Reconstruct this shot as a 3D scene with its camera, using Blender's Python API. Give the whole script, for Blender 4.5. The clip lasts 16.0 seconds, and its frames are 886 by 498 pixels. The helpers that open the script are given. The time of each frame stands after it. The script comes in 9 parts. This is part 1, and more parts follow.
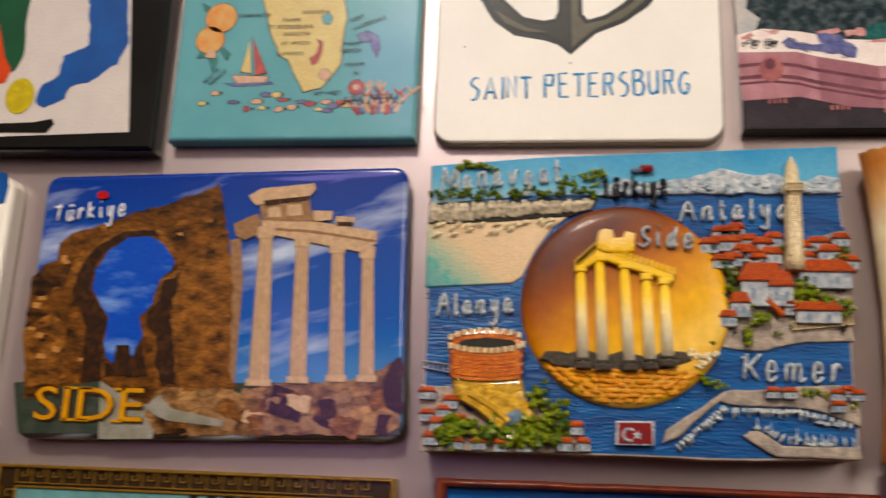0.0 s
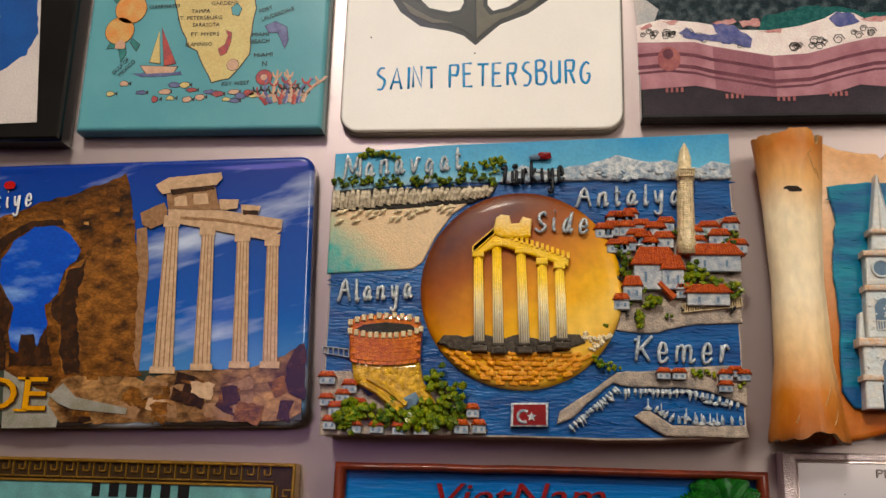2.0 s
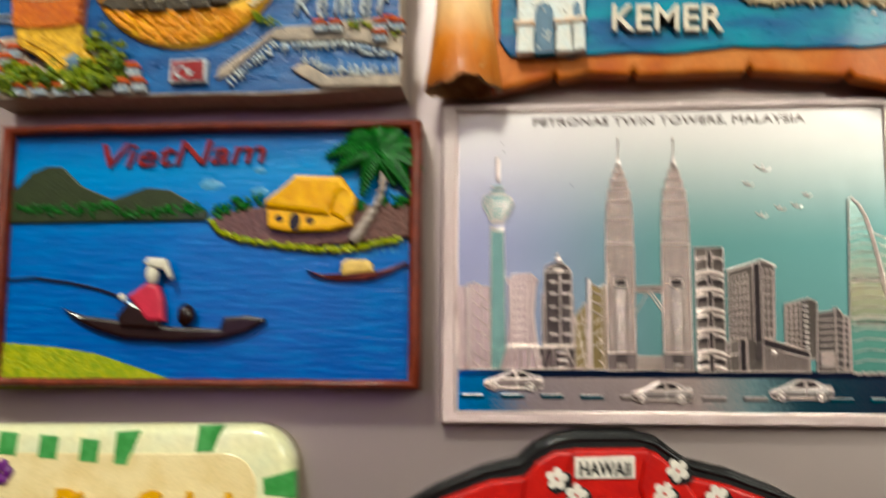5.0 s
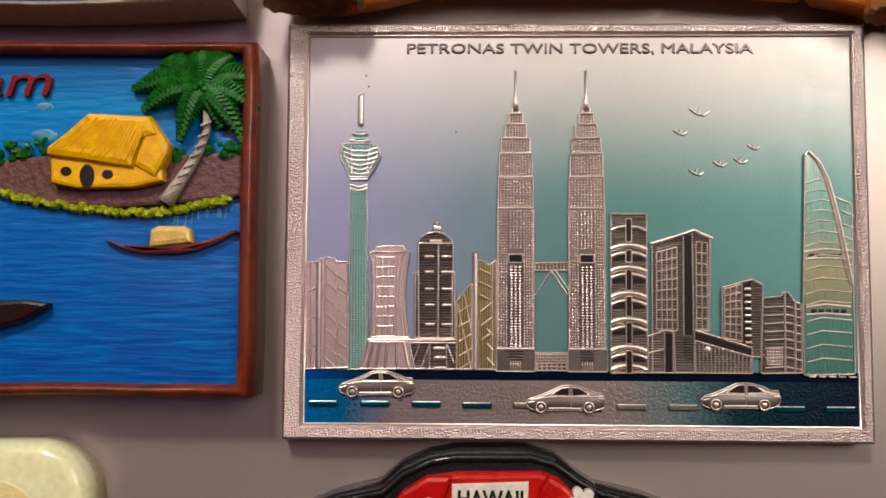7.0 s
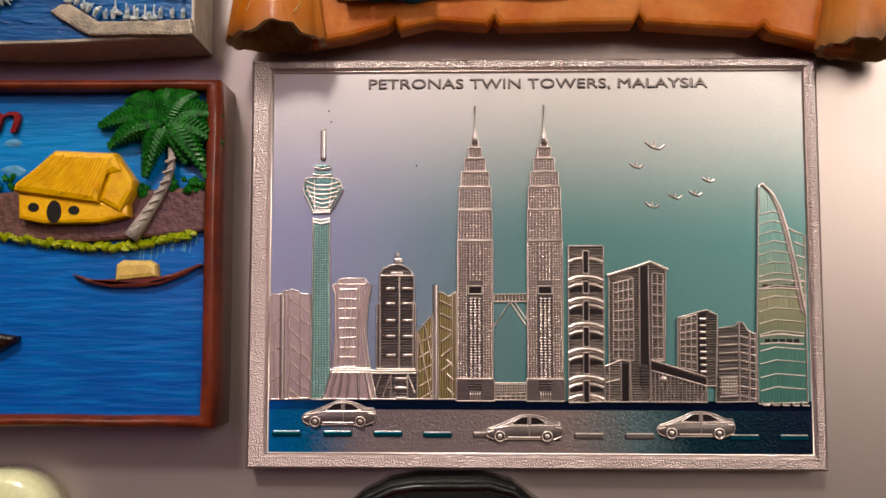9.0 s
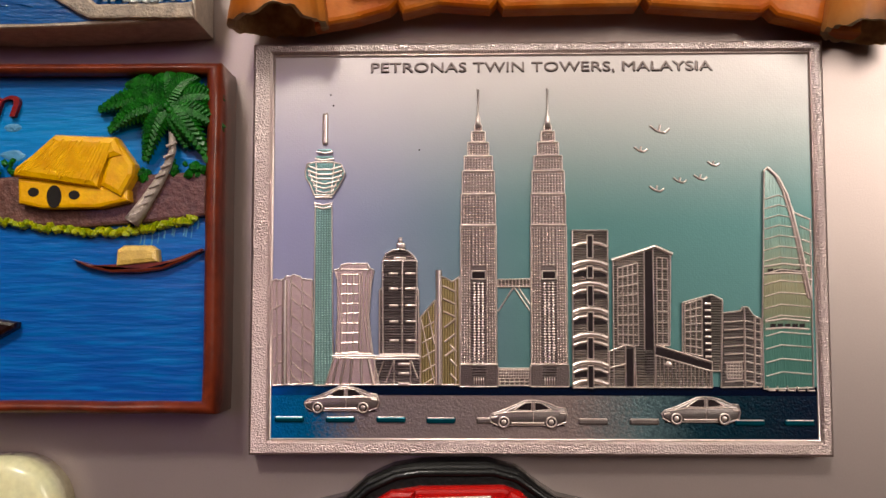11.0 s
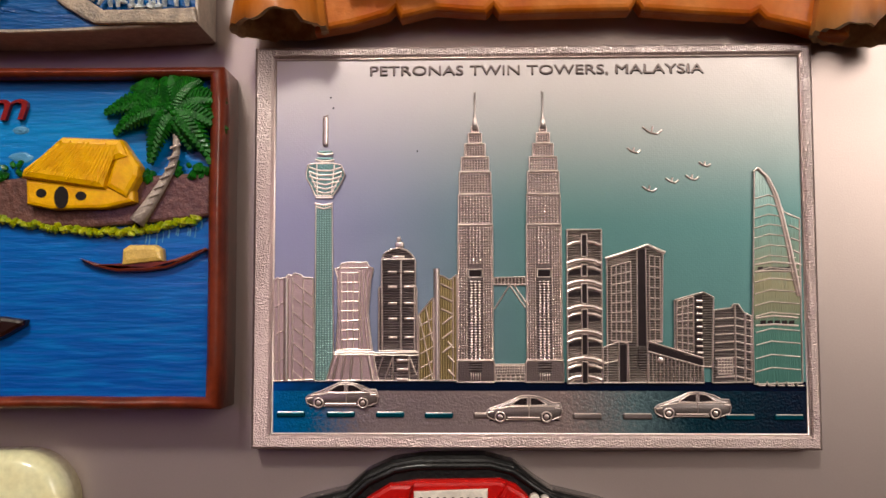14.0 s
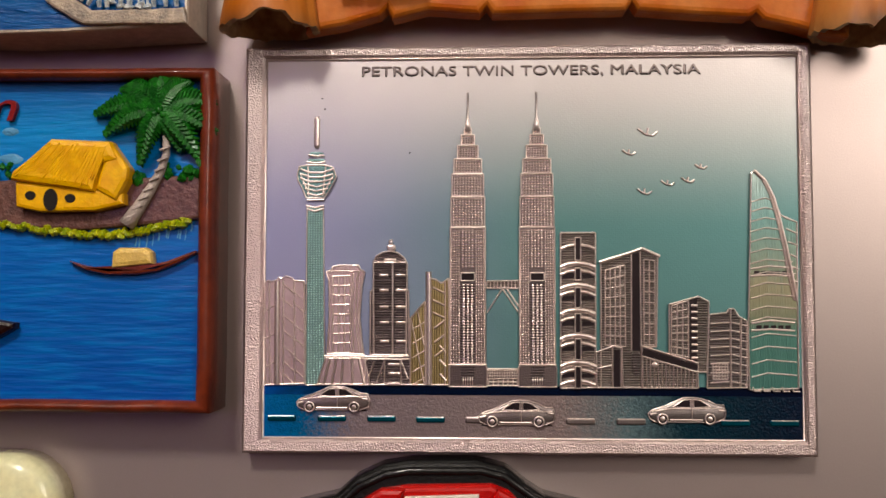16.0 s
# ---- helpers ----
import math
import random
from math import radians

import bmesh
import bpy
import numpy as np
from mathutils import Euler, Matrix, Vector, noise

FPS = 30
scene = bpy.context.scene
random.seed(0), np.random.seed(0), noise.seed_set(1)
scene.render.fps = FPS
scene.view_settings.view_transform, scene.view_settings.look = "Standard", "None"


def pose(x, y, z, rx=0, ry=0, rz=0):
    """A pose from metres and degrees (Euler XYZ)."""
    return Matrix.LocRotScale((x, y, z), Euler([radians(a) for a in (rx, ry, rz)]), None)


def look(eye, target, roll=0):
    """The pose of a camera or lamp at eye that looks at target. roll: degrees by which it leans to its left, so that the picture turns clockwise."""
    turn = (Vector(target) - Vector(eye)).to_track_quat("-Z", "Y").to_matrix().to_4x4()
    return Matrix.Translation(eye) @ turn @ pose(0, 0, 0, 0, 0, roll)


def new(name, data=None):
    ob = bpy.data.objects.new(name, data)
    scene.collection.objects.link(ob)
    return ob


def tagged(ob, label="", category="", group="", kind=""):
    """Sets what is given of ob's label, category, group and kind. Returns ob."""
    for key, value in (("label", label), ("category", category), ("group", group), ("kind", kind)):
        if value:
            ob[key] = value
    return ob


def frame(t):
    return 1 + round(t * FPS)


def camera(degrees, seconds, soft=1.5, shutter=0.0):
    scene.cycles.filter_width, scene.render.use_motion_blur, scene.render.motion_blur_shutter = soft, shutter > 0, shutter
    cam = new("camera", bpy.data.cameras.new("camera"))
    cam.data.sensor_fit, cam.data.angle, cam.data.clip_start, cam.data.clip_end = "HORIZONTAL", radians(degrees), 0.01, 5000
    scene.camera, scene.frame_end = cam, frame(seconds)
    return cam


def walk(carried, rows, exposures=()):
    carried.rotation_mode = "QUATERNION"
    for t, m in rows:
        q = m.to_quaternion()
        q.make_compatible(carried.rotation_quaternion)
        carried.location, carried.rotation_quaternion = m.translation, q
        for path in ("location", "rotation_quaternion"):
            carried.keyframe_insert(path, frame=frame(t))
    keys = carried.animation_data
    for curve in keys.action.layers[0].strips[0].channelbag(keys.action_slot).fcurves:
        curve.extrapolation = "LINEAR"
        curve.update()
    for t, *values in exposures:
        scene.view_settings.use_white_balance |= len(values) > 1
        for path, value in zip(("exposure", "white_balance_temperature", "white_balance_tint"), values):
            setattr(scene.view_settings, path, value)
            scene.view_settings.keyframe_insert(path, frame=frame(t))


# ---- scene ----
cam = camera(50.1, 16.0, soft=1.5, shutter=0.5)
# seconds, eye, pitch + 90, roll, yaw
PATH = [
    (0.0, -0.0569, -0.1834, 1.2999, 104.58, -2.28, 7.14),
    (0.5, -0.0464, -0.1809, 1.2993, 104.91, -1.55, 5.07),
    (1.0, -0.0471, -0.1818, 1.2995, 104.82, -1.32, 4.63),
    (1.5, -0.0416, -0.1819, 1.2988, 104.58, -1.56, 5.92),
    (2.0, -0.0431, -0.1831, 1.2965, 104.90, -1.57, 5.61),
    (2.5, -0.0242, -0.1797, 1.3000, 104.28, -1.89, 6.38),
    (3.0, 0.0068, -0.1798, 1.3027, 103.50, -1.40, 5.31),
    (3.5, 0.0185, -0.1876, 1.3042, 103.06, -0.71, 2.81),
    (4.0, 0.0186, -0.1870, 1.2922, 103.53, -0.52, 2.99),
    (4.5, -0.0030, -0.1921, 1.2833, 98.94, -0.59, 4.93),
    (5.0, 0.0145, -0.1700, 1.2587, 97.45, -0.31, 4.83),
    (5.2, 0.0208, -0.1615, 1.2567, 96.41, -0.44, 5.00),
    (7.3, 0.0265, -0.1315, 1.2674, 94.21, -0.32, 1.18),
    (7.5, 0.0278, -0.1336, 1.2677, 94.24, -0.30, 1.23),
    (8.0, 0.0276, -0.1379, 1.2671, 93.98, -0.29, 1.96),
    (8.5, 0.0294, -0.1337, 1.2692, 93.99, -0.28, 1.40),
    (9.0, 0.0304, -0.1345, 1.2697, 94.54, -0.07, 1.52),
    (9.2, 0.0287, -0.1319, 1.2675, 94.67, -0.15, 1.13),
    (11.3, 0.0307, -0.1344, 1.2694, 93.81, 0.11, 1.77),
    (11.5, 0.0321, -0.1357, 1.2712, 93.66, 0.13, 2.14),
    (12.0, 0.0288, -0.1357, 1.2698, 93.75, 0.14, 1.97),
    (12.5, 0.0298, -0.1332, 1.2706, 93.74, 0.13, 1.61),
    (13.0, 0.0296, -0.1342, 1.2692, 93.66, 0.07, 1.32),
    (13.5, 0.0303, -0.1352, 1.2687, 93.70, 0.02, 1.71),
    (14.0, 0.0307, -0.1366, 1.2685, 94.02, 0.09, 1.68),
    (14.5, 0.0316, -0.1300, 1.2711, 93.73, -0.01, 1.36),
    (15.0, 0.0332, -0.1301, 1.2687, 93.63, 0.00, 1.87),
    (15.5, 0.0341, -0.1336, 1.2711, 93.50, -0.00, 2.12),
    (16.0, 0.0332, -0.1353, 1.2709, 93.20, -0.06, 2.30),
]
walk(cam, [(t, pose(*row)) for t, *row in PATH], exposures=[(0.0, -0.15, 6500, 8), (0.5, -0.36, 6500, 7), (2.5, -0.29, 6400, 6), (3.0, -0.34, 6400, 6), (3.5, -0.26, 6350, 5), (4.0, -0.27, 6300, 2), (4.5, -0.22, 6300, -1), (5.0, 0.36, 6200, -7), (7.3, 0.06, 6500, 6), (9.0, 0.03, 6500, 7), (16.0, 0.03, 6500, 8)])

# ---- world and lamps ----
world = bpy.data.worlds.new("room_dusk")
scene.world = world
world.use_nodes = True
world.node_tree.nodes["Background"].inputs["Color"].default_value = (0.9, 0.8, 0.75, 1)
world.node_tree.nodes["Background"].inputs["Strength"].default_value = 0.02


def area(name, eye, target, size, watts, color):
    lamp = bpy.data.lights.new(name, "AREA")
    lamp.shape, lamp.size, lamp.energy, lamp.color = "DISK", size, watts, color
    ob = new(name, lamp)
    ob.matrix_world = look(eye, target)
    return ob


bulb = bpy.data.lights.new("ceiling_lamp_light", "POINT")
bulb.energy, bulb.color, bulb.shadow_soft_size = 84, (1.0, 0.93, 0.83), 0.14
new("ceiling_lamp_light", bulb).location = (-0.28, -1.40, 2.42)
# unseen fill light, added to brighten the right side of the door
area("right_fill_light", (0.95, -1.55, 1.80), (0, 0, 1.3), 0.7, 13, (1.0, 0.90, 0.80))
area("violet_lamp_light", (-0.335, -1.5, 2.10), (0, 0, 1.33), 0.26, 0.7, (0.55, 0.36, 1.0))
area("violet_screen_light", (-0.44, -1.5, 1.46), (0, 0, 1.30), 0.35, 0.34, (0.52, 0.26, 1.0))

from mathutils.geometry import tessellate_polygon

# ---- helpers: all shapes are drawn on the door's face in millimetres (x right, z up from Z0), d is the height above the door ----
U, Z0 = 0.001, 1.25


def V(x, z, d):
    return Vector((x * U, -d * U, Z0 + z * U))


def link(nt, a, b):
    nt.links.new(a, b)


def mat(name, base, rough=0.5, metal=0.0, other=None, size=2.0, vary=0.5, bump=0.15, grain=0.35, fine=0.05,
        grad=None, gaxis="Z", span=(0, 1), stretch=(1, 1, 1), coat=0.3, spec=0.22, detail=4.0, low=0.35, high=0.65, tilt=0.0, lean=0.0, cells=0.0):
    """Painted or printed surface: two colours mixed by noise of the given size (mm), or a gradient along an axis (mm in the thing's own
    frame) broken by noise, with a fine grain bump."""
    base = tuple(c ** 1.24 for c in base)
    other = tuple(c ** 1.24 for c in other) if other else None
    grad = [(p, tuple(c ** 1.24 for c in col)) for p, col in grad] if grad else None
    m = bpy.data.materials.new(name)
    m.use_nodes = True
    nt = m.node_tree
    n = nt.nodes
    b = n["Principled BSDF"]
    tc = n.new("ShaderNodeTexCoord")
    mp = n.new("ShaderNodeMapping")
    mp.inputs["Scale"].default_value = [1000 * s for s in stretch]
    if lean:
        mp.vector_type = "TEXTURE"
        mp.inputs["Scale"].default_value = [0.001 / s for s in stretch]
        mp.inputs["Rotation"].default_value = (0, radians(-lean), 0)
    link(nt, tc.outputs["Object"], mp.inputs["Vector"])
    noi = n.new("ShaderNodeTexNoise")
    noi.inputs["Scale"].default_value = 1.0 / size
    noi.inputs["Detail"].default_value = detail
    link(nt, mp.outputs["Vector"], noi.inputs["Vector"])
    other = other or tuple(min(1, c * 0.78) for c in base)
    mix = n.new("ShaderNodeMix")
    mix.data_type = "RGBA"
    rng = n.new("ShaderNodeMapRange")
    rng.inputs[1].default_value, rng.inputs[2].default_value = low, high
    rng.inputs[4].default_value = vary * 2 if vary < 0.5 else 1.0
    link(nt, noi.outputs["Fac"], rng.inputs[0])
    link(nt, rng.outputs[0], mix.inputs["Factor"])
    mix.inputs["B"].default_value = (*other, 1)
    mix.inputs["A"].default_value = (*base, 1)
    if grad:
        sep = n.new("ShaderNodeSeparateXYZ")
        mm = n.new("ShaderNodeMapping")
        mm.inputs["Scale"].default_value = (1000, 1000, 1000)
        mm.inputs["Rotation"].default_value = (0, radians(tilt), 0)
        link(nt, tc.outputs["Object"], mm.inputs["Vector"])
        link(nt, mm.outputs["Vector"], sep.inputs[0])
        gr = n.new("ShaderNodeMapRange")
        gr.inputs[1].default_value, gr.inputs[2].default_value = span
        link(nt, sep.outputs[gaxis], gr.inputs[0])
        wob = n.new("ShaderNodeMath")
        wob.operation = "MULTIPLY_ADD"
        wob.inputs[1].default_value = 0.12
        link(nt, noi.outputs["Fac"], wob.inputs[0])
        link(nt, gr.outputs[0], wob.inputs[2])
        sub = n.new("ShaderNodeMath")
        sub.operation = "SUBTRACT"
        sub.inputs[1].default_value = 0.06
        link(nt, wob.outputs[0], sub.inputs[0])
        ramp = n.new("ShaderNodeValToRGB")
        els = ramp.color_ramp.elements
        for k, (p, c) in enumerate(grad):
            e = els[k] if k < 2 else els.new(p)
            e.position, e.color = p, (*c, 1)
        link(nt, sub.outputs[0], ramp.inputs[0])
        link(nt, ramp.outputs[0], mix.inputs["A"])
        rng.inputs[4].default_value = vary
    nz = n.new("ShaderNodeTexNoise")
    nz.inputs["Scale"].default_value = 1.0 / grain
    nz.inputs["Detail"].default_value = 3
    link(nt, mp.outputs["Vector"], nz.inputs["Vector"])
    # fine speckle in the colour
    hsv = n.new("ShaderNodeHueSaturation")
    hsv.inputs["Saturation"].default_value = 1.06
    sp = n.new("ShaderNodeMapRange")
    sp.inputs[3].default_value, sp.inputs[4].default_value = 1 - fine * 4, 1 + fine * 4
    link(nt, nz.outputs["Fac"], sp.inputs[0])
    value = sp.outputs[0]
    if cells:
        # single stones: each its own tone, with darker joints
        for feature, out, lo, hi, top in (("F1", "Color", 0.6, 1.3, 1.0), ("DISTANCE_TO_EDGE", "Distance", 0.7, 1.0, 0.14)):
            vo, vr, ml = n.new("ShaderNodeTexVoronoi"), n.new("ShaderNodeMapRange"), n.new("ShaderNodeMath")
            vo.feature, ml.operation = feature, "MULTIPLY"
            vo.inputs["Scale"].default_value = 1.0 / cells
            vr.inputs[2].default_value, vr.inputs[3].default_value, vr.inputs[4].default_value = top, lo, hi
            link(nt, mp.outputs["Vector"], vo.inputs["Vector"])
            link(nt, vo.outputs[out], vr.inputs[0])
            link(nt, value, ml.inputs[0])
            link(nt, vr.outputs[0], ml.inputs[1])
            value = ml.outputs[0]
    link(nt, value, hsv.inputs["Value"])
    link(nt, mix.outputs["Result"], hsv.inputs["Color"])
    link(nt, hsv.outputs["Color"], b.inputs["Base Color"])
    if bump:
        bu = n.new("ShaderNodeBump")
        bu.inputs["Strength"].default_value = bump
        bu.inputs["Distance"].default_value = 0.0004
        link(nt, nz.outputs["Fac"], bu.inputs["Height"])
        link(nt, bu.outputs[0], b.inputs["Normal"])
    b.inputs["Roughness"].default_value = rough
    b.inputs["Metallic"].default_value = metal
    b.inputs["Specular IOR Level"].default_value = spec
    b.inputs["Coat Weight"].default_value = coat
    b.inputs["Coat Roughness"].default_value = 0.07
    return m


def root(name, x, z, label, category="magnet", group="souvenir magnets on the fridge door"):
    ob = new(name)
    ob.empty_display_size = 0.01
    ob.location = V(x, z, 0)
    return tagged(ob, label, category, group)


# joined pieces too small to pick apart
FINE = {"thatch", "window_ribs", "side_ribs", "floor_ribs", "balcony_ribs", "green_bushes", "yellow_bushes", "bank_bushes", "shore_bushes", "grass_edge", "wood", "armour_rocks", "shore_rocks", "rubble", "crag",
        "rough_plaster", "quay_bushes", "carved_flutes", "waterfall", "dentils", "roof_tiles", "tiles", "sand_spit"}


def part(name, bm, material, parent, label="", smooth=False):
    """Links a bmesh, drawn in door coordinates, as one mesh under a thing or a part."""
    at = Vector((0, 0, 0))
    p = parent
    while p:
        at += p.location
        p = p.parent
    bmesh.ops.recalc_face_normals(bm, faces=bm.faces)
    for v in bm.verts:
        v.co -= at
    me = bpy.data.meshes.new(name)
    bm.to_mesh(me)
    bm.free()
    if smooth or material.name.endswith("embossed_silver"):
        for f in me.polygons:
            f.use_smooth = True
    me.materials.append(material)
    ob = new(name, me)
    if name in FINE:
        tagged(ob, kind="stuff")
    ob.parent = parent
    return tagged(ob, label) if label else ob


def rect(x0, z0, x1, z1):
    return [(x0, z0), (x1, z0), (x1, z1), (x0, z1)]


def turned(pts, cx, cz, deg):
    c, s = math.cos(radians(deg)), math.sin(radians(deg))
    return [(cx + (x - cx) * c - (z - cz) * s, cz + (x - cx) * s + (z - cz) * c) for x, z in pts]


def rrect(x0, z0, x1, z1, r, n=5):
    out = []
    for cx, cz, a in ((x1 - r, z1 - r, 0), (x0 + r, z1 - r, 90), (x0 + r, z0 + r, 180), (x1 - r, z0 + r, 270)):
        for k in range(n + 1):
            t = radians(a + 90 * k / n)
            out.append((cx + r * math.cos(t), cz + r * math.sin(t)))
    return out


def oval(cx, cz, rx, rz=None, n=24):
    rz = rz or rx
    return [(cx + rx * math.cos(2 * math.pi * k / n), cz + rz * math.sin(2 * math.pi * k / n)) for k in range(n)]


def area2(pts):
    return sum(a[0] * b[1] - b[0] * a[1] for a, b in zip(pts, pts[1:] + pts[:1]))


def inset(pts, w):
    """The outline moved inwards by w."""
    if area2(pts) < 0:
        pts = pts[::-1]
    out = []
    n = len(pts)
    for k in range(n):
        p, a, b = Vector(pts[k]), Vector(pts[k - 1]), Vector(pts[(k + 1) % n])
        u, v = (p - a), (b - p)
        u = u.normalized() if u.length > 1e-6 else Vector((1, 0))
        v = v.normalized() if v.length > 1e-6 else u
        nn = Vector((-u.y - v.y, u.x + v.x))
        nn = nn.normalized() if nn.length > 1e-6 else Vector((-u.y, u.x))
        k2 = max(0.5, nn.dot(Vector((-u.y, u.x))))
        out.append(tuple(p + nn * w / k2))
    return out


def dense(pts, step):
    out = []
    for a, b in zip(pts, pts[1:] + pts[:1]):
        m = max(1, int(math.hypot(b[0] - a[0], b[1] - a[1]) / step))
        out += [(a[0] + (b[0] - a[0]) * k / m, a[1] + (b[1] - a[1]) * k / m) for k in range(m)]
    return out


def rough_edge(pts, step, amp, seed=0):
    rnd = random.Random(seed)
    return [(x + rnd.uniform(-amp, amp), z + rnd.uniform(-amp, amp)) for x, z in dense(pts, step)]


def slab(pts, d0, d1, bev=0.0, bm=None, rings=2):
    """A prism from d0 up to d1 with a rounded front edge."""
    bm = bm or bmesh.new()
    if area2(pts) < 0:
        pts = pts[::-1]
    loops = [[bm.verts.new(V(x, z, d0)) for x, z in pts]]
    if bev:
        for k in range(rings + 1):
            a = radians(90 * k / rings)
            q = inset(pts, bev * (1 - math.cos(a)))
            loops.append([bm.verts.new(V(x, z, d1 - bev + bev * math.sin(a))) for x, z in q])
    else:
        loops.append([bm.verts.new(V(x, z, d1)) for x, z in pts])
    n = len(pts)
    for a, b in zip(loops, loops[1:]):
        for k in range(n):
            bm.faces.new((a[k], a[(k + 1) % n], b[(k + 1) % n], b[k]))
    for lp, flip in ((loops[-1], False), (loops[0], True)):
        for t in tessellate_polygon([[v.co for v in lp]]):
            if len(set(t)) == 3:
                vs = [lp[k] for k in t]
                if not bm.faces.get(vs):
                    bm.faces.new(vs)
    return bm


def frame_ring(outer, inner, d0, d1, bev=0.3, bm=None):
    """A flat frame between two outlines with the same number of points."""
    bm = bm or bmesh.new()
    if area2(outer) < 0:
        outer = outer[::-1]
    if area2(inner) < 0:
        inner = inner[::-1]
    rows = [(outer, d0), (outer, d1 - bev), (inset(outer, bev), d1), (inset(inner, -bev), d1), (inner, d1 - bev), (inner, d0)]
    loops = [[bm.verts.new(V(x, z, d)) for x, z in pts] for pts, d in rows]
    n = len(outer)
    for a, b in zip(loops, loops[1:] + loops[:1]):
        for k in range(n):
            bm.faces.new((a[k], a[(k + 1) % n], b[(k + 1) % n], b[k]))
    return bm


def tube(path, r, d, bm=None, sides=6, flat=1.0):
    """A rod that follows points (x, z) or (x, z, d)."""
    bm = bm or bmesh.new()
    pts = [V(p[0], p[1], p[2] if len(p) > 2 else d) for p in path]
    loops = []
    for k, p in enumerate(pts):
        t = (pts[min(k + 1, len(pts) - 1)] - pts[max(k - 1, 0)]).normalized()
        out = Vector((0, -1, 0))
        s = t.cross(out).normalized() if abs(t.dot(out)) < 0.99 else Vector((1, 0, 0))
        o = s.cross(t)
        rr = (r[k] if isinstance(r, (list, tuple)) else r) * U
        loops.append([bm.verts.new(p + (s * math.cos(2 * math.pi * j / sides) + o * flat * math.sin(2 * math.pi * j / sides)) * rr) for j in range(sides)])
    for a, b in zip(loops, loops[1:]):
        for j in range(sides):
            bm.faces.new((a[j], a[(j + 1) % sides], b[(j + 1) % sides], b[j]))
    bm.faces.new(loops[0][::-1])
    bm.faces.new(loops[-1])
    return bm


def blob(cx, cz, r, d, up=None, bm=None, seed=0, rough=0.25, sub=2, rz=None):
    """A lumpy rounded knob that rises from the face."""
    bm = bm or bmesh.new()
    old = set(bm.verts)
    bmesh.ops.create_icosphere(bm, subdivisions=sub, radius=1)
    up = up or r
    rz = rz or r
    for v in bm.verts:
        if v in old:
            continue
        k = 1 + rough * noise.noise(v.co * 1.9 + Vector((seed * 3.1, seed * 1.7, cx)))
        c = v.co * k
        v.co = V(cx + c.x * r, cz + c.z * rz, d - c.y * up)
    return bm


def foliage(pts_list, r, d, up, seed, bm=None):
    """A clump of small leaf lumps."""
    rnd = random.Random(seed)
    bm = bm or bmesh.new()
    for x, z in pts_list:
        for _ in range(5):
            q = r * rnd.uniform(0.35, 0.6)
            blob(x + rnd.uniform(-r, r) * 0.8, z + rnd.uniform(-r, r) * 0.8, q, d + rnd.uniform(0, up), q, bm, rnd.random() * 50, 0.6, 1)
    return bm


def text(name, words, x, z, width, height, d, thick, material, parent, lean=0.0, turn=0.0, bold=0.0, label=""):
    """Raised or printed lettering in the built-in font, with its lower left at x, z."""
    cu = bpy.data.curves.new(name, "FONT")
    cu.body, cu.shear, cu.offset, cu.extrude, cu.resolution_u = words, lean, bold, 0.5, 3
    tmp = new(name, cu)
    me = bpy.data.meshes.new_from_object(tmp.evaluated_get(bpy.context.evaluated_depsgraph_get()))
    bpy.data.objects.remove(tmp)
    co = np.array([v.co[:] for v in me.vertices])
    lo, hi = co.min(0), co.max(0)
    c, s = math.cos(radians(turn)), math.sin(radians(turn))
    bm = bmesh.new()
    bm.from_mesh(me)
    bpy.data.meshes.remove(me)
    for v in bm.verts:
        a = (v.co.x - lo[0]) / (hi[0] - lo[0]) * width
        b = (v.co.y - lo[1]) / (hi[1] - lo[1]) * height
        v.co = V(x + a * c - b * s, z + a * s + b * c, d + (thick if v.co.z > 0 else 0))
    return part(name, bm, material, parent, label)


# pen strokes on a ten by ten grid, two digits a point; capitals stand on 0, script on 3
CAPITALS = dict(S="794927365574725020", A="105980 2373", I="5950", N="10197079", T="0989 4940", P="1019 196978654515", E="79191070 1565",
                R="1019 196978654515 4570", B="1019 1959786615 1565836010", U="191230617379 7970", G="785927142150727454")
SCRIPT = dict(a="6647253354666384", n="27232657666384", v="27436787", g="6647253354666361402031", t="49445374 2777", l="49445374", y="27345467614021", i="474463 4959", d="6647253354696384",
              e="2565573725335374", m="1713163746434667767394", r="2723365776", k="2923 6725 2573", u="27244365676384 3849 6869", M="0213295489937484", A="03144983 2666", S="7869384675744314", K="0828 2923 8925 4683", T="0878 5943")
NARROW = dict(I=0.45, l=0.6, i=0.62, t=0.72, r=0.8, m=1.25, M=1.35, A=1.15, K=1.2)


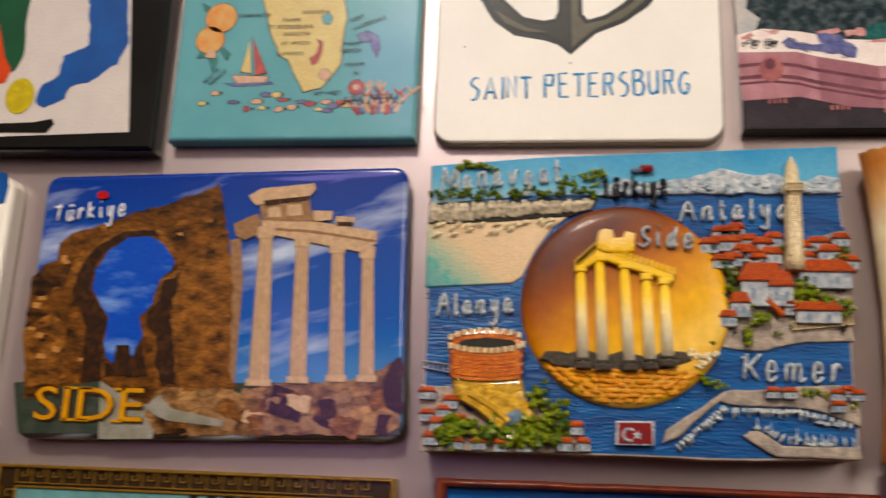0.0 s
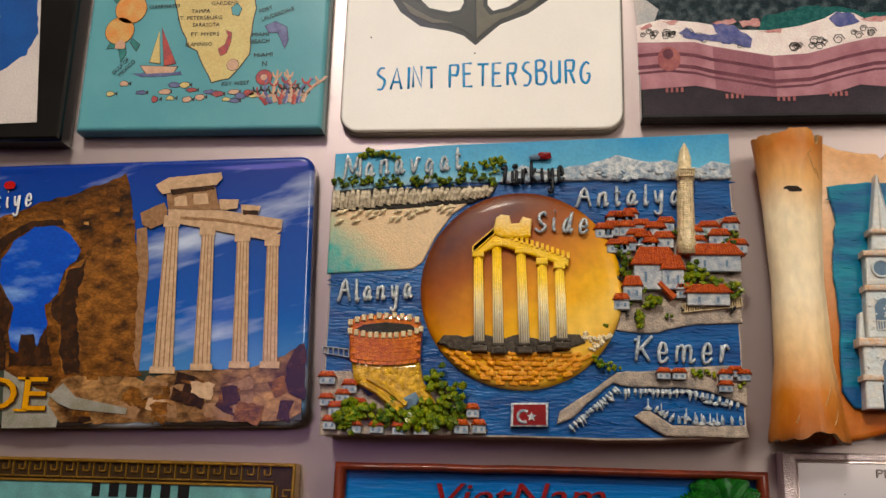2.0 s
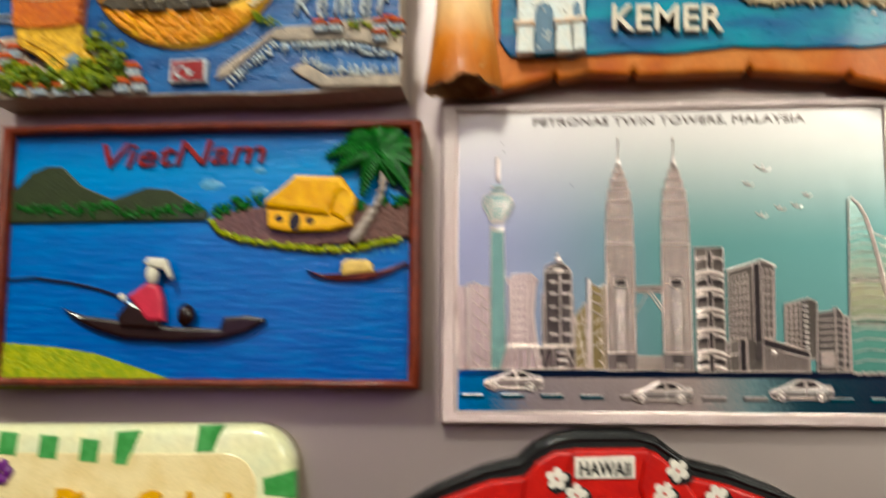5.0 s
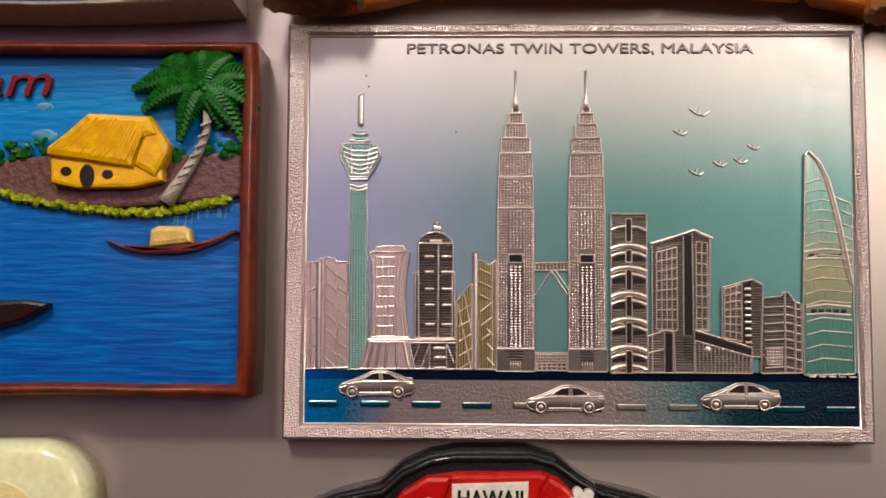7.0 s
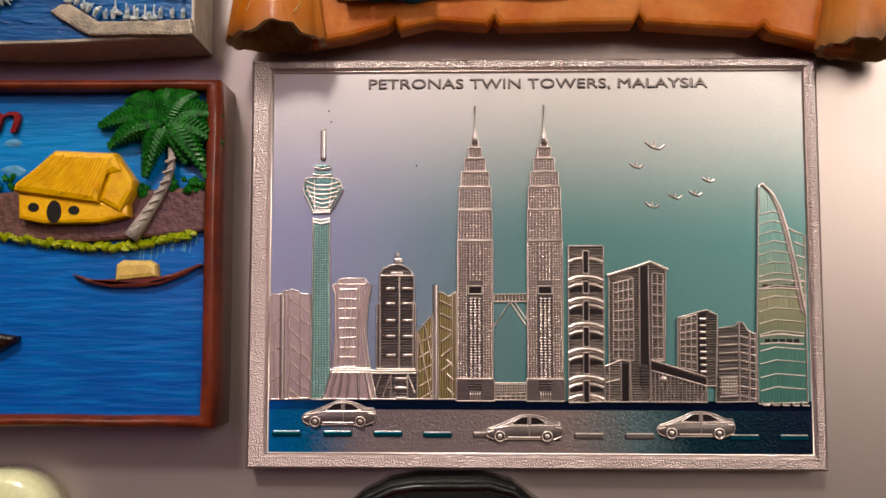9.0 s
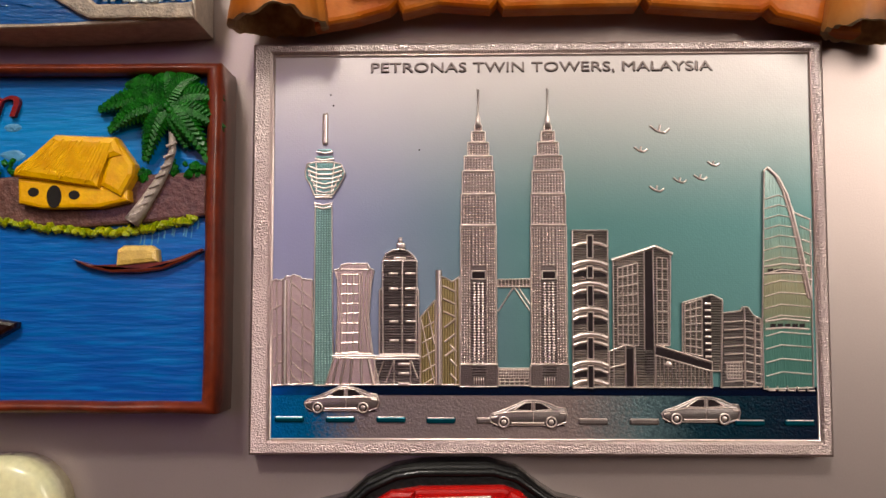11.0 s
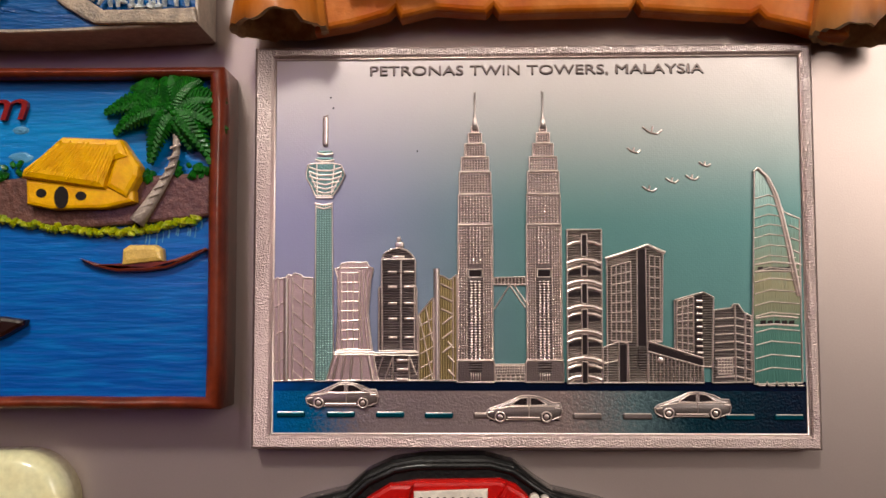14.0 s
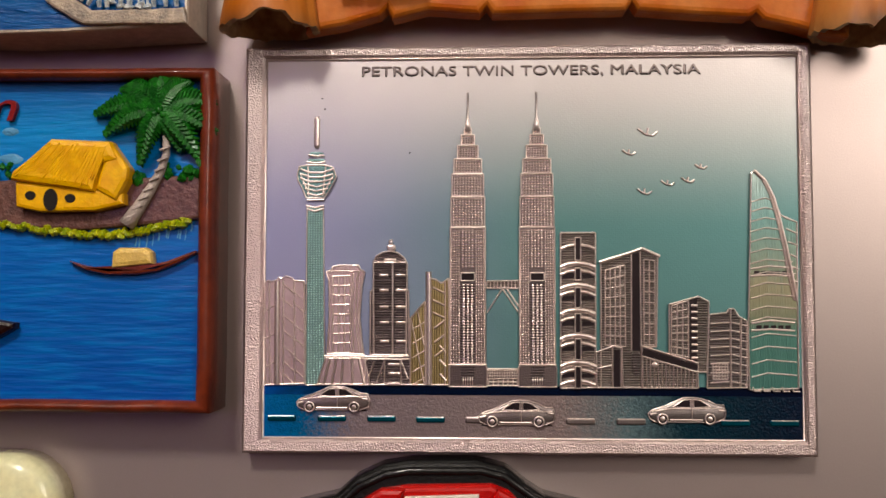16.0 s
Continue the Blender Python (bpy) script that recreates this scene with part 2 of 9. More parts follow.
def pen(name, words, x, z, width, height, r, d, material, parent, letters, base=0, turn=0.0, flat=1.0, seed=1, rise=0.0, label=""):
    """Lettering drawn letter by letter with a round brush."""
    rn = random.Random(seed)
    cells = [0.55 if c == " " else NARROW.get(c, 1.0) for c in words]
    unit = width / (sum(cells) - 0.12)
    c0, s0 = math.cos(radians(turn)), math.sin(radians(turn))
    whole, cx = new(name), 0.0
    whole.parent = parent
    tagged(whole, label)
    for c, w in zip(words, cells):
        bm = bmesh.new()
        tip, lift, grow = rn.uniform(-0.05, 0.05), rn.uniform(-0.04, 0.04), rn.uniform(0.93, 1.06)
        for line in letters.get(c, "").split():
            pts = []
            for k in range(0, len(line), 2):
                a, b = int(line[k]) / 9, (int(line[k + 1]) - base) / (9 - base)
                a, b = cx + (a * 0.86 + tip * b + 0.12 * (base > 0) * b) * unit * w, (b * grow + lift) * height
                pts.append(Vector((x + a * c0 - b * s0, z + a * s0 + b * c0)))
            if base or c in "SPRBUG":
                ext = [2 * pts[0] - pts[1]] + pts + [2 * pts[-1] - pts[-2]]
                fine = []
                for p0, p1, p2, p3 in zip(ext, ext[1:], ext[2:], ext[3:]):
                    for t in (0, 0.33, 0.67):
                        fine.append(0.5 * (2 * p1 + (p2 - p0) * t + (2 * p0 - 5 * p1 + 4 * p2 - p3) * t * t + (3 * p1 - p0 - 3 * p2 + p3) * t ** 3))
                pts = fine + [pts[-1]]
            n = len(pts)
            tube([(p.x, p.y, d + rise) for p in pts], [r * (0.75 + 0.35 * math.sin(math.pi * (k + 0.6) / n) + rn.uniform(-0.08, 0.08)) for k in range(n)], d, bm, 6, flat)
        cx += unit * w
        if c != " ":
            part("letter", bm, material, whole, "", True)
    return whole


# ---- the room and the fridge ----
def box(bm, x0, y0, z0, x1, y1, z1, bev=0.0, seg=3):
    v = bmesh.ops.create_cube(bm, size=1)["verts"]
    for q in v:
        q.co = Vector(((x0 + x1) / 2 + q.co.x * (x1 - x0), (y0 + y1) / 2 + q.co.y * (y1 - y0), (z0 + z1) / 2 + q.co.z * (z1 - z0)))
    if bev:
        ed = list({e for q in v for e in q.link_edges})
        bmesh.ops.bevel(bm, geom=ed, offset=bev, segments=seg, affect="EDGES", profile=0.5)
    return bm


# unseen walls, coloured dark red-brown low so door and metal reflect darker below
M_wallpaint = mat("reflection_shaping_wall_paint", (0.30, 0.26, 0.23), 0.8, coat=0.0, size=300, vary=0.1, bump=0.1, grain=3,
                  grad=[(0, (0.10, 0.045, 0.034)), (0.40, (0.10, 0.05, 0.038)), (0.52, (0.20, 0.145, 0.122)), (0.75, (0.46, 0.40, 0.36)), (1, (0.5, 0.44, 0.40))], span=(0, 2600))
M_ceiling = mat("ceiling_paint", (0.6, 0.57, 0.53), 0.9, coat=0.0, size=300, bump=0.05, grain=3)
M_floor = mat("floor_wood", (0.13, 0.06, 0.036), 0.5, size=60, bump=0.1, grain=8, stretch=(0.1, 1, 1))


def structure(name, dims, material, label):
    bm = box(bmesh.new(), *dims)
    ob = part(name, bm, material, None)
    return tagged(ob, label, name.split("_")[0], "", "structure")


structure("floor", (-2.2, -2.6, -0.1, 2.2, 1.0, 0.0), M_floor, "brown wooden kitchen floor")
structure("ceiling", (-2.2, -2.6, 2.6, 2.2, 1.0, 2.7), M_ceiling, "plain white kitchen ceiling")
structure("wall_north", (-2.2, 1.0, -0.1, 2.2, 1.1, 2.7), M_wallpaint, "unseen kitchen wall behind the fridge, darkened low for reflections")
structure("wall_south", (-2.2, -2.7, -0.1, 2.2, -2.6, 2.7), M_wallpaint, "unseen kitchen wall, darkened low for reflections")
structure("wall_east", (2.2, -2.7, -0.1, 2.3, 1.1, 2.7), M_wallpaint, "unseen kitchen wall, darkened low for reflections")
structure("wall_west", (-2.3, -2.7, -0.1, -2.2, 1.1, 2.7), M_wallpaint, "unseen kitchen wall, darkened low for reflections")

M_steel = mat("silver_grey_door_enamel", (0.50, 0.43, 0.41), 0.34, 0.7, (0.47, 0.40, 0.385), size=60, vary=0.5, bump=0.05, grain=0.25, fine=0.012, coat=0.0, spec=0.5)
M_black = mat("black_gasket_rubber", (0.012, 0.012, 0.013), 0.6, bump=0.1)
M_handle = mat("warm_grey_handle_plastic", (0.34, 0.31, 0.28), 0.4, 0.3, bump=0.03, fine=0.01)
fridge = tagged(new("fridge"), "silver-grey satin fridge with its door covered in magnets", "fridge")
fridge.location = (-0.25, 0.0, 0.0)
part("body", box(bmesh.new(), -0.6, 0.07, 0.03, 0.42, 0.75, 1.85, 0.006), M_steel, fridge)
part("door", box(bmesh.new(), -0.6, 0.0, 0.06, 0.0985, 0.06, 1.84, 0.004, 4), M_steel, fridge, "silver-grey satin fridge door")
part("second_door", box(bmesh.new(), 0.104, 0.0, 0.06, 0.42, 0.06, 1.84, 0.004, 4), M_steel, fridge, "silver-grey satin fridge door")
part("gasket", box(bmesh.new(), -0.59, 0.058, 0.07, 0.41, 0.072, 1.83), M_black, fridge, "black rubber gasket")
part("grip_recess", box(bmesh.new(), 0.0945, -0.0009, 1.2, 0.15, 0.001, 1.62, 0.0004, 2), M_black, fridge, "black grip recess")
handle = part("handle", box(bmesh.new(), 0.097, -0.0045, 1.1, 0.125, -0.0002, 1.391, 0.0035, 4), M_handle, fridge, "warm grey bar handle", True)

# ---- plates of the magnets ----
M_resin = mat("cast_resin", (0.62, 0.55, 0.48), 0.55, size=1.5, bump=0.3)
M_tinwhite = mat("white_glossy_card", (0.90, 0.86, 0.80), 0.42, size=20, vary=0.15, bump=0.03, coat=0.12, fine=0.01)
M_edgegrey = mat("card_core", (0.30, 0.27, 0.24), 0.7)
M_darkedge = mat("dark_edge", (0.02, 0.018, 0.02), 0.4)

# glossy photo magnet of ancient ruins
side = root("photo_magnet", -127, 57, "glossy photo magnet of ruined arch and columns, blue sky")
SIDE_T, SIDE_C = 1.4, (-127.1, 85.8)
M_sidesky = mat("printed_blue_sky", (0.02, 0.10, 0.55), 0.12, size=9, stretch=(0.32, 1, 1.5), lean=15, other=(0.66, 0.72, 0.82), vary=0.9, bump=0.0, fine=0.02, detail=7.0,
                grad=[(0, (0.06, 0.045, 0.04)), (0.07, (0.07, 0.055, 0.05)), (0.12, (0.18, 0.37, 0.62)), (0.45, (0.008, 0.13, 0.46)), (1, (0.002, 0.05, 0.31))], span=(0, 57), coat=0.8, low=0.5, high=0.76)
part("plate", slab(turned(rrect(-166, 58.4, -88.2, 113.2, 3.0), *SIDE_C, SIDE_T), 0.2, 4.6, 1.1, rings=4), M_sidesky, side, smooth=True)

# resin relief magnet with sea, disc and towns
rel = root("relief_magnet", -45, 58, "painted resin relief magnet of a coast with golden disc")
part("plate", slab(rough_edge([(-83.6, 112.2), (-59.5, 113.9), (-37.8, 114.8), (-7.4, 115.4), (-7.1, 96.0), (-6.8, 58.6), (-28.2, 57.7), (-52.0, 57.8), (-83.1, 57.8), (-83.1, 80.7)], 4, 0.12), 0.3, 9.6, 0.5), M_resin, rel)

# parchment scroll magnet
scr = root("scroll_magnet", 40, 60, "painted resin magnet shaped as a parchment scroll with harbour")
# embossed metal skyline magnet
pet = root("metal_magnet", 40, 0, "embossed silver metal magnet of a skyline with cars")
# painted plaque of a river village
vn = root("river_plaque", -45, 6, "painted resin plaque of a river with palm and hut")
# white card with an anchor
spc = root("anchor_card", -55, 120, "white rounded card magnet with an anchor and blue handwriting")
part("card", slab(rrect(-84.3, 120.0, -26.4, 194, 3.6), 0.2, 2.9, 0.4), M_tinwhite, spc)
part("core", slab(inset(rrect(-84.3, 120.0, -26.4, 194, 3.6), -0.35), 0.1, 1.8, 0.1), M_edgegrey, spc, "dark card edge")
# turquoise tin map magnet
mapm = root("map_magnet", -115, 120, "turquoise tin magnet printed with a souvenir map of a peninsula")
M_turq = mat("printed_turquoise", (0.175, 0.40, 0.44), 0.25, size=14, other=(0.20, 0.43, 0.46), bump=0.02, fine=0.015, coat=0.5)
part("tin", slab(rect(-141.2, 120.2, -88.0, 196), 0.3, 4.0, 0.9, rings=4), M_turq, mapm)
# purple photo tile
tile = root("photo_tile", 6, 121, "photo tile magnet of a garden terrace wall in violet light")
part("tile", slab(rect(-22.8, 121.5, 33.8, 195), 0.3, 4.0, 0.25), M_darkedge, tile)
# white sketch tin
sk = root("sketch_magnet", 64, 122, "cream tin magnet with a dark ink sketch of an old square")
M_cream = mat("cream_print", (0.90, 0.84, 0.75), 0.35, size=30, vary=0.12, bump=0.02, fine=0.01, coat=0.3)
part("tin", slab(rect(35.4, 122.2, 93.5, 196), 0.3, 5.0, 1.6, rings=5), M_cream, sk)
# black framed painting magnet
cart = root("framed_magnet", -170, 118, "black framed magnet with bold green, orange and blue paint")
# gold frame magnet
gold = root("gold_frame_magnet", -120, 20, "photo magnet of a bay in a gold key-pattern frame")
# cocktail magnet, shirt magnet
pina = root("cocktail_magnet", -60, -20, "cream resin magnet with green stripes and yellow raised lettering")
shirt = root("shirt_magnet", 28, -30, "red flowered shirt magnet with a black rubber edge")
# pale magnet at the far left
pale = root("pale_magnet", -180, 60, "pale cream magnet with a blue top corner")
part("plate", slab(rrect(-240, 57, -173.6, 112.7 , 4), 0.2, 5.0, 1.5, rings=4), M_cream, pale)

# ---- embossed metal skyline magnet ----
def foil(name, left, right, top, rough=0.3, amount=1.0, span=(-37, 37), high=(30, 54), hatch=(0, 0), metal=0.55, dots=4.0, even=0.6):
    """Printed metal foil: a tint that changes from one side to the other and lightens to a painted lamp sheen at the
    top, with a fine screen of dots.
    """
    m = bpy.data.materials.new(name)
    m.use_nodes = True
    nt = m.node_tree
    n = nt.nodes
    b = n["Principled BSDF"]
    tc = n.new("ShaderNodeTexCoord")
    mp = n.new("ShaderNodeMapping")
    mp.inputs["Scale"].default_value = (1000, 1000, 1000)
    link(nt, tc.outputs["Object"], mp.inputs["Vector"])
    sep = n.new("ShaderNodeSeparateXYZ")
    link(nt, mp.outputs["Vector"], sep.inputs[0])

    def ramp01(out, a, c):
        r = n.new("ShaderNodeMapRange")
        r.interpolation_type = "SMOOTHSTEP"
        r.inputs[1].default_value, r.inputs[2].default_value = a, c
        link(nt, out, r.inputs[0])
        return r.outputs[0]

    m1, m2 = n.new("ShaderNodeMix"), n.new("ShaderNodeMix")
    m1.data_type = m2.data_type = "RGBA"
    link(nt, ramp01(sep.outputs["X"], *span), m1.inputs["Factor"])
    m1.inputs["A"].default_value, m1.inputs["B"].default_value = (*left, 1), (*right, 1)
    link(nt, ramp01(sep.outputs["Z"], *high), m2.inputs["Factor"])
    link(nt, m1.outputs["Result"], m2.inputs["A"])
    m2.inputs["B"].default_value = (*top, 1)
    ck = n.new("ShaderNodeTexVoronoi")
    ck.inputs["Scale"].default_value = dots
    ck.inputs["Randomness"].default_value = even
    link(nt, mp.outputs["Vector"], ck.inputs["Vector"])
    nz = n.new("ShaderNodeTexNoise")
    nz.inputs["Scale"].default_value = 0.35
    nz.inputs["Detail"].default_value = 6
    link(nt, mp.outputs["Vector"], nz.inputs["Vector"])
    rr = n.new("ShaderNodeMapRange")
    rr.inputs[3].default_value, rr.inputs[4].default_value = rough - 0.06, rough + 0.12
    link(nt, nz.outputs["Fac"], rr.inputs[0])
    link(nt, rr.outputs[0], b.inputs["Roughness"])
    bu = n.new("ShaderNodeBump")
    bu.inputs["Strength"].default_value = min(1.0, 0.22 * amount)
    bu.inputs["Distance"].default_value = 0.0002
    height = ck.outputs["Distance"]
    for axis, pitch in zip("XZ", hatch):
        if pitch:
            mul, sn, ad = n.new("ShaderNodeMath"), n.new("ShaderNodeMath"), n.new("ShaderNodeMath")
            mul.operation, sn.operation, ad.operation = "MULTIPLY", "SINE", "MULTIPLY_ADD"
            mul.inputs[1].default_value = 2 * math.pi / pitch
            ad.inputs[1].default_value = 1.4
            link(nt, sep.outputs[axis], mul.inputs[0])
            link(nt, mul.outputs[0], sn.inputs[0])
            link(nt, sn.outputs[0], ad.inputs[0])
            link(nt, height, ad.inputs[2])
            height = ad.outputs[0]
    link(nt, height, bu.inputs["Height"])
    link(nt, bu.outputs[0], b.inputs["Normal"])
    link(nt, m2.outputs["Result"], b.inputs["Base Color"])
    b.inputs["Metallic"].default_value = metal
    return m


# pale silver for the lamp reflection coloured into the top of the sky
TOP_SHEEN = (0.56, 0.505, 0.495)
M_petsky = foil("sky_foil_top_sheen", (0.28, 0.28, 0.44), (0.085, 0.205, 0.205), TOP_SHEEN, 0.37, 0.3, span=(-36, 4), high=(30, 57), dots=3.6, even=0.5)
M_road = mat("road_foil", (0.2, 0.2, 0.2), 0.3, 0.65, other=(0.10, 0.085, 0.085), size=0.5, vary=0.12, bump=0.25, grain=0.3, fine=0.03, coat=0.0, gaxis="X", span=(-37.2, 37.2),
             grad=[(0, (0.0, 0.22, 0.52)), (0.07, (0.005, 0.20, 0.40)), (0.17, (0.36, 0.30, 0.31)), (0.55, (0.37, 0.30, 0.29)), (0.68, (0.17, 0.24, 0.26)), (0.78, (0.006, 0.05, 0.075)), (1, (0.002, 0.015, 0.045))])
M_navy = mat("navy_foil_print", (0.004, 0.02, 0.06), 0.25, 0.5, bump=0.02, vary=0.1, gaxis="X", span=(-37.2, 37.2), grad=[(0, (0.0, 0.12, 0.42)), (0.06, (0.0, 0.09, 0.26)), (0.16, (0.004, 0.02, 0.06)), (1, (0.004, 0.012, 0.045))])
M_bpink = foil("pink_silver_foil", (0.48, 0.345, 0.36), (0.44, 0.33, 0.33), TOP_SHEEN, 0.34, high=(90, 99), metal=0.75)
M_carfoil = foil("pale_silver_foil", (0.26, 0.205, 0.20), (0.24, 0.205, 0.20), TOP_SHEEN, 0.28, 0.5, high=(90, 99), metal=0.85)
M_bgrey = foil("grey_silver_foil", (0.17, 0.135, 0.13), (0.165, 0.14, 0.13), TOP_SHEEN, 0.3, 2.5, high=(90, 99), hatch=(0, 0.34), metal=0.85)
M_btwin = foil("beaded_silver_foil", (0.16, 0.12, 0.12), (0.16, 0.125, 0.12), TOP_SHEEN, 0.3, 1.0, high=(90, 99), metal=0.85)
M_bead = mat("beaded_embossed_silver", (0.74, 0.62, 0.59), 0.27, 0.95, bump=0.04, grain=0.3, vary=0.2, coat=0.0)
M_tealbead = mat("teal_embossed_silver", (0.40, 0.56, 0.54), 0.3, 0.95, bump=0.04, grain=0.3, vary=0.2, coat=0.0)
M_bdark = foil("dark_silver_foil", (0.10, 0.075, 0.082), (0.12, 0.10, 0.10), TOP_SHEEN, 0.3, 2.5, high=(90, 99), hatch=(0, 0.36), metal=0.8)
M_bgold = foil("gold_silver_foil", (0.26, 0.19, 0.085), (0.26, 0.19, 0.09), TOP_SHEEN, 0.3, 1.5, high=(90, 99), hatch=(0.34, 0), metal=0.8)
M_bteal = foil("teal_silver_foil", (0.13, 0.24, 0.24), (0.13, 0.24, 0.23), TOP_SHEEN, 0.3, 1.3, high=(90, 99), metal=0.8)
M_bsail = mat("sail_foil", (0.3, 0.5, 0.48), 0.32, 0.7, bump=0.25, vary=0.1, fine=0.02, grain=0.5, stretch=(3.0, 1, 0.2), coat=0.0,
              grad=[(0, (0.13, 0.28, 0.25)), (0.27, (0.15, 0.29, 0.25)), (0.36, (0.30, 0.30, 0.21)), (0.48, (0.36, 0.33, 0.23)), (0.6, (0.28, 0.33, 0.27)), (0.78, (0.22, 0.35, 0.33)), (1, (0.40, 0.46, 0.44))], span=(8, 39))
M_dash = mat("teal_dash_foil", (0.02, 0.14, 0.19), 0.25, 0.7, bump=0.02, coat=0.0)
M_ridge = mat("bright_embossed_silver", (0.82, 0.72, 0.69), 0.29, 0.95, bump=0.04, grain=0.3, vary=0.2, coat=0.0)
M_spire = mat("brushed_silver_spire", (0.70, 0.63, 0.61), 0.35, 0.85, bump=0.1, coat=0.0)
# dark windows and stripes, also the painted shadows of cars and lettering
M_pit = mat("dark_print_and_shadow", (0.045, 0.032, 0.036), 0.4, 0.5, bump=0.02)
# lighter top and pinker bottom colour in the lamp and floor reflections
M_hammer = foil("hammered_silver_top_sheen", (0.50, 0.385, 0.385), (0.48, 0.38, 0.365), (0.64, 0.53, 0.52), 0.32, 4.5, metal=0.92, dots=4.4, even=1.0)
for nd in M_hammer.node_tree.nodes:
    if nd.type == "BUMP":
        nd.inputs["Distance"].default_value = 0.00013


IN = (3.0, 2.25, 76.9, 55.0)
part("plate", slab(rect(0.15, 0.15, 78.65, 56.55), 0.2, 3.2), M_hammer, pet)
part("border", frame_ring(rect(0, 0, 78.8, 56.8), rect(IN[0] - 0.3, IN[1] - 0.3, IN[2] + 0.3, IN[3] + 0.3), 0.25, 4.0, 0.35), M_hammer, pet, "hammered silver border")
part("inner_bead", frame_ring(rect(IN[0] - 0.3, IN[1] - 0.3, IN[2] + 0.3, IN[3] + 0.3), rect(*IN), 3.0, 3.75, 0.14), M_ridge, pet, "bright inner bead")
ROAD_T = 9.3
part("sky_panel", slab(rect(IN[0] - 0.1, ROAD_T, IN[2] + 0.1, IN[3] + 0.1), 3.1, 3.4), M_petsky, pet, "tinted foil sky, lilac to teal")
part("road_panel", slab(rect(IN[0] - 0.1, IN[1] - 0.1, IN[2] + 0.1, ROAD_T), 3.1, 3.4), M_road, pet, "foil road, blue to grey to navy")
part("kerb_line", slab(rect(IN[0], ROAD_T - 1.25, IN[2], ROAD_T), 3.38, 3.46), M_navy, pet, "navy kerb line")


def lerp4(q, u, v):
    a = (q[0][0] + (q[1][0] - q[0][0]) * u, q[0][1] + (q[1][1] - q[0][1]) * u)
    b = (q[3][0] + (q[2][0] - q[3][0]) * u, q[3][1] + (q[2][1] - q[3][1]) * u)
    return (a[0] + (b[0] - a[0]) * v, a[1] + (b[1] - a[1]) * v)


def strip(bm, a, b, w, d, h):
    """A low half-round ridge from a to b."""
    dx, dz = b[0] - a[0], b[1] - a[1]
    k = math.hypot(dx, dz) or 1
    nx, nz = -dz / k * w / 2, dx / k * w / 2
    rows = []
    for p in (a, b):
        rows.append([bm.verts.new(V(p[0] + nx * math.cos(g), p[1] + nz * math.cos(g), d + h * math.sin(g))) for g in (0, 0.6, 1.2, 1.94, 2.54, math.pi)])
    for k in range(5):
        bm.faces.new((rows[0][k], rows[0][k + 1], rows[1][k + 1], rows[1][k]))


def chain(bm, pts, w, d, h):
    """Ridges end to end along a line of points."""
    for a, b in zip(pts, pts[1:]):
        strip(bm, a, b, w, d, h)
    return bm


def lattice(bm, q, nu, nv, w, d, h, ends=True):
    """nu upright and nv level ridges over a quad given as lower left, lower right, upper right, upper left."""
    for k in range(nu):
        u = k / (nu - 1) if nu > 1 else 0.5
        strip(bm, lerp4(q, u, 0), lerp4(q, u, 1), w, d, h)
    for k in range(nv):
        v = k / (nv - 1) if nv > 1 else 0.5
        strip(bm, lerp4(q, 0, v), lerp4(q, 1, v), w, d, h)
    return bm


def cell_parts(name, q, nu, nv, fill, d, h, material, parent):
    for i in range(nu):
        for j in range(nv):
            u0, v0 = (i + 0.5 - fill[0] / 2) / nu, (j + 0.5 - fill[1] / 2) / nv
            u1, v1 = (i + 0.5 + fill[0] / 2) / nu, (j + 0.5 + fill[1] / 2) / nv
            part(name, slab([lerp4(q, u0, v0), lerp4(q, u1, v0), lerp4(q, u1, v1), lerp4(q, u0, v1)], d, d + h), material, parent)


def outline(bm, pts, w, d, h):
    return chain(bm, pts + pts[:1], w, d, h)


def beads(bm, q, nu, nv, d, h, gap=0.3):
    """A close grid of small raised cushions over a quad."""
    for i in range(nu):
        for j in range(nv):
            u0, u1, v0, v1 = (i + gap / 2) / nu, (i + 1 - gap / 2) / nu, (j + gap / 2.4) / nv, (j + 1 - gap / 2.4) / nv
            lo = [bm.verts.new(V(*lerp4(q, u, v), d)) for u, v in ((u0, v0), (u1, v0), (u1, v1), (u0, v1))]
            mu, mv = (u1 - u0) * 0.28, (v1 - v0) * 0.28
            hi = [bm.verts.new(V(*lerp4(q, u, v), d + h)) for u, v in ((u0 + mu, v0 + mv), (u1 - mu, v0 + mv), (u1 - mu, v1 - mv), (u0 + mu, v1 - mv))]
            for k in range(4):
                bm.faces.new((lo[k], lo[(k + 1) % 4], hi[(k + 1) % 4], hi[k]))
            bm.faces.new(hi)
    return bm


def pill(bm, a, b, w, d, h):
    """A short bright bar with rounded edges."""
    return slab(rect(a[0], a[1] - w / 2, b[0], a[1] + w / 2), d, d + h * 0.7, min(w * 0.4, h * 0.6), bm, rings=3)


COUNT = [0]


def building(name, pts, material, quads=(), rise=0.3, edge=0.24, label=""):
    """An embossed tower: face, bright outline and window ridges. Returns the part and the height of its face."""
    COUNT[0] += 1
    rise += 0.004 * COUNT[0]
    ob = part(name, slab(pts, 3.35, 3.4 + rise, 0.16, rings=2), material, pet, label)
    part("edge", outline(bmesh.new(), pts, edge, 3.4 + rise - 0.04, 0.2), M_ridge, ob)
    for q, nu, nv, w in quads:
        part("window_ribs", lattice(bmesh.new(), q, nu, nv, w, 3.4 + rise - 0.02, 0.2), M_ridge, ob)
    return ob, 3.4 + rise


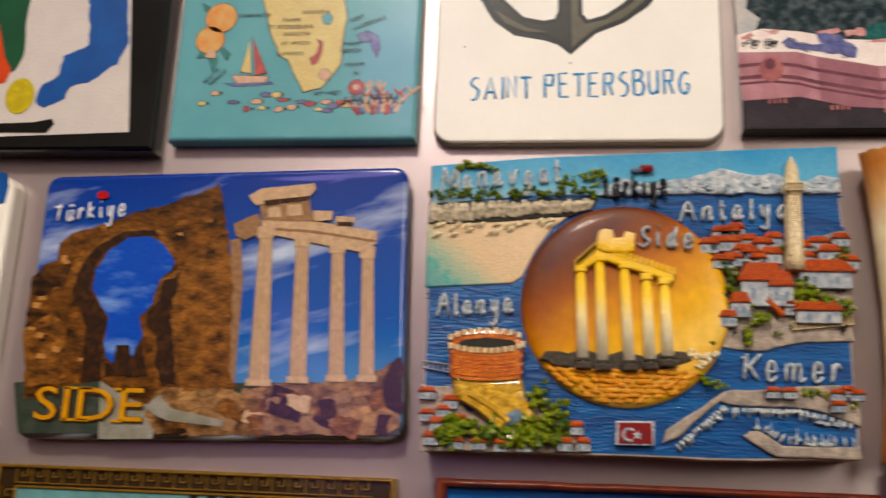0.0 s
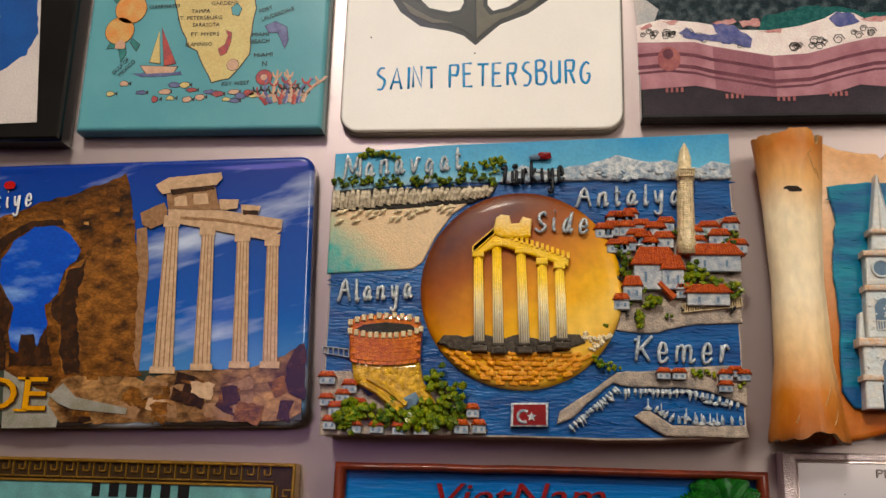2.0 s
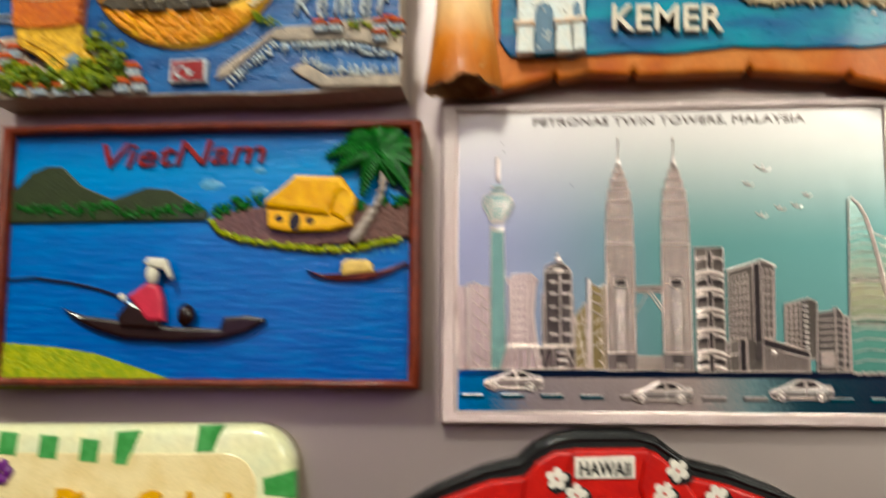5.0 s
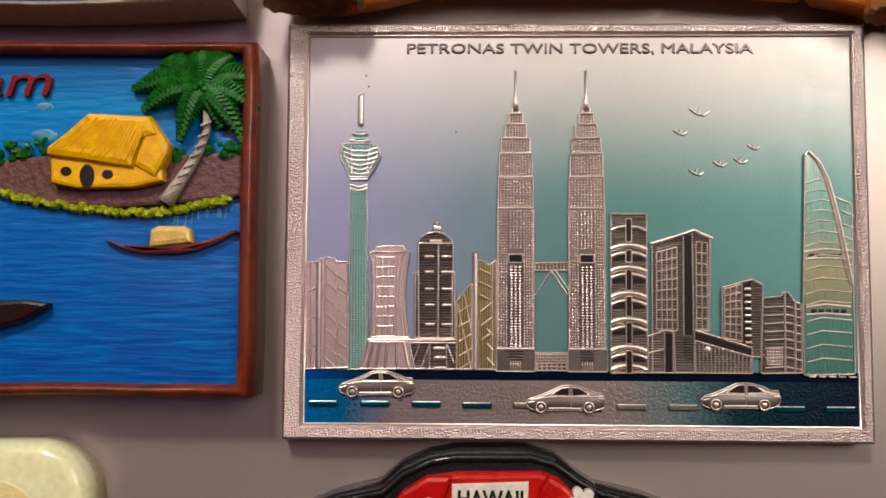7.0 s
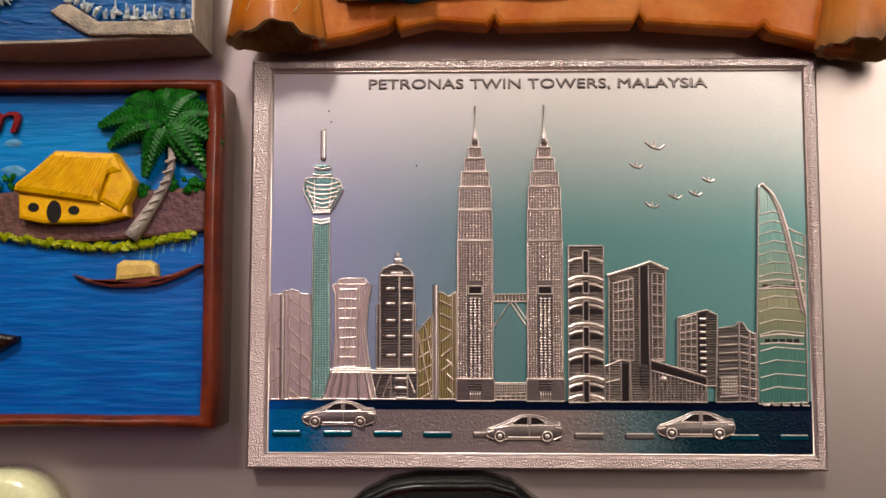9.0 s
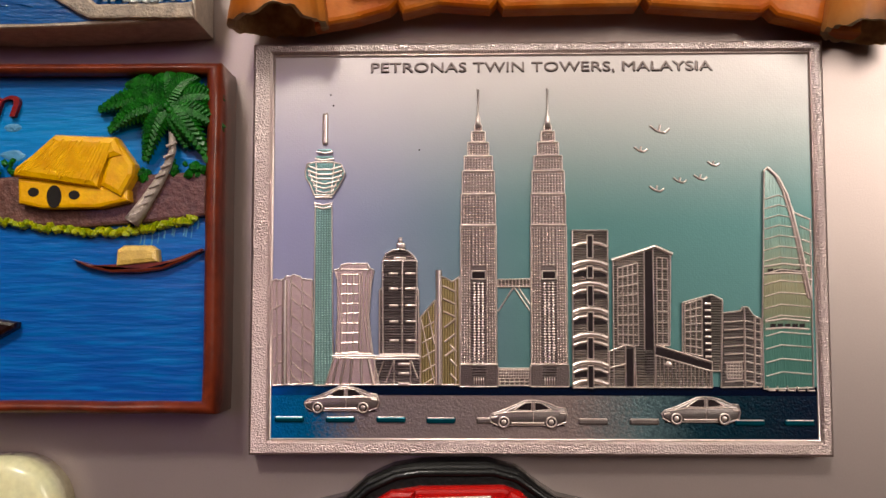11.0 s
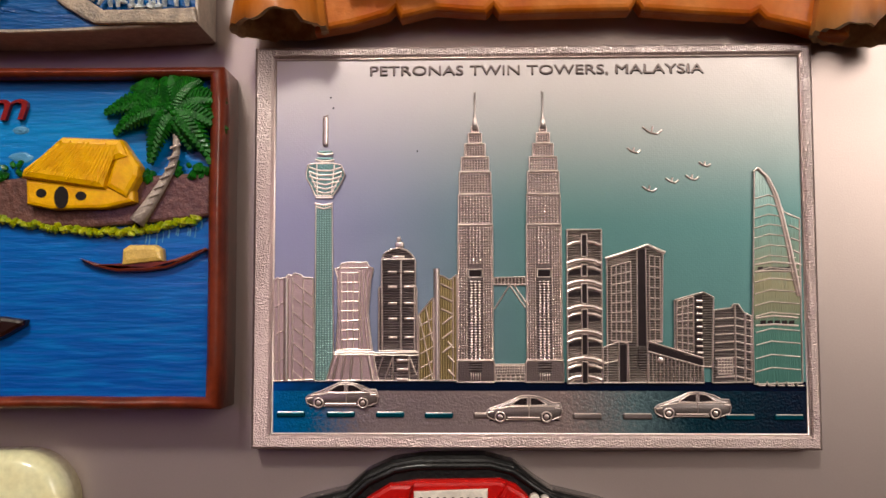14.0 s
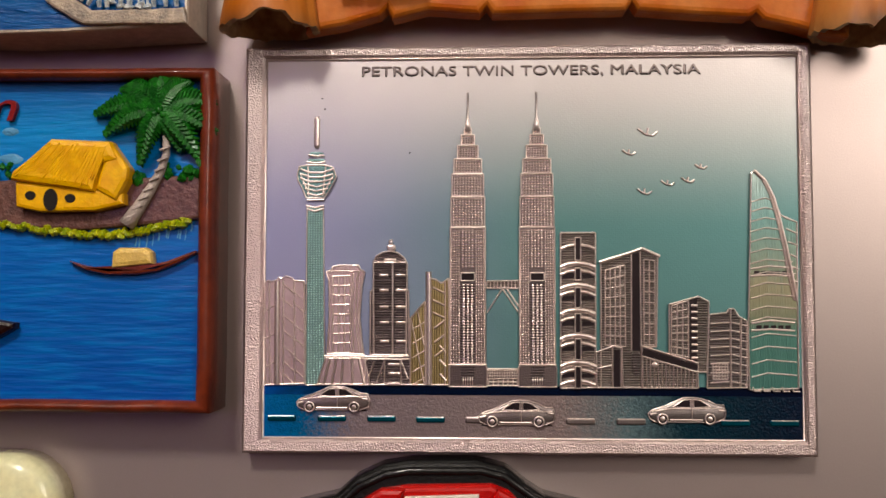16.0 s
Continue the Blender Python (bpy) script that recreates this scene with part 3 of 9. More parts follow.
def ridges(name, ob, lines, w, top, h=0.22):
    """Free ridges on a tower's face, all of one width."""
    for ln in lines:
        part(name, chain(bmesh.new(), ln, w, top - 0.02, h), M_ridge, ob)


# twin towers
def twin(cx, z0):
    tiers = [(0.0, 2.62), (2.8, 2.46), (22.0, 2.36), (26.3, 2.22), (29.5, 1.95), (31.6, 1.45), (33.5, 0.95), (35.0, 0.5), (35.9, 0.4)]
    right = []
    for (h, w), (h2, w2) in zip(tiers, tiers[1:]):
        right += [(cx + w, z0 + h), (cx + w - 0.02, z0 + h2)]
    right += [(cx + 0.34, z0 + 35.9), (cx + 0.14, z0 + 37.2)]
    left = [(2 * cx - x, z) for x, z in right]
    pts = right + left[::-1]
    ob = part("twin_tower", slab(pts, 3.35, 3.72, 0.1, rings=1), M_btwin, pet, "beaded silver tower with a spire")
    part("edge", outline(bmesh.new(), pts, 0.2, 3.7, 0.18), M_ridge, ob)
    bm = bmesh.new()
    for k, ((h, w), (h2, w2)) in enumerate(zip(tiers[2:8], tiers[3:9])):
        q = [(cx - w * 0.93, z0 + h + 0.15), (cx + w * 0.93, z0 + h + 0.15), (cx + w * 0.9, z0 + h2 - 0.12), (cx - w * 0.9, z0 + h2 - 0.12)]
        beads(bm, q, (10, 10, 9, 7, 5, 3)[k], max(3, int((h2 - h) / 0.36)), 3.71, 0.1)
        part("tier_ring", chain(bmesh.new(), [(cx - w, z0 + h), (cx + w, z0 + h)], 0.3, 3.72, 0.26), M_ridge, ob)
    for s in (-1, 1):
        q = [(cx + s * 1.02, z0 + 3.1), (cx + s * 2.48, z0 + 3.1), (cx + s * 2.36, z0 + 21.8), (cx + s * 1.02, z0 + 21.8)]
        beads(bm, q, 4, 52, 3.71, 0.1)
    beads(bm, [(cx - 0.9, z0 + 16.4), (cx + 0.9, z0 + 16.4), (cx + 0.9, z0 + 21.8), (cx - 0.9, z0 + 21.8)], 4, 15, 3.71, 0.1)
    part("tier_ring", chain(bmesh.new(), [(cx - 2.6, z0 + 3.0), (cx + 2.6, z0 + 3.0)], 0.3, 3.72, 0.22), M_ridge, ob)
    part("window_ribs", bm, M_bead, ob)
    well = part("window_strip", slab(rect(cx - 0.92, z0 + 1.0, cx + 0.92, z0 + 14.4), 3.71, 3.74), M_bdark, ob, "darker strip of windows")
    part("side_ribs", beads(bmesh.new(), rect(cx - 0.85, z0 + 2.7, cx + 0.85, z0 + 14.2), 3, 30, 3.73, 0.05, 0.42), M_bead, well)
    part("spire", tube([(cx, z0 + 35.6), (cx, z0 + 36.5), (cx, z0 + 37.2), (cx, z0 + 37.8), (cx, z0 + 41.0 - 0.2), (cx, z0 + 41.0)], [0.5, 0.36, 0.2, 0.14, 0.12, 0.2], 3.66), M_spire, ob, "bright silver spire", True)
    part("sky_lobby", slab(rect(cx - 0.85, z0 + 14.7, cx + 0.85, z0 + 15.6), 3.74, 3.82), M_pit, ob)
    part("lobby_frame", outline(bmesh.new(), rect(cx - 0.95, z0 + 14.6, cx + 0.95, z0 + 15.7), 0.2, 3.76, 0.2), M_ridge, ob)
    cell_parts("doorway", rect(cx - 0.8, z0 + 0.3, cx + 0.8, z0 + 1.3), 5, 1, (0.45, 1), 3.745, 0.05, M_ridge, ob)


twin(31.35, 9.25)
twin(40.95, 9.25)
bq = [(34, 22.8), (38.4, 22.8), (38.4, 23.9), (34, 23.8)]
bridge, top_ = building("sky_bridge", bq, M_bgrey, [(bq, 10, 2, 0.16)], 0.2, 0.2, "silver bridge between the towers")
ridges("bridge_strut", bridge, [[(36.1, 22.7), (34, 19.4)], [(36.2, 22.7), (38.3, 19.6)], [(36.8, 22.7), (38.4, 20.3)]], 0.26, 3.44)
pq = [(34, 9.4), (38.4, 9.4), (38.4, 11.7), (34, 11.7)]
pod, top_ = building("podium", pq, M_bgrey, [([(34, 10.3), (38.4, 10.4), (38.4, 11.5), (34, 11.5)], 14, 4, 0.16), ([(34.2, 9.5), (38.2, 9.5), (38.2, 10.3), (34.2, 10.3)], 7, 1, 0.2)], 0.15)

# slender tower with a round head
tel, top_ = building("telecom_tower", [(8.8, 9.4), (11.5, 9.4), (11.1, 34.2), (8.8, 34.2)], M_bteal, [], 0.2, 0.18, "slender teal tower with a round head")
part("window_ribs", beads(bmesh.new(), [(9, 9.5), (11.4, 9.5), (11, 34.1), (8.9, 34.1)], 6, 74, top_ - 0.02, 0.1), M_tealbead, tel)
ridges("ring", tel, [[(8.7, 34.4), (9.9, 34.1), (11.2, 34.4)], [(8.8, 33.9), (9.9, 33.6), (11.1, 33.9)], [(8.8, 35.2), (11.2, 35.2)]], 0.3, top_)
head, top_ = building("tower_head", [(8.7, 35.5), (8.1, 36.9), (7.5, 37.9), (7.4, 38.7), (7.7, 39.9), (8.7, 40.1), (11.2, 40.1), (12.4, 39.8), (12.9, 38.5), (12.5, 37.5), (11.8, 36.3), (11.2, 35.5)], M_bteal, [], 0.35, 0.22)
ridges("ring", head, [[(-0.7 + (206) * 0.03990 + (y) * 0.00060, 58.2 + (206) * -0.00040 + (y) * -0.04020), (-0.7 + (240) * 0.03990 + (y+12) * 0.00060, 58.2 + (240) * -0.00040 + (y+12) * -0.04020), (-0.7 + (285) * 0.03990 + (y+12) * 0.00060, 58.2 + (285) * -0.00040 + (y+12) * -0.04020), (-0.7 + (324) * 0.03990 + (y) * 0.00060, 58.2 + (324) * -0.00040 + (y) * -0.04020)] for y in (462, 478, 494)], 0.3, top_)
ridges("ring", head, [[(8.2, 37.5), (10.1, 37), (12.2, 37.5)], [(8.5, 36.8), (10.1, 36.4), (11.8, 36.8)], [(8.8, 36.1), (10.1, 35.8), (11.4, 36.1)]], 0.26, top_)
ridges("rib", head, [[(8.9, 39.9), (9, 35.7)], [(7.8, 38.9), (9, 36.2)], [(11.4, 39.9), (11, 35.7)], [(12.5, 38.7), (11.2, 36.2)]], 0.2, top_)
for x0, x1, y in ((236, 292, 412), (230, 296, 436)):
    bm = slab([(-0.7 + (x0) * 0.03990 + (y) * 0.00060, 58.2 + (x0) * -0.00040 + (y) * -0.04020), (-0.7 + (x1) * 0.03990 + (y) * 0.00060, 58.2 + (x1) * -0.00040 + (y) * -0.04020), (-0.7 + (x1-4) * 0.03990 + (y-10) * 0.00060, 58.2 + (x1-4) * -0.00040 + (y-10) * -0.04020), (-0.7 + (x0+4) * 0.03990 + (y-10) * 0.00060, 58.2 + (x0+4) * -0.00040 + (y-10) * -0.04020)], 3.38, 3.75, 0.15)
    part("head_tier", bm, M_bteal, head)
    ridges("ring", head, [[(-0.7 + (x0) * 0.03990 + (y) * 0.00060, 58.2 + (x0) * -0.00040 + (y) * -0.04020), (-0.7 + (x0+28) * 0.03990 + (y+5) * 0.00060, 58.2 + (x0+28) * -0.00040 + (y+5) * -0.04020), (-0.7 + (x1) * 0.03990 + (y) * 0.00060, 58.2 + (x1) * -0.00040 + (y) * -0.04020)]], 0.28, 3.76)
part("mast", slab(rrect(*(9.7, 42.5), *(10.5, 47), 0.4), 3.38, 3.85, 0.3, rings=4), M_ridge, pet, "bright silver mast")

pk, top_ = building("pink_block", [(3.2, 9.4), (2.9, 23.5), (3.5, 23.9), (3.8, 23.7), (4.7, 23.9), (4.9, 24.3), (5.5, 24.2), (5.9, 24.5), (6.9, 24.2), (7, 23.9), (8.5, 23.8), (8.7, 9.6)], M_bpink, [], label="pink silver block with leaning lines")
ridges("upright_rib", pk, [[(3.8, 9.5), (3.6, 23.5)], [(5.7, 9.5), (5.6, 23.9)], [(7.3, 9.5), (7.1, 23.8)]], 0.24, top_)
ridges("upright_rib", pk, [[(4.8, 9.5), (4.7, 23.8)]], 0.8, top_, 0.35)
ridges("slant_rib", pk, [[(-1.1 + (150) * 0.04350 + (y-16) * 0.00060, 33.2 + (150) * -0.00010 + (y-16) * -0.04340), (-1.1 + (184) * 0.04350 + (y+14) * 0.00060, 33.2 + (184) * -0.00010 + (y+14) * -0.04340)] for y in (240, 290, 340, 390, 440, 490, 530)] + [[(-1.1 + (188) * 0.04350 + (y-8) * 0.00060, 33.2 + (188) * -0.00010 + (y-8) * -0.04340), (-1.1 + (215) * 0.04350 + (y+14) * 0.00060, 33.2 + (215) * -0.00010 + (y+14) * -0.04340)] for y in (262, 300, 366, 410, 470, 510)] + [[(-1.1 + (94) * 0.04350 + (y+10) * 0.00060, 33.2 + (94) * -0.00010 + (y+10) * -0.04340), (-1.1 + (124) * 0.04350 + (y-8) * 0.00060, 33.2 + (124) * -0.00010 + (y-8) * -0.04340)] for y in (300, 390, 480)], 0.2, top_)
ws, top_ = building("waisted_block", [(11.8, 13.7), (12.1, 18.8), (12, 23.8), (11.6, 25.1), (12.3, 25.3), (12.5, 25.8), (13.4, 26), (16.1, 26), (16.4, 25.4), (17, 25.1), (16.6, 23.2), (16.3, 18.8), (16.6, 15.8), (16.9, 13.7)], M_bpink, [([(12.6, 13.8), (15, 13.9), (15, 24.5), (12.5, 24.5)], 4, 9, 0.26)], label="pink silver waisted tower")
ridges("upright_rib", ws, [[(16.3, 13.9), (15.7, 18.8), (16, 24.5), (16.3, 25.1)], [(16.7, 13.9), (16.1, 18.8), (16.5, 24.6)], [(12.1, 24.9), (12.4, 25.5)], [(12.4, 25.2), (16.3, 25.2)], [(15.5, 13.9), (15.3, 18.8), (15.4, 24.9)]], 0.22, top_)
wb, top_ = building("waisted_base", [(10.5, 9.5), (11.6, 13.1), (17, 13.1), (17.8, 9.5)], M_bpink, [], 0.36)
ridges("leaning_rib", wb, [[(12.2, 13), (11.4, 9.6)], [(13.1, 13), (12.5, 9.6)], [(14.1, 13), (13.8, 9.6)], [(15.3, 13), (15.4, 9.6)], [(16.3, 13), (17, 9.6)]], 0.42, top_, 0.3)
ridges("ledge", wb, [[(11.4, 13.4), (17.2, 13.4)]], 0.3, top_, 0.15)
rt, top_ = building("round_topped_block", [(17.8, 13.6), (17.8, 22.3), (18.2, 22.7), (18.2, 26.4), (18.6, 27.3), (19.5, 27.8), (20.6, 28), (21.7, 27.7), (22.5, 27), (22.9, 26.3), (22.9, 22.7), (23.1, 22.3), (23.2, 13.6)], M_bdark, [], label="dark silver round-topped tower")
ridges("mullion", rt, [[(20.9, 13.7), (20.9, 26.3)], [(18.2, 22.8), (18.3, 13.7)], [(22.8, 22.8), (22.8, 13.7)]], 0.3, top_)
ridges("ledge", rt, [[(18.3, 26.4), (22.8, 26.4)]], 0.26, top_)
for y in (197, 245, 298, 348, 408):
    part("balcony", pill(bmesh.new(), (-1.1 + (460) * 0.04350 + (y) * 0.00060, 33.2 + (460) * -0.00010 + (y) * -0.04340), (-1.1 + (489) * 0.04350 + (y) * 0.00060, 33.2 + (489) * -0.00010 + (y) * -0.04340), 0.42, top_, 0.3), M_ridge, rt)
    part("balcony", pill(bmesh.new(), (-1.1 + (512) * 0.04350 + (y) * 0.00060, 33.2 + (512) * -0.00010 + (y) * -0.04340), (-1.1 + (545) * 0.04350 + (y) * 0.00060, 33.2 + (545) * -0.00010 + (y) * -0.04340), 0.42, top_, 0.3), M_ridge, rt)
part("balcony", pill(bmesh.new(), (19.7, 26.7), (21.4, 26.7), 0.5, top_, 0.25), M_ridge, rt)
rb, top_ = building("round_topped_base", [(17.1, 9.5), (17.2, 13.3), (23.4, 13.4), (23.4, 9.5)], M_bdark, [], 0.3)
ridges("ledge", rb, [[(17.2, 13), (23.3, 13)], [(18.7, 9.8), (19.8, 12.8)], [(17.4, 9.8), (18.4, 12.7)], [(23.1, 10.3), (22.1, 12.8)], [(19.8, 12.8), (19.8, 9.6)], [(22, 12.8), (22.1, 9.6)]], 0.24, top_)
for y in (482, 511, 543):
    part("balcony", pill(bmesh.new(), (-1.1 + (486) * 0.04350 + (y) * 0.00060, 33.2 + (486) * -0.00010 + (y) * -0.04340), (-1.1 + (522) * 0.04350 + (y) * 0.00060, 33.2 + (522) * -0.00010 + (y) * -0.04340), 0.5, top_, 0.3), M_ridge, rb)
part("finial", slab(rrect(*(20.1, 28), *(21.3, 28.9), 0.3), 3.38, 3.9, 0.2), M_ridge, pet)
part("finial", slab(rrect(*(20.3, 28.8), *(20.9, 29.6), 0.3), 3.38, 3.9, 0.2), M_ridge, pet)
gl1, top_ = building("slanted_block", [(23.4, 9.5), (23.4, 18.6), (25.4, 21), (25.5, 9.5)], M_bgold, [], label="slanted gold-toned tower")
ridges("slant_rib", gl1, [[(-1.1 + (563) * 0.04350 + (y) * 0.00060, 33.2 + (563) * -0.00010 + (y) * -0.04340), (-1.1 + (604) * 0.04350 + (y-24) * 0.00060, 33.2 + (604) * -0.00010 + (y-24) * -0.04340)] for y in (370, 415, 460, 505, 545)] + [[(23.5, 18.4), (25.3, 9.7)], [(24.4, 19.6), (25.3, 15)]], 0.2, top_)
gl2, top_ = building("slanted_block", [(26.3, 9.5), (26.2, 24.2), (26.9, 24), (27.7, 23.5), (28.2, 23.8), (28.7, 24.2), (28.8, 9.5)], M_bgold, [], label="gold-toned tower with leaning fins")
ridges("slant_rib", gl2, [[(-1.1 + (630) * 0.04350 + (y) * 0.00060, 33.2 + (630) * -0.00010 + (y) * -0.04340), (-1.1 + (668) * 0.04350 + (y+18) * 0.00060, 33.2 + (668) * -0.00010 + (y+18) * -0.04340)] for y in (235, 275, 315)] + [[(-1.1 + (634) * 0.04350 + (y+16) * 0.00060, 33.2 + (634) * -0.00010 + (y+16) * -0.04340), (-1.1 + (668) * 0.04350 + (y-10) * 0.00060, 33.2 + (668) * -0.00010 + (y-10) * -0.04340)] for y in (350, 395, 440)] + [[(-1.1 + (650) * 0.04350 + (y) * 0.00060, 33.2 + (650) * -0.00010 + (y) * -0.04340), (-1.1 + (670) * 0.04350 + (y+22) * 0.00060, 33.2 + (670) * -0.00010 + (y+22) * -0.04340)] for y in (420, 465, 510)], 0.3, top_, 0.3)
ridges("upright_rib", gl2, [[(28.2, 9.6), (28.2, 23.7)]], 0.24, top_)
ridges("corner_pillar", gl2, [[(25.9, 9.5), (25.9, 25.1)]], 0.9, 3.42, 0.5)
bal, top_ = building("balcony_block", [(44.1, 9.1), (48.9, 9.2), (49, 30.5), (44.2, 30.5)], M_bgrey, [], label="silver tower with curved balconies")
bm = bmesh.new()
for k, y in enumerate((248, 300, 320, 360, 378, 430, 450, 500, 520, 575, 594, 626)):
    chain(bm, [(37.1 + (147) * 0.04890 + (y+8) * -0.00020, 41 + (147) * -0.00020 + (y+8) * -0.04960), (37.1 + (165) * 0.04890 + (y) * -0.00020, 41 + (165) * -0.00020 + (y) * -0.04960), (37.1 + (194) * 0.04890 + (y-4) * -0.00020, 41 + (194) * -0.00020 + (y-4) * -0.04960), (37.1 + (224) * 0.04890 + (y) * -0.00020, 41 + (224) * -0.00020 + (y) * -0.04960), (37.1 + (242) * 0.04890 + (y+8) * -0.00020, 41 + (242) * -0.00020 + (y+8) * -0.04960)], (0.5, 0.75)[k % 2], top_ - 0.02, 0.32)
part("balcony_ribs", bm, M_ridge, bal)
for y in (328, 388, 458, 528, 602):
    for x0, x1 in ((150, 184), (204, 240)):
        part("dark_bay", slab([(37.1 + (x0) * 0.04890 + (y+12) * -0.00020, 41 + (x0) * -0.00020 + (y+12) * -0.04960), (37.1 + (x1) * 0.04890 + (y+10) * -0.00020, 41 + (x1) * -0.00020 + (y+10) * -0.04960), (37.1 + (x1) * 0.04890 + (y-2) * -0.00020, 41 + (x1) * -0.00020 + (y-2) * -0.04960), (37.1 + (x0) * 0.04890 + (y) * -0.00020, 41 + (x0) * -0.00020 + (y) * -0.04960)], top_ - 0.02, top_ + 0.05), M_pit, bal)
for y0, y1 in ((225, 288), (310, 343), (364, 420), (436, 490), (506, 564), (582, 642)):
    bay = part("dark_bay", slab([(37.1 + (187) * 0.04890 + (y1) * -0.00020, 41 + (187) * -0.00020 + (y1) * -0.04960), (37.1 + (201) * 0.04890 + (y1) * -0.00020, 41 + (201) * -0.00020 + (y1) * -0.04960), (37.1 + (201) * 0.04890 + (y0) * -0.00020, 41 + (201) * -0.00020 + (y0) * -0.04960), (37.1 + (187) * 0.04890 + (y0) * -0.00020, 41 + (187) * -0.00020 + (y0) * -0.04960)], top_ - 0.02, top_ + 0.36), M_pit, bal)
    part("bay_frame", outline(bmesh.new(), [(37.1 + (186) * 0.04890 + (y1) * -0.00020, 41 + (186) * -0.00020 + (y1) * -0.04960), (37.1 + (202) * 0.04890 + (y1) * -0.00020, 41 + (202) * -0.00020 + (y1) * -0.04960), (37.1 + (202) * 0.04890 + (y0) * -0.00020, 41 + (202) * -0.00020 + (y0) * -0.04960), (37.1 + (186) * 0.04890 + (y0) * -0.00020, 41 + (186) * -0.00020 + (y0) * -0.04960)], 0.2, top_ + 0.3, 0.14), M_ridge, bay)
cb, top_ = building("corner_block", [(49.6, 9.2), (49.7, 26.5), (53.7, 27.7), (55.3, 28.2), (57.5, 27.3), (57.2, 14.8), (55.2, 14.7), (55.1, 9.2)], M_bgrey, [([(50.2, 15), (53, 14.8), (53, 26), (50.3, 25.3)], 5, 9, 0.2), ([(55.5, 15), (57, 15), (57.1, 26.6), (55.6, 26.8)], 3, 9, 0.2)], label="silver corner block with a dark stripe")
ridges("roof_line", cb, [[(49.5, 26.4), (53.7, 27.7), (55.4, 28.3), (57.8, 27.2)]], 0.5, top_, 0.3)
part("dark_stripe", slab([(53.9, 14.3), (55, 14.3), (55, 27.7), (54, 27.6)], top_ - 0.02, top_ + 0.06), M_pit, cb)
ridges("stripe_trim", cb, [[(53.8, 14.2), (53.9, 27.7)], [(55.1, 14.3), (55.1, 27.9)]], 0.22, top_)
part("stair_pillar", slab(rrect(*(53.8, 10.9), *(55.1, 14.1), 0.6), top_ - 0.02, top_ + 0.25, 0.2), M_bdark, cb)
an, top_ = building("annex", [(49, 9.2), (49, 14), (51.3, 14.9), (52.5, 14.6), (52.6, 9.2)], M_bgrey, [], 0.36)
part("dark_stripe", slab([(51.3, 9.3), (52.2, 9.3), (52.2, 14.4), (51.4, 14.4)], top_ - 0.02, top_ + 0.06), M_pit, an)
ridges("stripe_trim", an, [[(51.2, 9.3), (51.2, 14.7)], [(52.3, 9.3), (52.4, 14.5)], [(49.1, 11.8), (51.1, 12.3)]], 0.24, top_)
lo, top_ = building("long_low_block", [(55.1, 9.2), (55.2, 14.8), (56.5, 14.4), (62.7, 12.5), (62.8, 9.2)], M_bgrey, [([(55.3, 9.3), (62.5, 9.3), (62.6, 11.4), (55.3, 13.3)], 15, 0, 0.18)], 0.4)
part("dark_eave", slab([(55.2, 13.7), (62.7, 11.6), (62.7, 12.4), (55.3, 14.6)], top_ - 0.02, top_ + 0.2), M_pit, lo)
ridges("eave_rail", lo, [[(55.2, 14.9), (62.8, 12.6)], [(55.2, 13.5), (62.7, 11.4)]], 0.26, top_ + 0.1)
part("emblem", slab(oval(*(56.9, 12.3), 0.45, n=14), top_, top_ + 0.3, 0.12), M_ridge, lo)
sb, top_ = building("stepped_block", [(58.9, 13.3), (59, 20.6), (61.8, 21.4), (63, 21.7), (64.4, 21), (64, 11.4), (62.8, 11.4), (62.8, 12.6)], M_bgrey, [([(59.2, 13.9), (61.5, 13.4), (61.6, 21.1), (59.3, 20.4)], 4, 8, 0.2)], 0.34)
part("dark_stripe", slab([(61.7, 12.9), (62.7, 12.6), (62.8, 21.4), (61.8, 21.2)], top_ - 0.02, top_ + 0.05), M_pit, sb)
for k in range(9):
    part("balcony", pill(bmesh.new(), (37.1 + (510) * 0.04890 + (412+k*18) * -0.00020, 41 + (510) * -0.00020 + (412+k*18) * -0.04960), (37.1 + (528) * 0.04890 + (412+k*18) * -0.00020, 41 + (528) * -0.00020 + (412+k*18) * -0.04960), 0.34, top_ + 0.04, 0.25), M_ridge, sb)
tb, top_ = building("tiled_block", [(64, 9.2), (64.4, 19.2), (66.8, 19.5), (67.1, 20), (67.8, 20), (68.5, 18.9), (69.5, 18.4), (69.4, 9.3)], M_bdark, [([(64.8, 10.4), (66.8, 10.4), (66.8, 12.5), (64.8, 12.5)], 6, 6, 0.24)], 0.28)
ridges("floor_line", tb, [[(37.1 + (562) * 0.04890 + (y) * -0.00020, 41 + (562) * -0.00020 + (y) * -0.04960), (37.1 + (622) * 0.04890 + (y-4) * -0.00020, 41 + (622) * -0.00020 + (y-4) * -0.04960), (37.1 + (666) * 0.04890 + (y+6) * -0.00020, 41 + (666) * -0.00020 + (y+6) * -0.04960)] for y in (462, 484, 506, 528, 550, 572, 598, 624)], 0.22, top_)
ridges("upright_rib", tb, [[(67.2, 9.4), (67.3, 19.9)], [(68.5, 9.4), (68.7, 18.7)]], 0.3, top_, 0.28)
sl, top_ = building("sail_tower", [(69.7, 9), (69.7, 17.8), (70.2, 31.9), (70.4, 38.6), (70.9, 39.1), (72.2, 38), (73.4, 35.3), (74.3, 32.9), (76.5, 31.9), (76.3, 9.2)], M_bsail, [], label="curved sail-shaped tower in teal and gold foil")
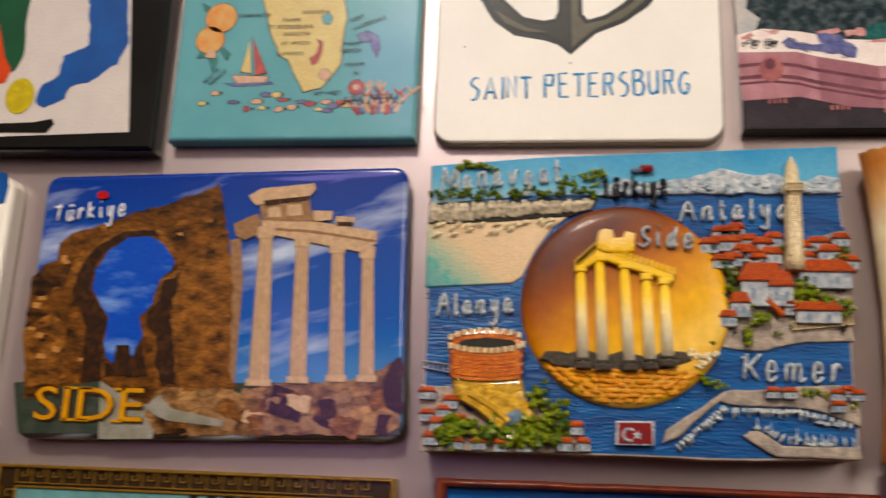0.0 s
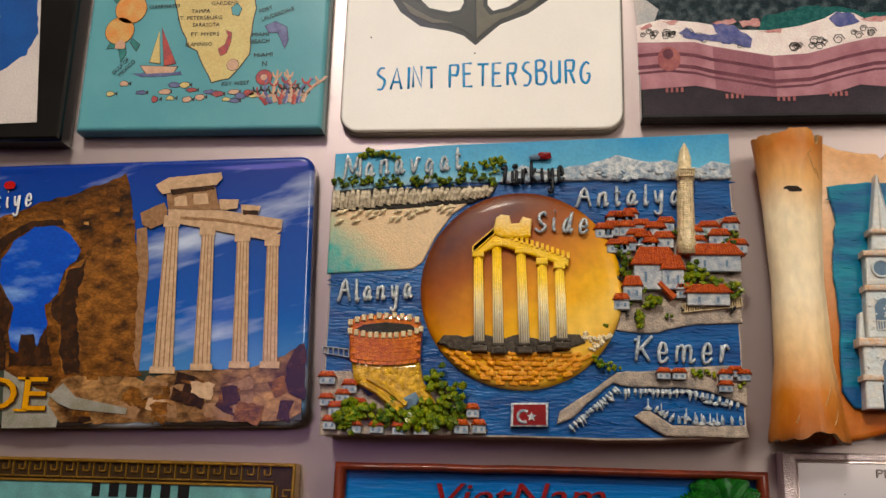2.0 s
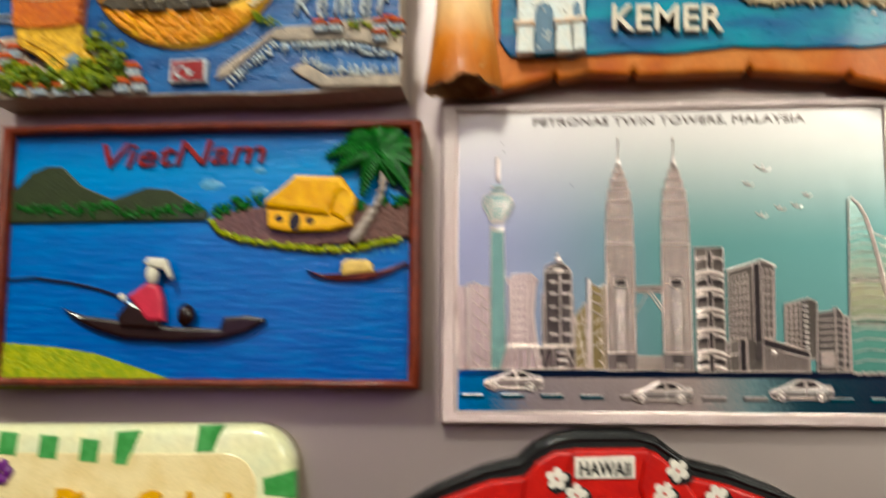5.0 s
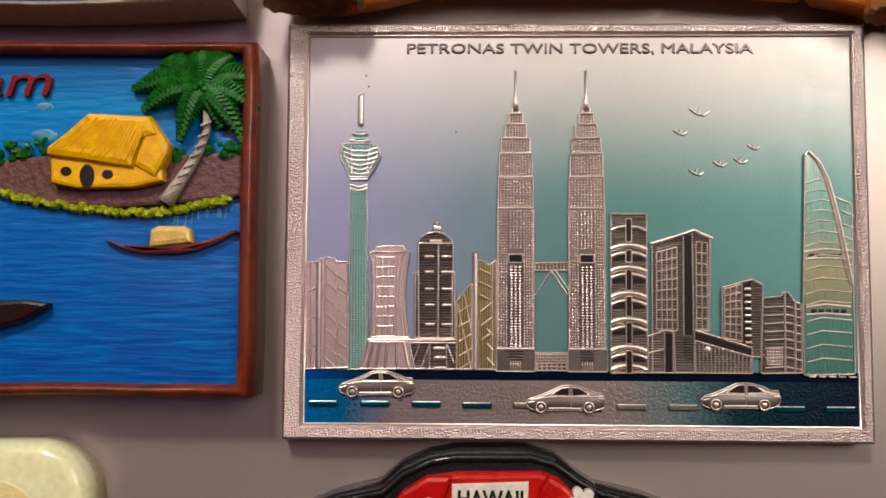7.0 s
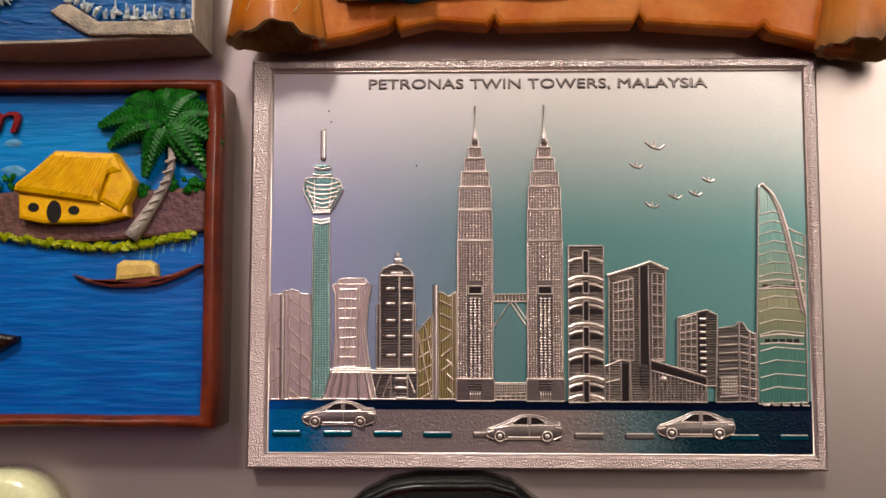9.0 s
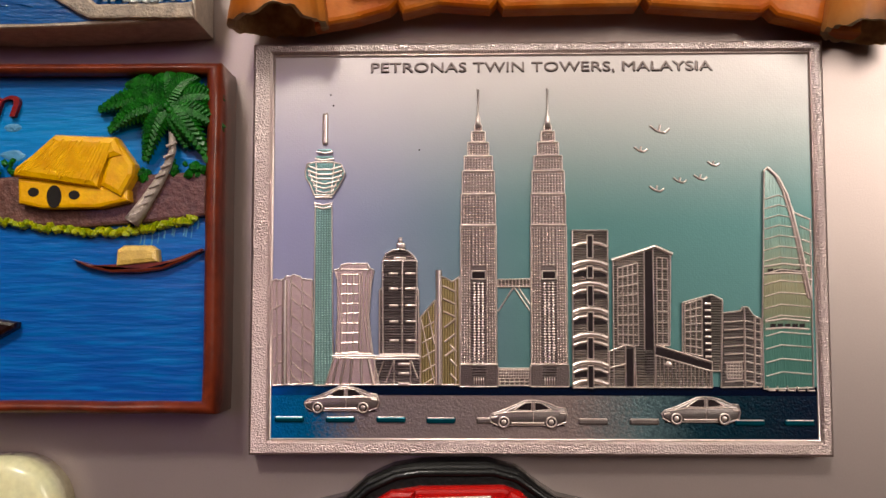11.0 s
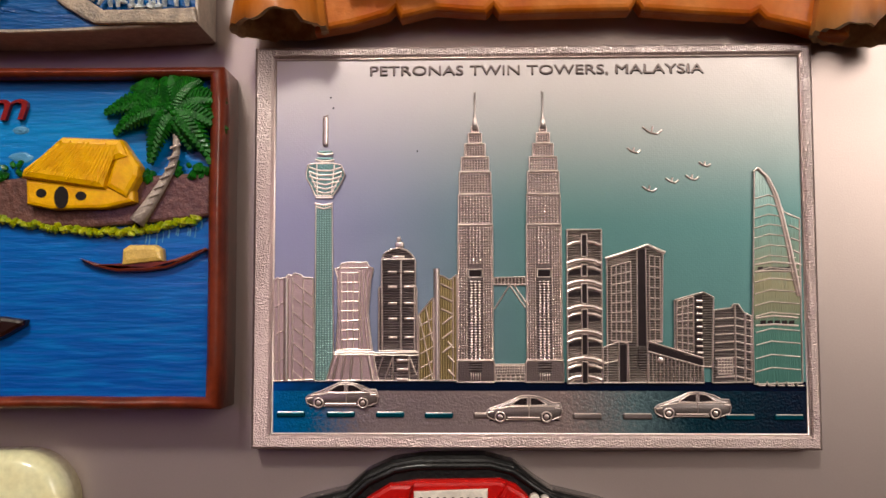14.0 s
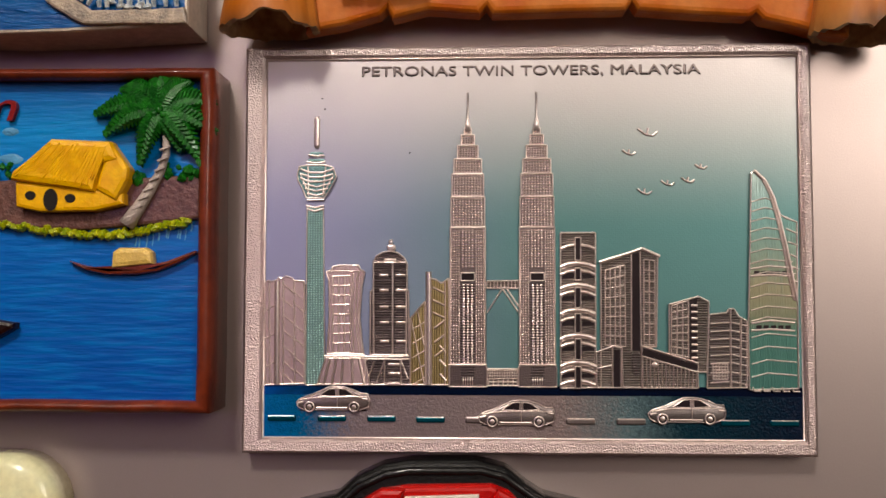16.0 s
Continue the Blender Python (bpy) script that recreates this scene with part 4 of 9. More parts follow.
ridges("floor_rib", sl, [[(37.1 + (676) * 0.04890 + (y) * -0.00020, 41 + (676) * -0.00020 + (y) * -0.04960), (37.1 + (720) * 0.04890 + (y-12) * -0.00020, 41 + (720) * -0.00020 + (y-12) * -0.04960), (37.1 + (max(735,min(800,735+(y-120)*0.33))) * 0.04890 + (y-6) * -0.00020, 41 + (max(735,min(800,735+(y-120)*0.33))) * -0.00020 + (y-6) * -0.04960)] for y in (125, 152, 180, 208, 236, 266, 296, 330, 360, 392, 425, 455, 500, 535, 572, 608)], 0.2, top_)
ridges("floor_rib", sl, [[(74.7, 32.6), (76.5, 31.9)], [(75, 31), (76.6, 30.3)], [(75.2, 29.2), (76.6, 28.7)], [(75.5, 27.5), (76.5, 27)], [(75.7, 25.8), (76.6, 25.4)], [(76, 23.8), (76.5, 23.6)]], 0.26, top_)
ridges("spine", sl, [[(70.9, 39), (72.3, 37.6), (73.4, 35.3), (74.2, 32.2), (75, 28.5), (75.6, 25.1), (76.3, 21.1)]], 0.5, top_, 0.4)
ridges("spine", sl, [[(70.7, 38.9), (71.7, 38.3), (72.9, 35.7), (73.8, 32.4), (74.6, 28.5), (75.2, 24.6), (75.9, 21.2)]], 0.24, top_, 0.3)
for y, x0, x1 in ((320, 686, 782), (470, 690, 790)):
    for k in range(5):
        xa = x0 + (x1 - x0) * k / 5
        part("dark_bay", slab([(37.1 + (xa) * 0.04890 + (y+6) * -0.00020, 41 + (xa) * -0.00020 + (y+6) * -0.04960), (37.1 + (xa+15) * 0.04890 + (y+5) * -0.00020, 41 + (xa+15) * -0.00020 + (y+5) * -0.04960), (37.1 + (xa+15) * 0.04890 + (y-5) * -0.00020, 41 + (xa+15) * -0.00020 + (y-5) * -0.04960), (37.1 + (xa) * 0.04890 + (y-4) * -0.00020, 41 + (xa) * -0.00020 + (y-4) * -0.04960)], top_ - 0.02, top_ + 0.06), M_pit, sl)
    ridges("floor_rib", sl, [[(37.1 + (676) * 0.04890 + (y-10) * -0.00020, 41 + (676) * -0.00020 + (y-10) * -0.04960), (37.1 + (730) * 0.04890 + (y-18) * -0.00020, 41 + (730) * -0.00020 + (y-18) * -0.04960), (37.1 + (796) * 0.04890 + (y-12) * -0.00020, 41 + (796) * -0.00020 + (y-12) * -0.04960)], [(37.1 + (676) * 0.04890 + (y+10) * -0.00020, 41 + (676) * -0.00020 + (y+10) * -0.04960), (37.1 + (730) * 0.04890 + (y+6) * -0.00020, 41 + (730) * -0.00020 + (y+6) * -0.04960), (37.1 + (796) * 0.04890 + (y+10) * -0.00020, 41 + (796) * -0.00020 + (y+10) * -0.04960)]], 0.3, top_)
for k in range(5):
    ridges("fringe", sl, [[(37.1 + (678+k*27) * 0.04890 + (634) * -0.00020, 41 + (678+k*27) * -0.00020 + (634) * -0.04960), (37.1 + (682+k*27) * 0.04890 + (646) * -0.00020, 41 + (682+k*27) * -0.00020 + (646) * -0.04960), (37.1 + (700+k*27) * 0.04890 + (646) * -0.00020, 41 + (700+k*27) * -0.00020 + (646) * -0.04960)]], 0.24, top_)

# birds
for x, z, s in ((*(56.3, 44.2), 1.5), (*(53.7, 41.5), 1.0), (*(55.8, 36), 1.1), (*(59, 37.2), 1.0), (*(61.8, 37.6), 1.0), (*(63.6, 39.5), 0.9)):
    bm = bmesh.new()
    chain(bm, [(x - 0.85 * s, z + 0.55 * s), (x - 0.2 * s, z + 0.05), (x + 0.5 * s, z - 0.12 * s), (x + 0.95 * s, z + 0.25 * s)], 0.3, 3.39, 0.26)
    strip(bm, (x - 0.05, z - 0.05), (x + 0.1 * s, z + 0.6 * s), 0.3, 3.39, 0.24)
    part("bird", bm, M_ridge, pet)


def car(x, z, w):
    """A saloon car seen from its side."""
    h = w * 0.345
    at = lambda pts: [(x + a * w, z + b * h) for a, b in pts]
    o = at([(0, .38), (.04, .5), (.2, .66), (.3, .79), (.45, .98), (.55, 1), (.66, .97), (.77, .88), (.88, .73), (.97, .72), (1, .44), (.98, .2), (.87, .08), (.1, .08), (.02, .2)])
    ob = part("car", slab(o, 3.38, 3.95, 0.35, rings=3), M_carfoil, pet, "embossed silver saloon car", True)
    part("edge", outline(bmesh.new(), o, 0.2, 3.62, 0.2), M_ridge, ob)
    for win in ([(.31, .64), (.45, .9), (.54, .93), (.54, .62)], [(.58, .62), (.58, .93), (.67, .9), (.8, .66)]):
        part("window", slab(at(win), 3.9, 3.98), M_pit, ob)
        part("window_trim", outline(bmesh.new(), at(win), 0.16, 3.93, 0.12), M_ridge, ob)
    for c in (.18, .79):
        wh = part("wheel", slab(oval(x + c * w, z + .2 * h, w * .082, n=18), 3.6, 4.02, 0.12, rings=1), M_pit, ob)
        part("tyre_ring", frame_ring(oval(x + c * w, z + .2 * h, w * .075, n=18), oval(x + c * w, z + .2 * h, w * .052, n=18), 3.98, 4.12, 0.05), M_ridge, wh)
        part("rim", slab(oval(x + c * w, z + .2 * h, w * .036, n=12), 3.98, 4.14, 0.1, rings=2), M_ridge, wh)
    bm = bmesh.new()
    chain(bm, at([(.56, .14), (.56, .94)]), 0.15, 3.93, 0.1)
    chain(bm, at([(.05, .47), (.3, .58), (.84, .6), (.97, .58)]), 0.2, 3.93, 0.12)
    chain(bm, at([(.28, .16), (.7, .16)]), 0.3, 3.93, 0.12)
    chain(bm, at([(.02, .36), (.1, .4)]), 0.3, 3.9, 0.15)
    chain(bm, at([(.9, .52), (.98, .5)]), 0.35, 3.9, 0.15)
    part("door_seams", bm, M_ridge, ob)
    # dark strip painted on the road as the car's shadow
    part("car_shadow", slab(at([(.03, .02), (.98, .02), (.94, .1), (.06, .1)]), 3.39, 3.42), M_pit, ob, "painted dark shadow under the car")


for (x, z), x1 in (((7.6, 5.7), 656), ((32.8, 3.8), 983), ((56, 4.3), 1284)):
    car(x, z, (x1 - 525) * 0.0775 if x1 < 700 else 10.5)
for n_, (x, z) in enumerate(((3.5, 4.5), (10.5, 4.5), (17.4, 4.5), (24.2, 4.4), (31, 4.4), (44.8, 4.3), (51.7, 4.3), (65.8, 4.2), (72.4, 4.2))):
    bar_ = part("road_dash", slab(rrect(x, z - 0.15, x + 4.0, z + 0.7, 0.25, 3), 3.38, 3.75, 0.22, rings=2), M_dash if n_ < 4 or n_ > 6 else M_carfoil, pet)
    part("edge", chain(bmesh.new(), [(x + 0.2, z + 0.6), (x + 3.8, z + 0.6)], 0.2, 3.66, 0.14), M_ridge, bar_)
M_letter = mat("grey_pressed_letters", (0.34, 0.29, 0.28), 0.3, 0.85, bump=0.02, coat=0.0)
words = "PETRONAS TWIN TOWERS, MALAYSIA"
tx0, tx1 = (16.5, 52.6), (63.7, 52.5)
# dark copy set slightly lower, painting the letters' shadow on the foil
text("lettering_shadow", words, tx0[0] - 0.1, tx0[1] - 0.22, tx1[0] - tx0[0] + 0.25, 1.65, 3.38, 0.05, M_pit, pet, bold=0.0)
text("lettering", words, tx0[0], tx0[1], tx1[0] - tx0[0], 1.5, 3.4, 0.22, M_letter, pet, bold=0.0, label="embossed silver capital lettering")
for x, z in ((10.8, 49.6), (23.2, 41.8), (11.2, 48.1)):
    part("speck", blob(x, z, 0.14, 3.42, 0.05, None, x, 0.3, 1), M_pit, pet)

# ---- painted river plaque ----
M_frame = mat("red_brown_painted_frame", (0.22, 0.06, 0.035), 0.35, other=(0.14, 0.038, 0.024), size=3, bump=0.2, grain=0.8, coat=0.2)
M_vnwater = mat("brushed_blue_water", (0.02, 0.13, 0.42), 0.3, other=(0.05, 0.24, 0.55), size=0.9, stretch=(0.12, 1, 1), vary=0.75, bump=0.45, grain=0.7,
                grad=[(0, (0.012, 0.10, 0.36)), (0.55, (0.02, 0.15, 0.44)), (0.72, (0.03, 0.22, 0.52)), (0.82, (0.05, 0.27, 0.55)), (1, (0.006, 0.05, 0.26))], span=(0, 47), coat=0.25, low=0.45, high=0.8)
M_hill = mat("dark_green_hill", (0.040, 0.055, 0.016), 0.5, size=2, bump=0.35, grain=0.6)
M_leaf = mat("dark_green_leaf_paint", (0.010, 0.085, 0.014), 0.42, other=(0.035, 0.19, 0.03), size=0.9, bump=0.4, coat=0.05)
M_yellow = mat("bright_yellow_paint", (0.78, 0.47, 0.006), 0.35, other=(0.70, 0.38, 0.004), size=2, bump=0.25, grain=0.5, coat=0.2)
M_lime = mat("lime_grass_paint", (0.42, 0.42, 0.012), 0.4, other=(0.22, 0.30, 0.01), size=1.0, bump=0.6, grain=0.5)
M_earth = mat("mauve_earth_paint", (0.19, 0.10, 0.085), 0.5, other=(0.14, 0.075, 0.065), size=0.9, bump=0.9, grain=0.6)
M_brown = mat("dark_brown_boat_paint", (0.030, 0.010, 0.008), 0.35, bump=0.2, coat=0.2)
M_hole = mat("black_brown_opening", (0.012, 0.006, 0.004), 0.6)
M_pale = mat("straw_cream_paint", (0.72, 0.52, 0.20), 0.4, bump=0.3)
M_white = mat("off_white_paint", (0.72, 0.66, 0.56), 0.45, bump=0.15, size=1)
M_pink = mat("pink_paint", (0.55, 0.08, 0.12), 0.45, bump=0.2)
M_red = mat("red_raised_letters", (0.26, 0.014, 0.016), 0.4, bump=0.1, coat=0.2)
M_trunk = mat("pale_grey_trunk_paint", (0.50, 0.43, 0.39), 0.45, bump=0.4)
M_cloud = mat("pale_blue_dab", (0.16, 0.36, 0.55), 0.4, bump=0.2)

VL, VR, VB, VT = -80.3, -3.3, 6.0, 53.0
part("plate", slab(rect(VL + 0.6, VB + 0.6, VR - 0.6, VT - 0.6), 0.3, 6.4), M_vnwater, vn, "blue painted river and sky")
part("frame", frame_ring(rough_edge(rect(VL, VB, VR, VT), 6, 0.1, 3),
     [(VL + 1.9 + (x - VL) / (VR - VL) * (VR - VL - 3.8), VB + 1.5 + (z - VB) / (VT - VB) * (VT - VB - 2.9)) for x, z in rough_edge(rect(VL, VB, VR, VT), 6, 0.1, 3)],
     0.2, 8.8, 0.6), M_frame, vn, "red-brown raised frame", True)
part("hill_ridge", slab([(-82.8, 38.4), (-81.1, 39.4), (-78.3, 41.1), (-74.9, 44.6), (-72.0, 45.7), (-69.1, 45.6), (-65.3, 42.0), (-59.4, 39.5), (-57.6, 40.0), (-53.4, 41.6), (-48.8, 41.1), (-44.5, 38.7), (-41.6, 36.9), (-41.9, 35.5), (-83.7, 35.2)], 6.3, 7.2, 0.25), M_hill, vn, "dark green hill ridge")
rnd = random.Random(11)
part("bank_bushes", foliage([(VL + 3.2 + k * 1.0, 37.6 - k * 0.01 + rnd.uniform(-0.5, 0.6)) for k in range(35)], 1.0, 6.7, 0.7, 4), M_leaf, vn, "green bushes along the bank")
isl = part("island", slab([(-40.8, 35.8), (-37.0, 37.3), (-29.2, 38.0), (-19.9, 37.6), (-10.7, 38.1), (-5.1, 38.4), (-5.1, 32.3), (-8.3, 31.8), (-14.4, 31.3), (-22.1, 30.7), (-29.8, 30.9), (-35.3, 31.9), (-40.0, 33.5)], 6.3, 7.5, 0.5), M_earth, vn, "mauve earth island")
bm = bmesh.new()
gl = [(-40.9, 35.2), (-39.7, 33.8), (-37.7, 32.9), (-35.7, 32.2), (-33.4, 31.8), (-30.7, 31.3), (-28.0, 31.0), (-25.3, 30.7), (-22.6, 30.3), (-19.9, 30.1), (-17.6, 30.0), (-15.3, 30.3), (-13.0, 30.8), (-10.7, 31.2), (-8.5, 31.6), (-6.6, 31.9)]
for a, b in zip(gl, gl[1:]):
    for k in range(5):
        x, z = a[0] + (b[0] - a[0]) * k / 5, a[1] + (b[1] - a[1]) * k / 5
        blob(x, z + rnd.uniform(-0.3, 0.3), 0.65, 7.1, 0.8, bm, x, 0.6, 1)
part("grass_edge", bm, M_lime, isl, "lime green grass edge")
part("shore_bushes", foliage([(-38.6, 37.7), (-37.0, 38.3), (-35.5, 38.6), (-33.9, 38.1), (-32.8, 38.8), (-39.7, 36.9), (-15.3, 37.9), (-13.9, 37.5), (-9.1, 39.1), (-6.8, 38.4), (-5.7, 38.9)], 1.3, 7.0, 0.9, 9), M_leaf, vn, "green bushes on the island")
# hut
hut = part("hut", slab([(-30.3, 37.3), (-18.2, 36.1), (-15.3, 35.6), (-15.2, 34.1), (-19.2, 33.2), (-26.8, 33.1), (-30.1, 33.8)], 6.5, 9.4, 0.5), M_yellow, vn, "bright yellow hut with thatched roof")
roof = part("roof", slab([(-25.2, 43.0), (-16.9, 42.6), (-15.6, 40.0), (-18.2, 39.4), (-19.0, 35.7), (-30.7, 37.4), (-30.4, 38.6), (-26.3, 41.8)], 8.0, 10.4, 0.9), M_yellow, hut)
bm = bmesh.new()
rq = [(-30.3, 37.8), (-19.2, 36.3), (-17.0, 42.3), (-25.0, 42.6)]
for k in range(60):
    u = (k + rnd.random()) / 60
    strip(bm, lerp4(rq, u, rnd.uniform(0, 0.3)), lerp4(rq, u + rnd.uniform(-.01, .01), rnd.uniform(0.6, 0.97)), 0.22, 10.36, 0.12)
part("thatch", bm, M_yellow, roof)
part("gable", slab([(-17.0, 42.6), (-14.4, 39.0), (-14.5, 37.5), (-16.1, 34.5), (-19.0, 36.1), (-18.6, 38.3)], 7.5, 10.0, 0.7), M_yellow, hut)
part("doorway", slab(oval(-25.2, 34.7, 1.0, 1.55, 14), 9.35, 9.5), M_hole, hut)
for x, z in [(-28.0, 35.3), (-22.5, 34.9)]:
    part("window", slab(oval(x, z, 0.75, 0.62, 12), 9.35, 9.5), M_hole, hut)
# palm
palm = part("palm", tube([(-15.2, 31.4), (-13.5, 33.9), (-11.8, 36.6), (-10.6, 38.8), (-9.9, 41.1), (-10.0, 43.4), (-10.4, 44.6)], [1.15, 0.9, 0.72, 0.6, 0.52, 0.46, 0.42], 7.9, sides=10), M_trunk, vn, "leaning palm with a ringed grey trunk", True)
for a in [(-14.5, 32.5), (-13.6, 33.7), (-12.7, 35.0), (-12.0, 36.2), (-11.2, 37.6), (-10.5, 38.9), (-10.1, 40.3), (-9.8, 41.8)]:
    part("trunk_ring", tube([(a[0] - 0.7, a[1] - 0.28), (a[0] + 0.7, a[1] + 0.28)], 0.2, 8.75), M_trunk, palm)
cx, cz = -10.5, 47.2
fr = [(-19.5, 46.9), (-18.1, 44.2), (-13.4, 40.4), (-15.9, 50.0), (-11.1, 51.1), (-7.3, 50.7), (-4.1, 48.3), (-3.9, 44.5), (-5.5, 40.7), (-8.3, 42.2)]
for k, (x, z) in enumerate(fr):
    bm = bmesh.new()
    n = 14
    sag = 1.2 if x < cx else 0.9
    mid = []
    for j in range(n + 1):
        t = j / n
        mid.append((cx + (x - cx) * t, cz + (z - cz) * t + sag * math.sin(math.pi * t) * 0.8, 7.6 + 1.5 * math.sin(math.pi * (0.2 + 0.8 * t)) + 0.12 * (k % 3)))
    tube(mid, 0.22, 8, bm, 5)
    dx, dz = x - cx, z - cz
    L = math.hypot(dx, dz)
    px, pz = -dz / L, dx / L
    for j in range(1, n + 1):
        t = j / n
        w = 1.75 * math.sin(math.pi * min(1, 0.22 + 0.72 * t))
        m_ = mid[j]
        for s in (-1, 1):
            tip = (m_[0] + s * px * w + dx / L * 0.9, m_[1] + s * pz * w + dz / L * 0.9, m_[2] - 0.8)
            tube([m_, ((m_[0] + tip[0]) / 2, (m_[1] + tip[1]) / 2, m_[2] - 0.1), tip], [0.36, 0.5, 0.1], 8, bm, 5)
    part("frond", bm, M_leaf, palm)
for dx, dz in ((0, 0), (-0.7, -0.5), (0.6, -0.6)):
    part("coconut", blob(cx + dx, cz + dz - 0.3, 0.6, 9.2, 0.6, None, dx, 0.1, 2), M_leaf, palm, "", True)
# boats
boat = part("small_boat", slab([(-23.4, 26.5), (-21.0, 25.8), (-18.0, 25.4), (-13.4, 25.6), (-9.6, 26.5), (-5.9, 27.9), (-5.6, 27.6), (-8.1, 26.2), (-11.1, 25.0), (-14.1, 24.6), (-18.0, 24.6), (-21.0, 25.2)], 6.3, 7.7, 0.4), M_frame, vn, "small red-brown boat with a straw cabin")
part("cabin", slab([(-17.3, 25.4), (-11.5, 26.0), (-11.7, 27.7), (-12.6, 28.3), (-16.3, 28.3), (-17.2, 27.7)], 6.4, 8.2, 0.7), M_pale, boat)
fb = part("fishing_boat", slab([(-67.2, 19.7), (-63.6, 18.5), (-57.9, 17.8), (-47.4, 16.5), (-38.4, 16.2), (-37.8, 18.2), (-33.7, 18.5), (-30.5, 18.0), (-30.6, 17.2), (-33.6, 15.5), (-38.4, 14.2), (-47.3, 13.9), (-55.7, 14.4), (-60.6, 15.8), (-64.3, 17.5)], 6.3, 8.2, 0.6), M_brown, vn, "long dark brown fishing boat")
part("jar", blob(-44.4, 18.5, 1.7, 8.0, 1.2, None, 2, 0.15, 2, 2.0), M_brown, fb, "", True)
fig = bmesh.new()
slab([(-54.9, 21.8), (-51.5, 24.1), (-49.4, 23.8), (-48.4, 21.1), (-48.1, 17.4), (-51.2, 17.4), (-53.0, 19.8)], 7.5, 9.4, 0.7, fig)
part("figure_coat", fig, M_pink, fb, "plain pink seated shape")
part("figure_lap", slab([(-56.8, 18.4), (-54.8, 21.1), (-52.3, 19.8), (-48.8, 17.4), (-49.0, 15.9), (-56.3, 16.4)], 7.0, 8.9, 0.6), M_brown, fb)
part("figure_head", blob(-50.7, 25.7, 1.2, 8.6, 1.0, None, 2, 0.05, 2, 2.0), M_white, fb, "", True)
part("figure_hat", slab([(-52.0, 27.6), (-51.2, 28.6), (-48.0, 28.4), (-46.8, 25.1), (-47.3, 24.6), (-48.3, 26.4), (-51.4, 27.0)], 8.2, 9.9, 0.6), M_white, fb, "cream straw hat shape")
part("figure_hand", blob(-56.0, 21.6, 0.8, 8.3, 0.7, None, 2, 0.1, 1), M_white, fb)
part("fishing_rod", tube([(-56.6, 21.7), (-61.0, 23.2), (-66.0, 24.3), (-73.2, 25.3), (-79.7, 24.8)] + [(-82.1, 19.1)], 0.22, 7.0), M_brown, fb, "thin dark fishing rod")
for k in range(11):
    x, drop = -14.5 + k * 0.8 + rnd.uniform(-0.35, 0.35), rnd.uniform(0.9, 2.8)
    part("water_streak", chain(bmesh.new(), [(x, 30.4 + 0.15 * k), (x + 0.1, 30.4 + 0.15 * k - drop * 0.5), (x - 0.05, 30.4 + 0.15 * k - drop)], rnd.uniform(0.15, 0.3), 6.38, 0.1), M_cloud, vn)
# meadow corner and lettering
part("meadow", slab([(-83.2, 5.4), (-83.8, 13.0), (-77.0, 13.6), (-68.4, 12.9), (-61.3, 11.8), (-54.2, 9.6), (-47.8, 7.5), (-45.0, 6.0)], 6.3, 6.75), M_lime, vn, "lime green meadow")
tq = [(-61.5, 45.5), (-31.8, 46.1)]
text("lettering", "VietNam", tq[0][0], tq[0][1] - 0.3, tq[1][0] - tq[0][0] + 0.5, 4.4, 6.4, 0.8, M_red, vn, lean=0.25, turn=1.5, bold=0.0, label="red raised painted lettering")
for x, z, r in ((-41.5, 42, 2.2), (-32.3, 40.8, 1.6), (-32.5, 44.6, 1.2)):
    part("cloud_dab", blob(x, z, r, 6.35, 0.25, None, x, 0.5, 2, r * 0.5), M_cloud, vn)

# ---- parchment scroll magnet ----
PARCH = (0.70, 0.42, 0.22)
M_parch = mat("orange_parchment", PARCH, 0.5, other=(0.62, 0.32, 0.13), size=8, vary=0.5, bump=0.25, grain=1.2,
              grad=[(0, (0.44, 0.12, 0.02)), (0.25, (0.55, 0.20, 0.045)), (0.7, (0.82, 0.60, 0.42)), (1, (0.82, 0.53, 0.30))], span=(0, 60), coat=0.1)
M_roll = mat("scorched_parchment_roll", PARCH, 0.5, other=(0.72, 0.48, 0.24), size=7, vary=0.25, bump=0.3, grain=1.4, stretch=(1, 1, 0.5),
             grad=[(0, (0.16, 0.06, 0.02)), (0.05, (0.42, 0.14, 0.03)), (0.16, (0.60, 0.23, 0.05)), (0.29, (0.88, 0.66, 0.40)), (0.45, (0.95, 0.83, 0.62)), (0.68, (0.96, 0.84, 0.62)), (0.79, (0.82, 0.52, 0.26)), (0.90, (0.60, 0.23, 0.06)), (1, (0.60, 0.32, 0.13))], span=(-3, 59), coat=0.08)
M_rim = mat("scorched_roll_rim", (0.34, 0.20, 0.09), 0.5, other=(0.62, 0.46, 0.26), size=2.5, bump=0.68, grain=0.8)
M_hollow = mat("dark_roll_hollow", (0.05, 0.03, 0.018), 0.7, bump=0.51)
M_sea = mat("streaked_harbour_water", (0.006, 0.12, 0.29), 0.3, other=(0.03, 0.29, 0.38), size=3.0, stretch=(0.2, 1, 1), vary=1.0, bump=0.4, grain=0.5, coat=0.4)
M_stone = mat("grey_white_stone_paint", (0.64, 0.68, 0.68), 0.4, other=(0.70, 0.66, 0.60), size=2.6, bump=0.5, grain=0.8, coat=0.6)
M_peach = mat("peach_cornice_paint", (0.74, 0.50, 0.32), 0.4, other=(0.72, 0.66, 0.6), size=1.2, bump=0.68)
# blue-grey paint, also putting recess shade into the church niches
M_niche = mat("shadow_blue_niche", (0.20, 0.28, 0.36), 0.6, bump=0.3)
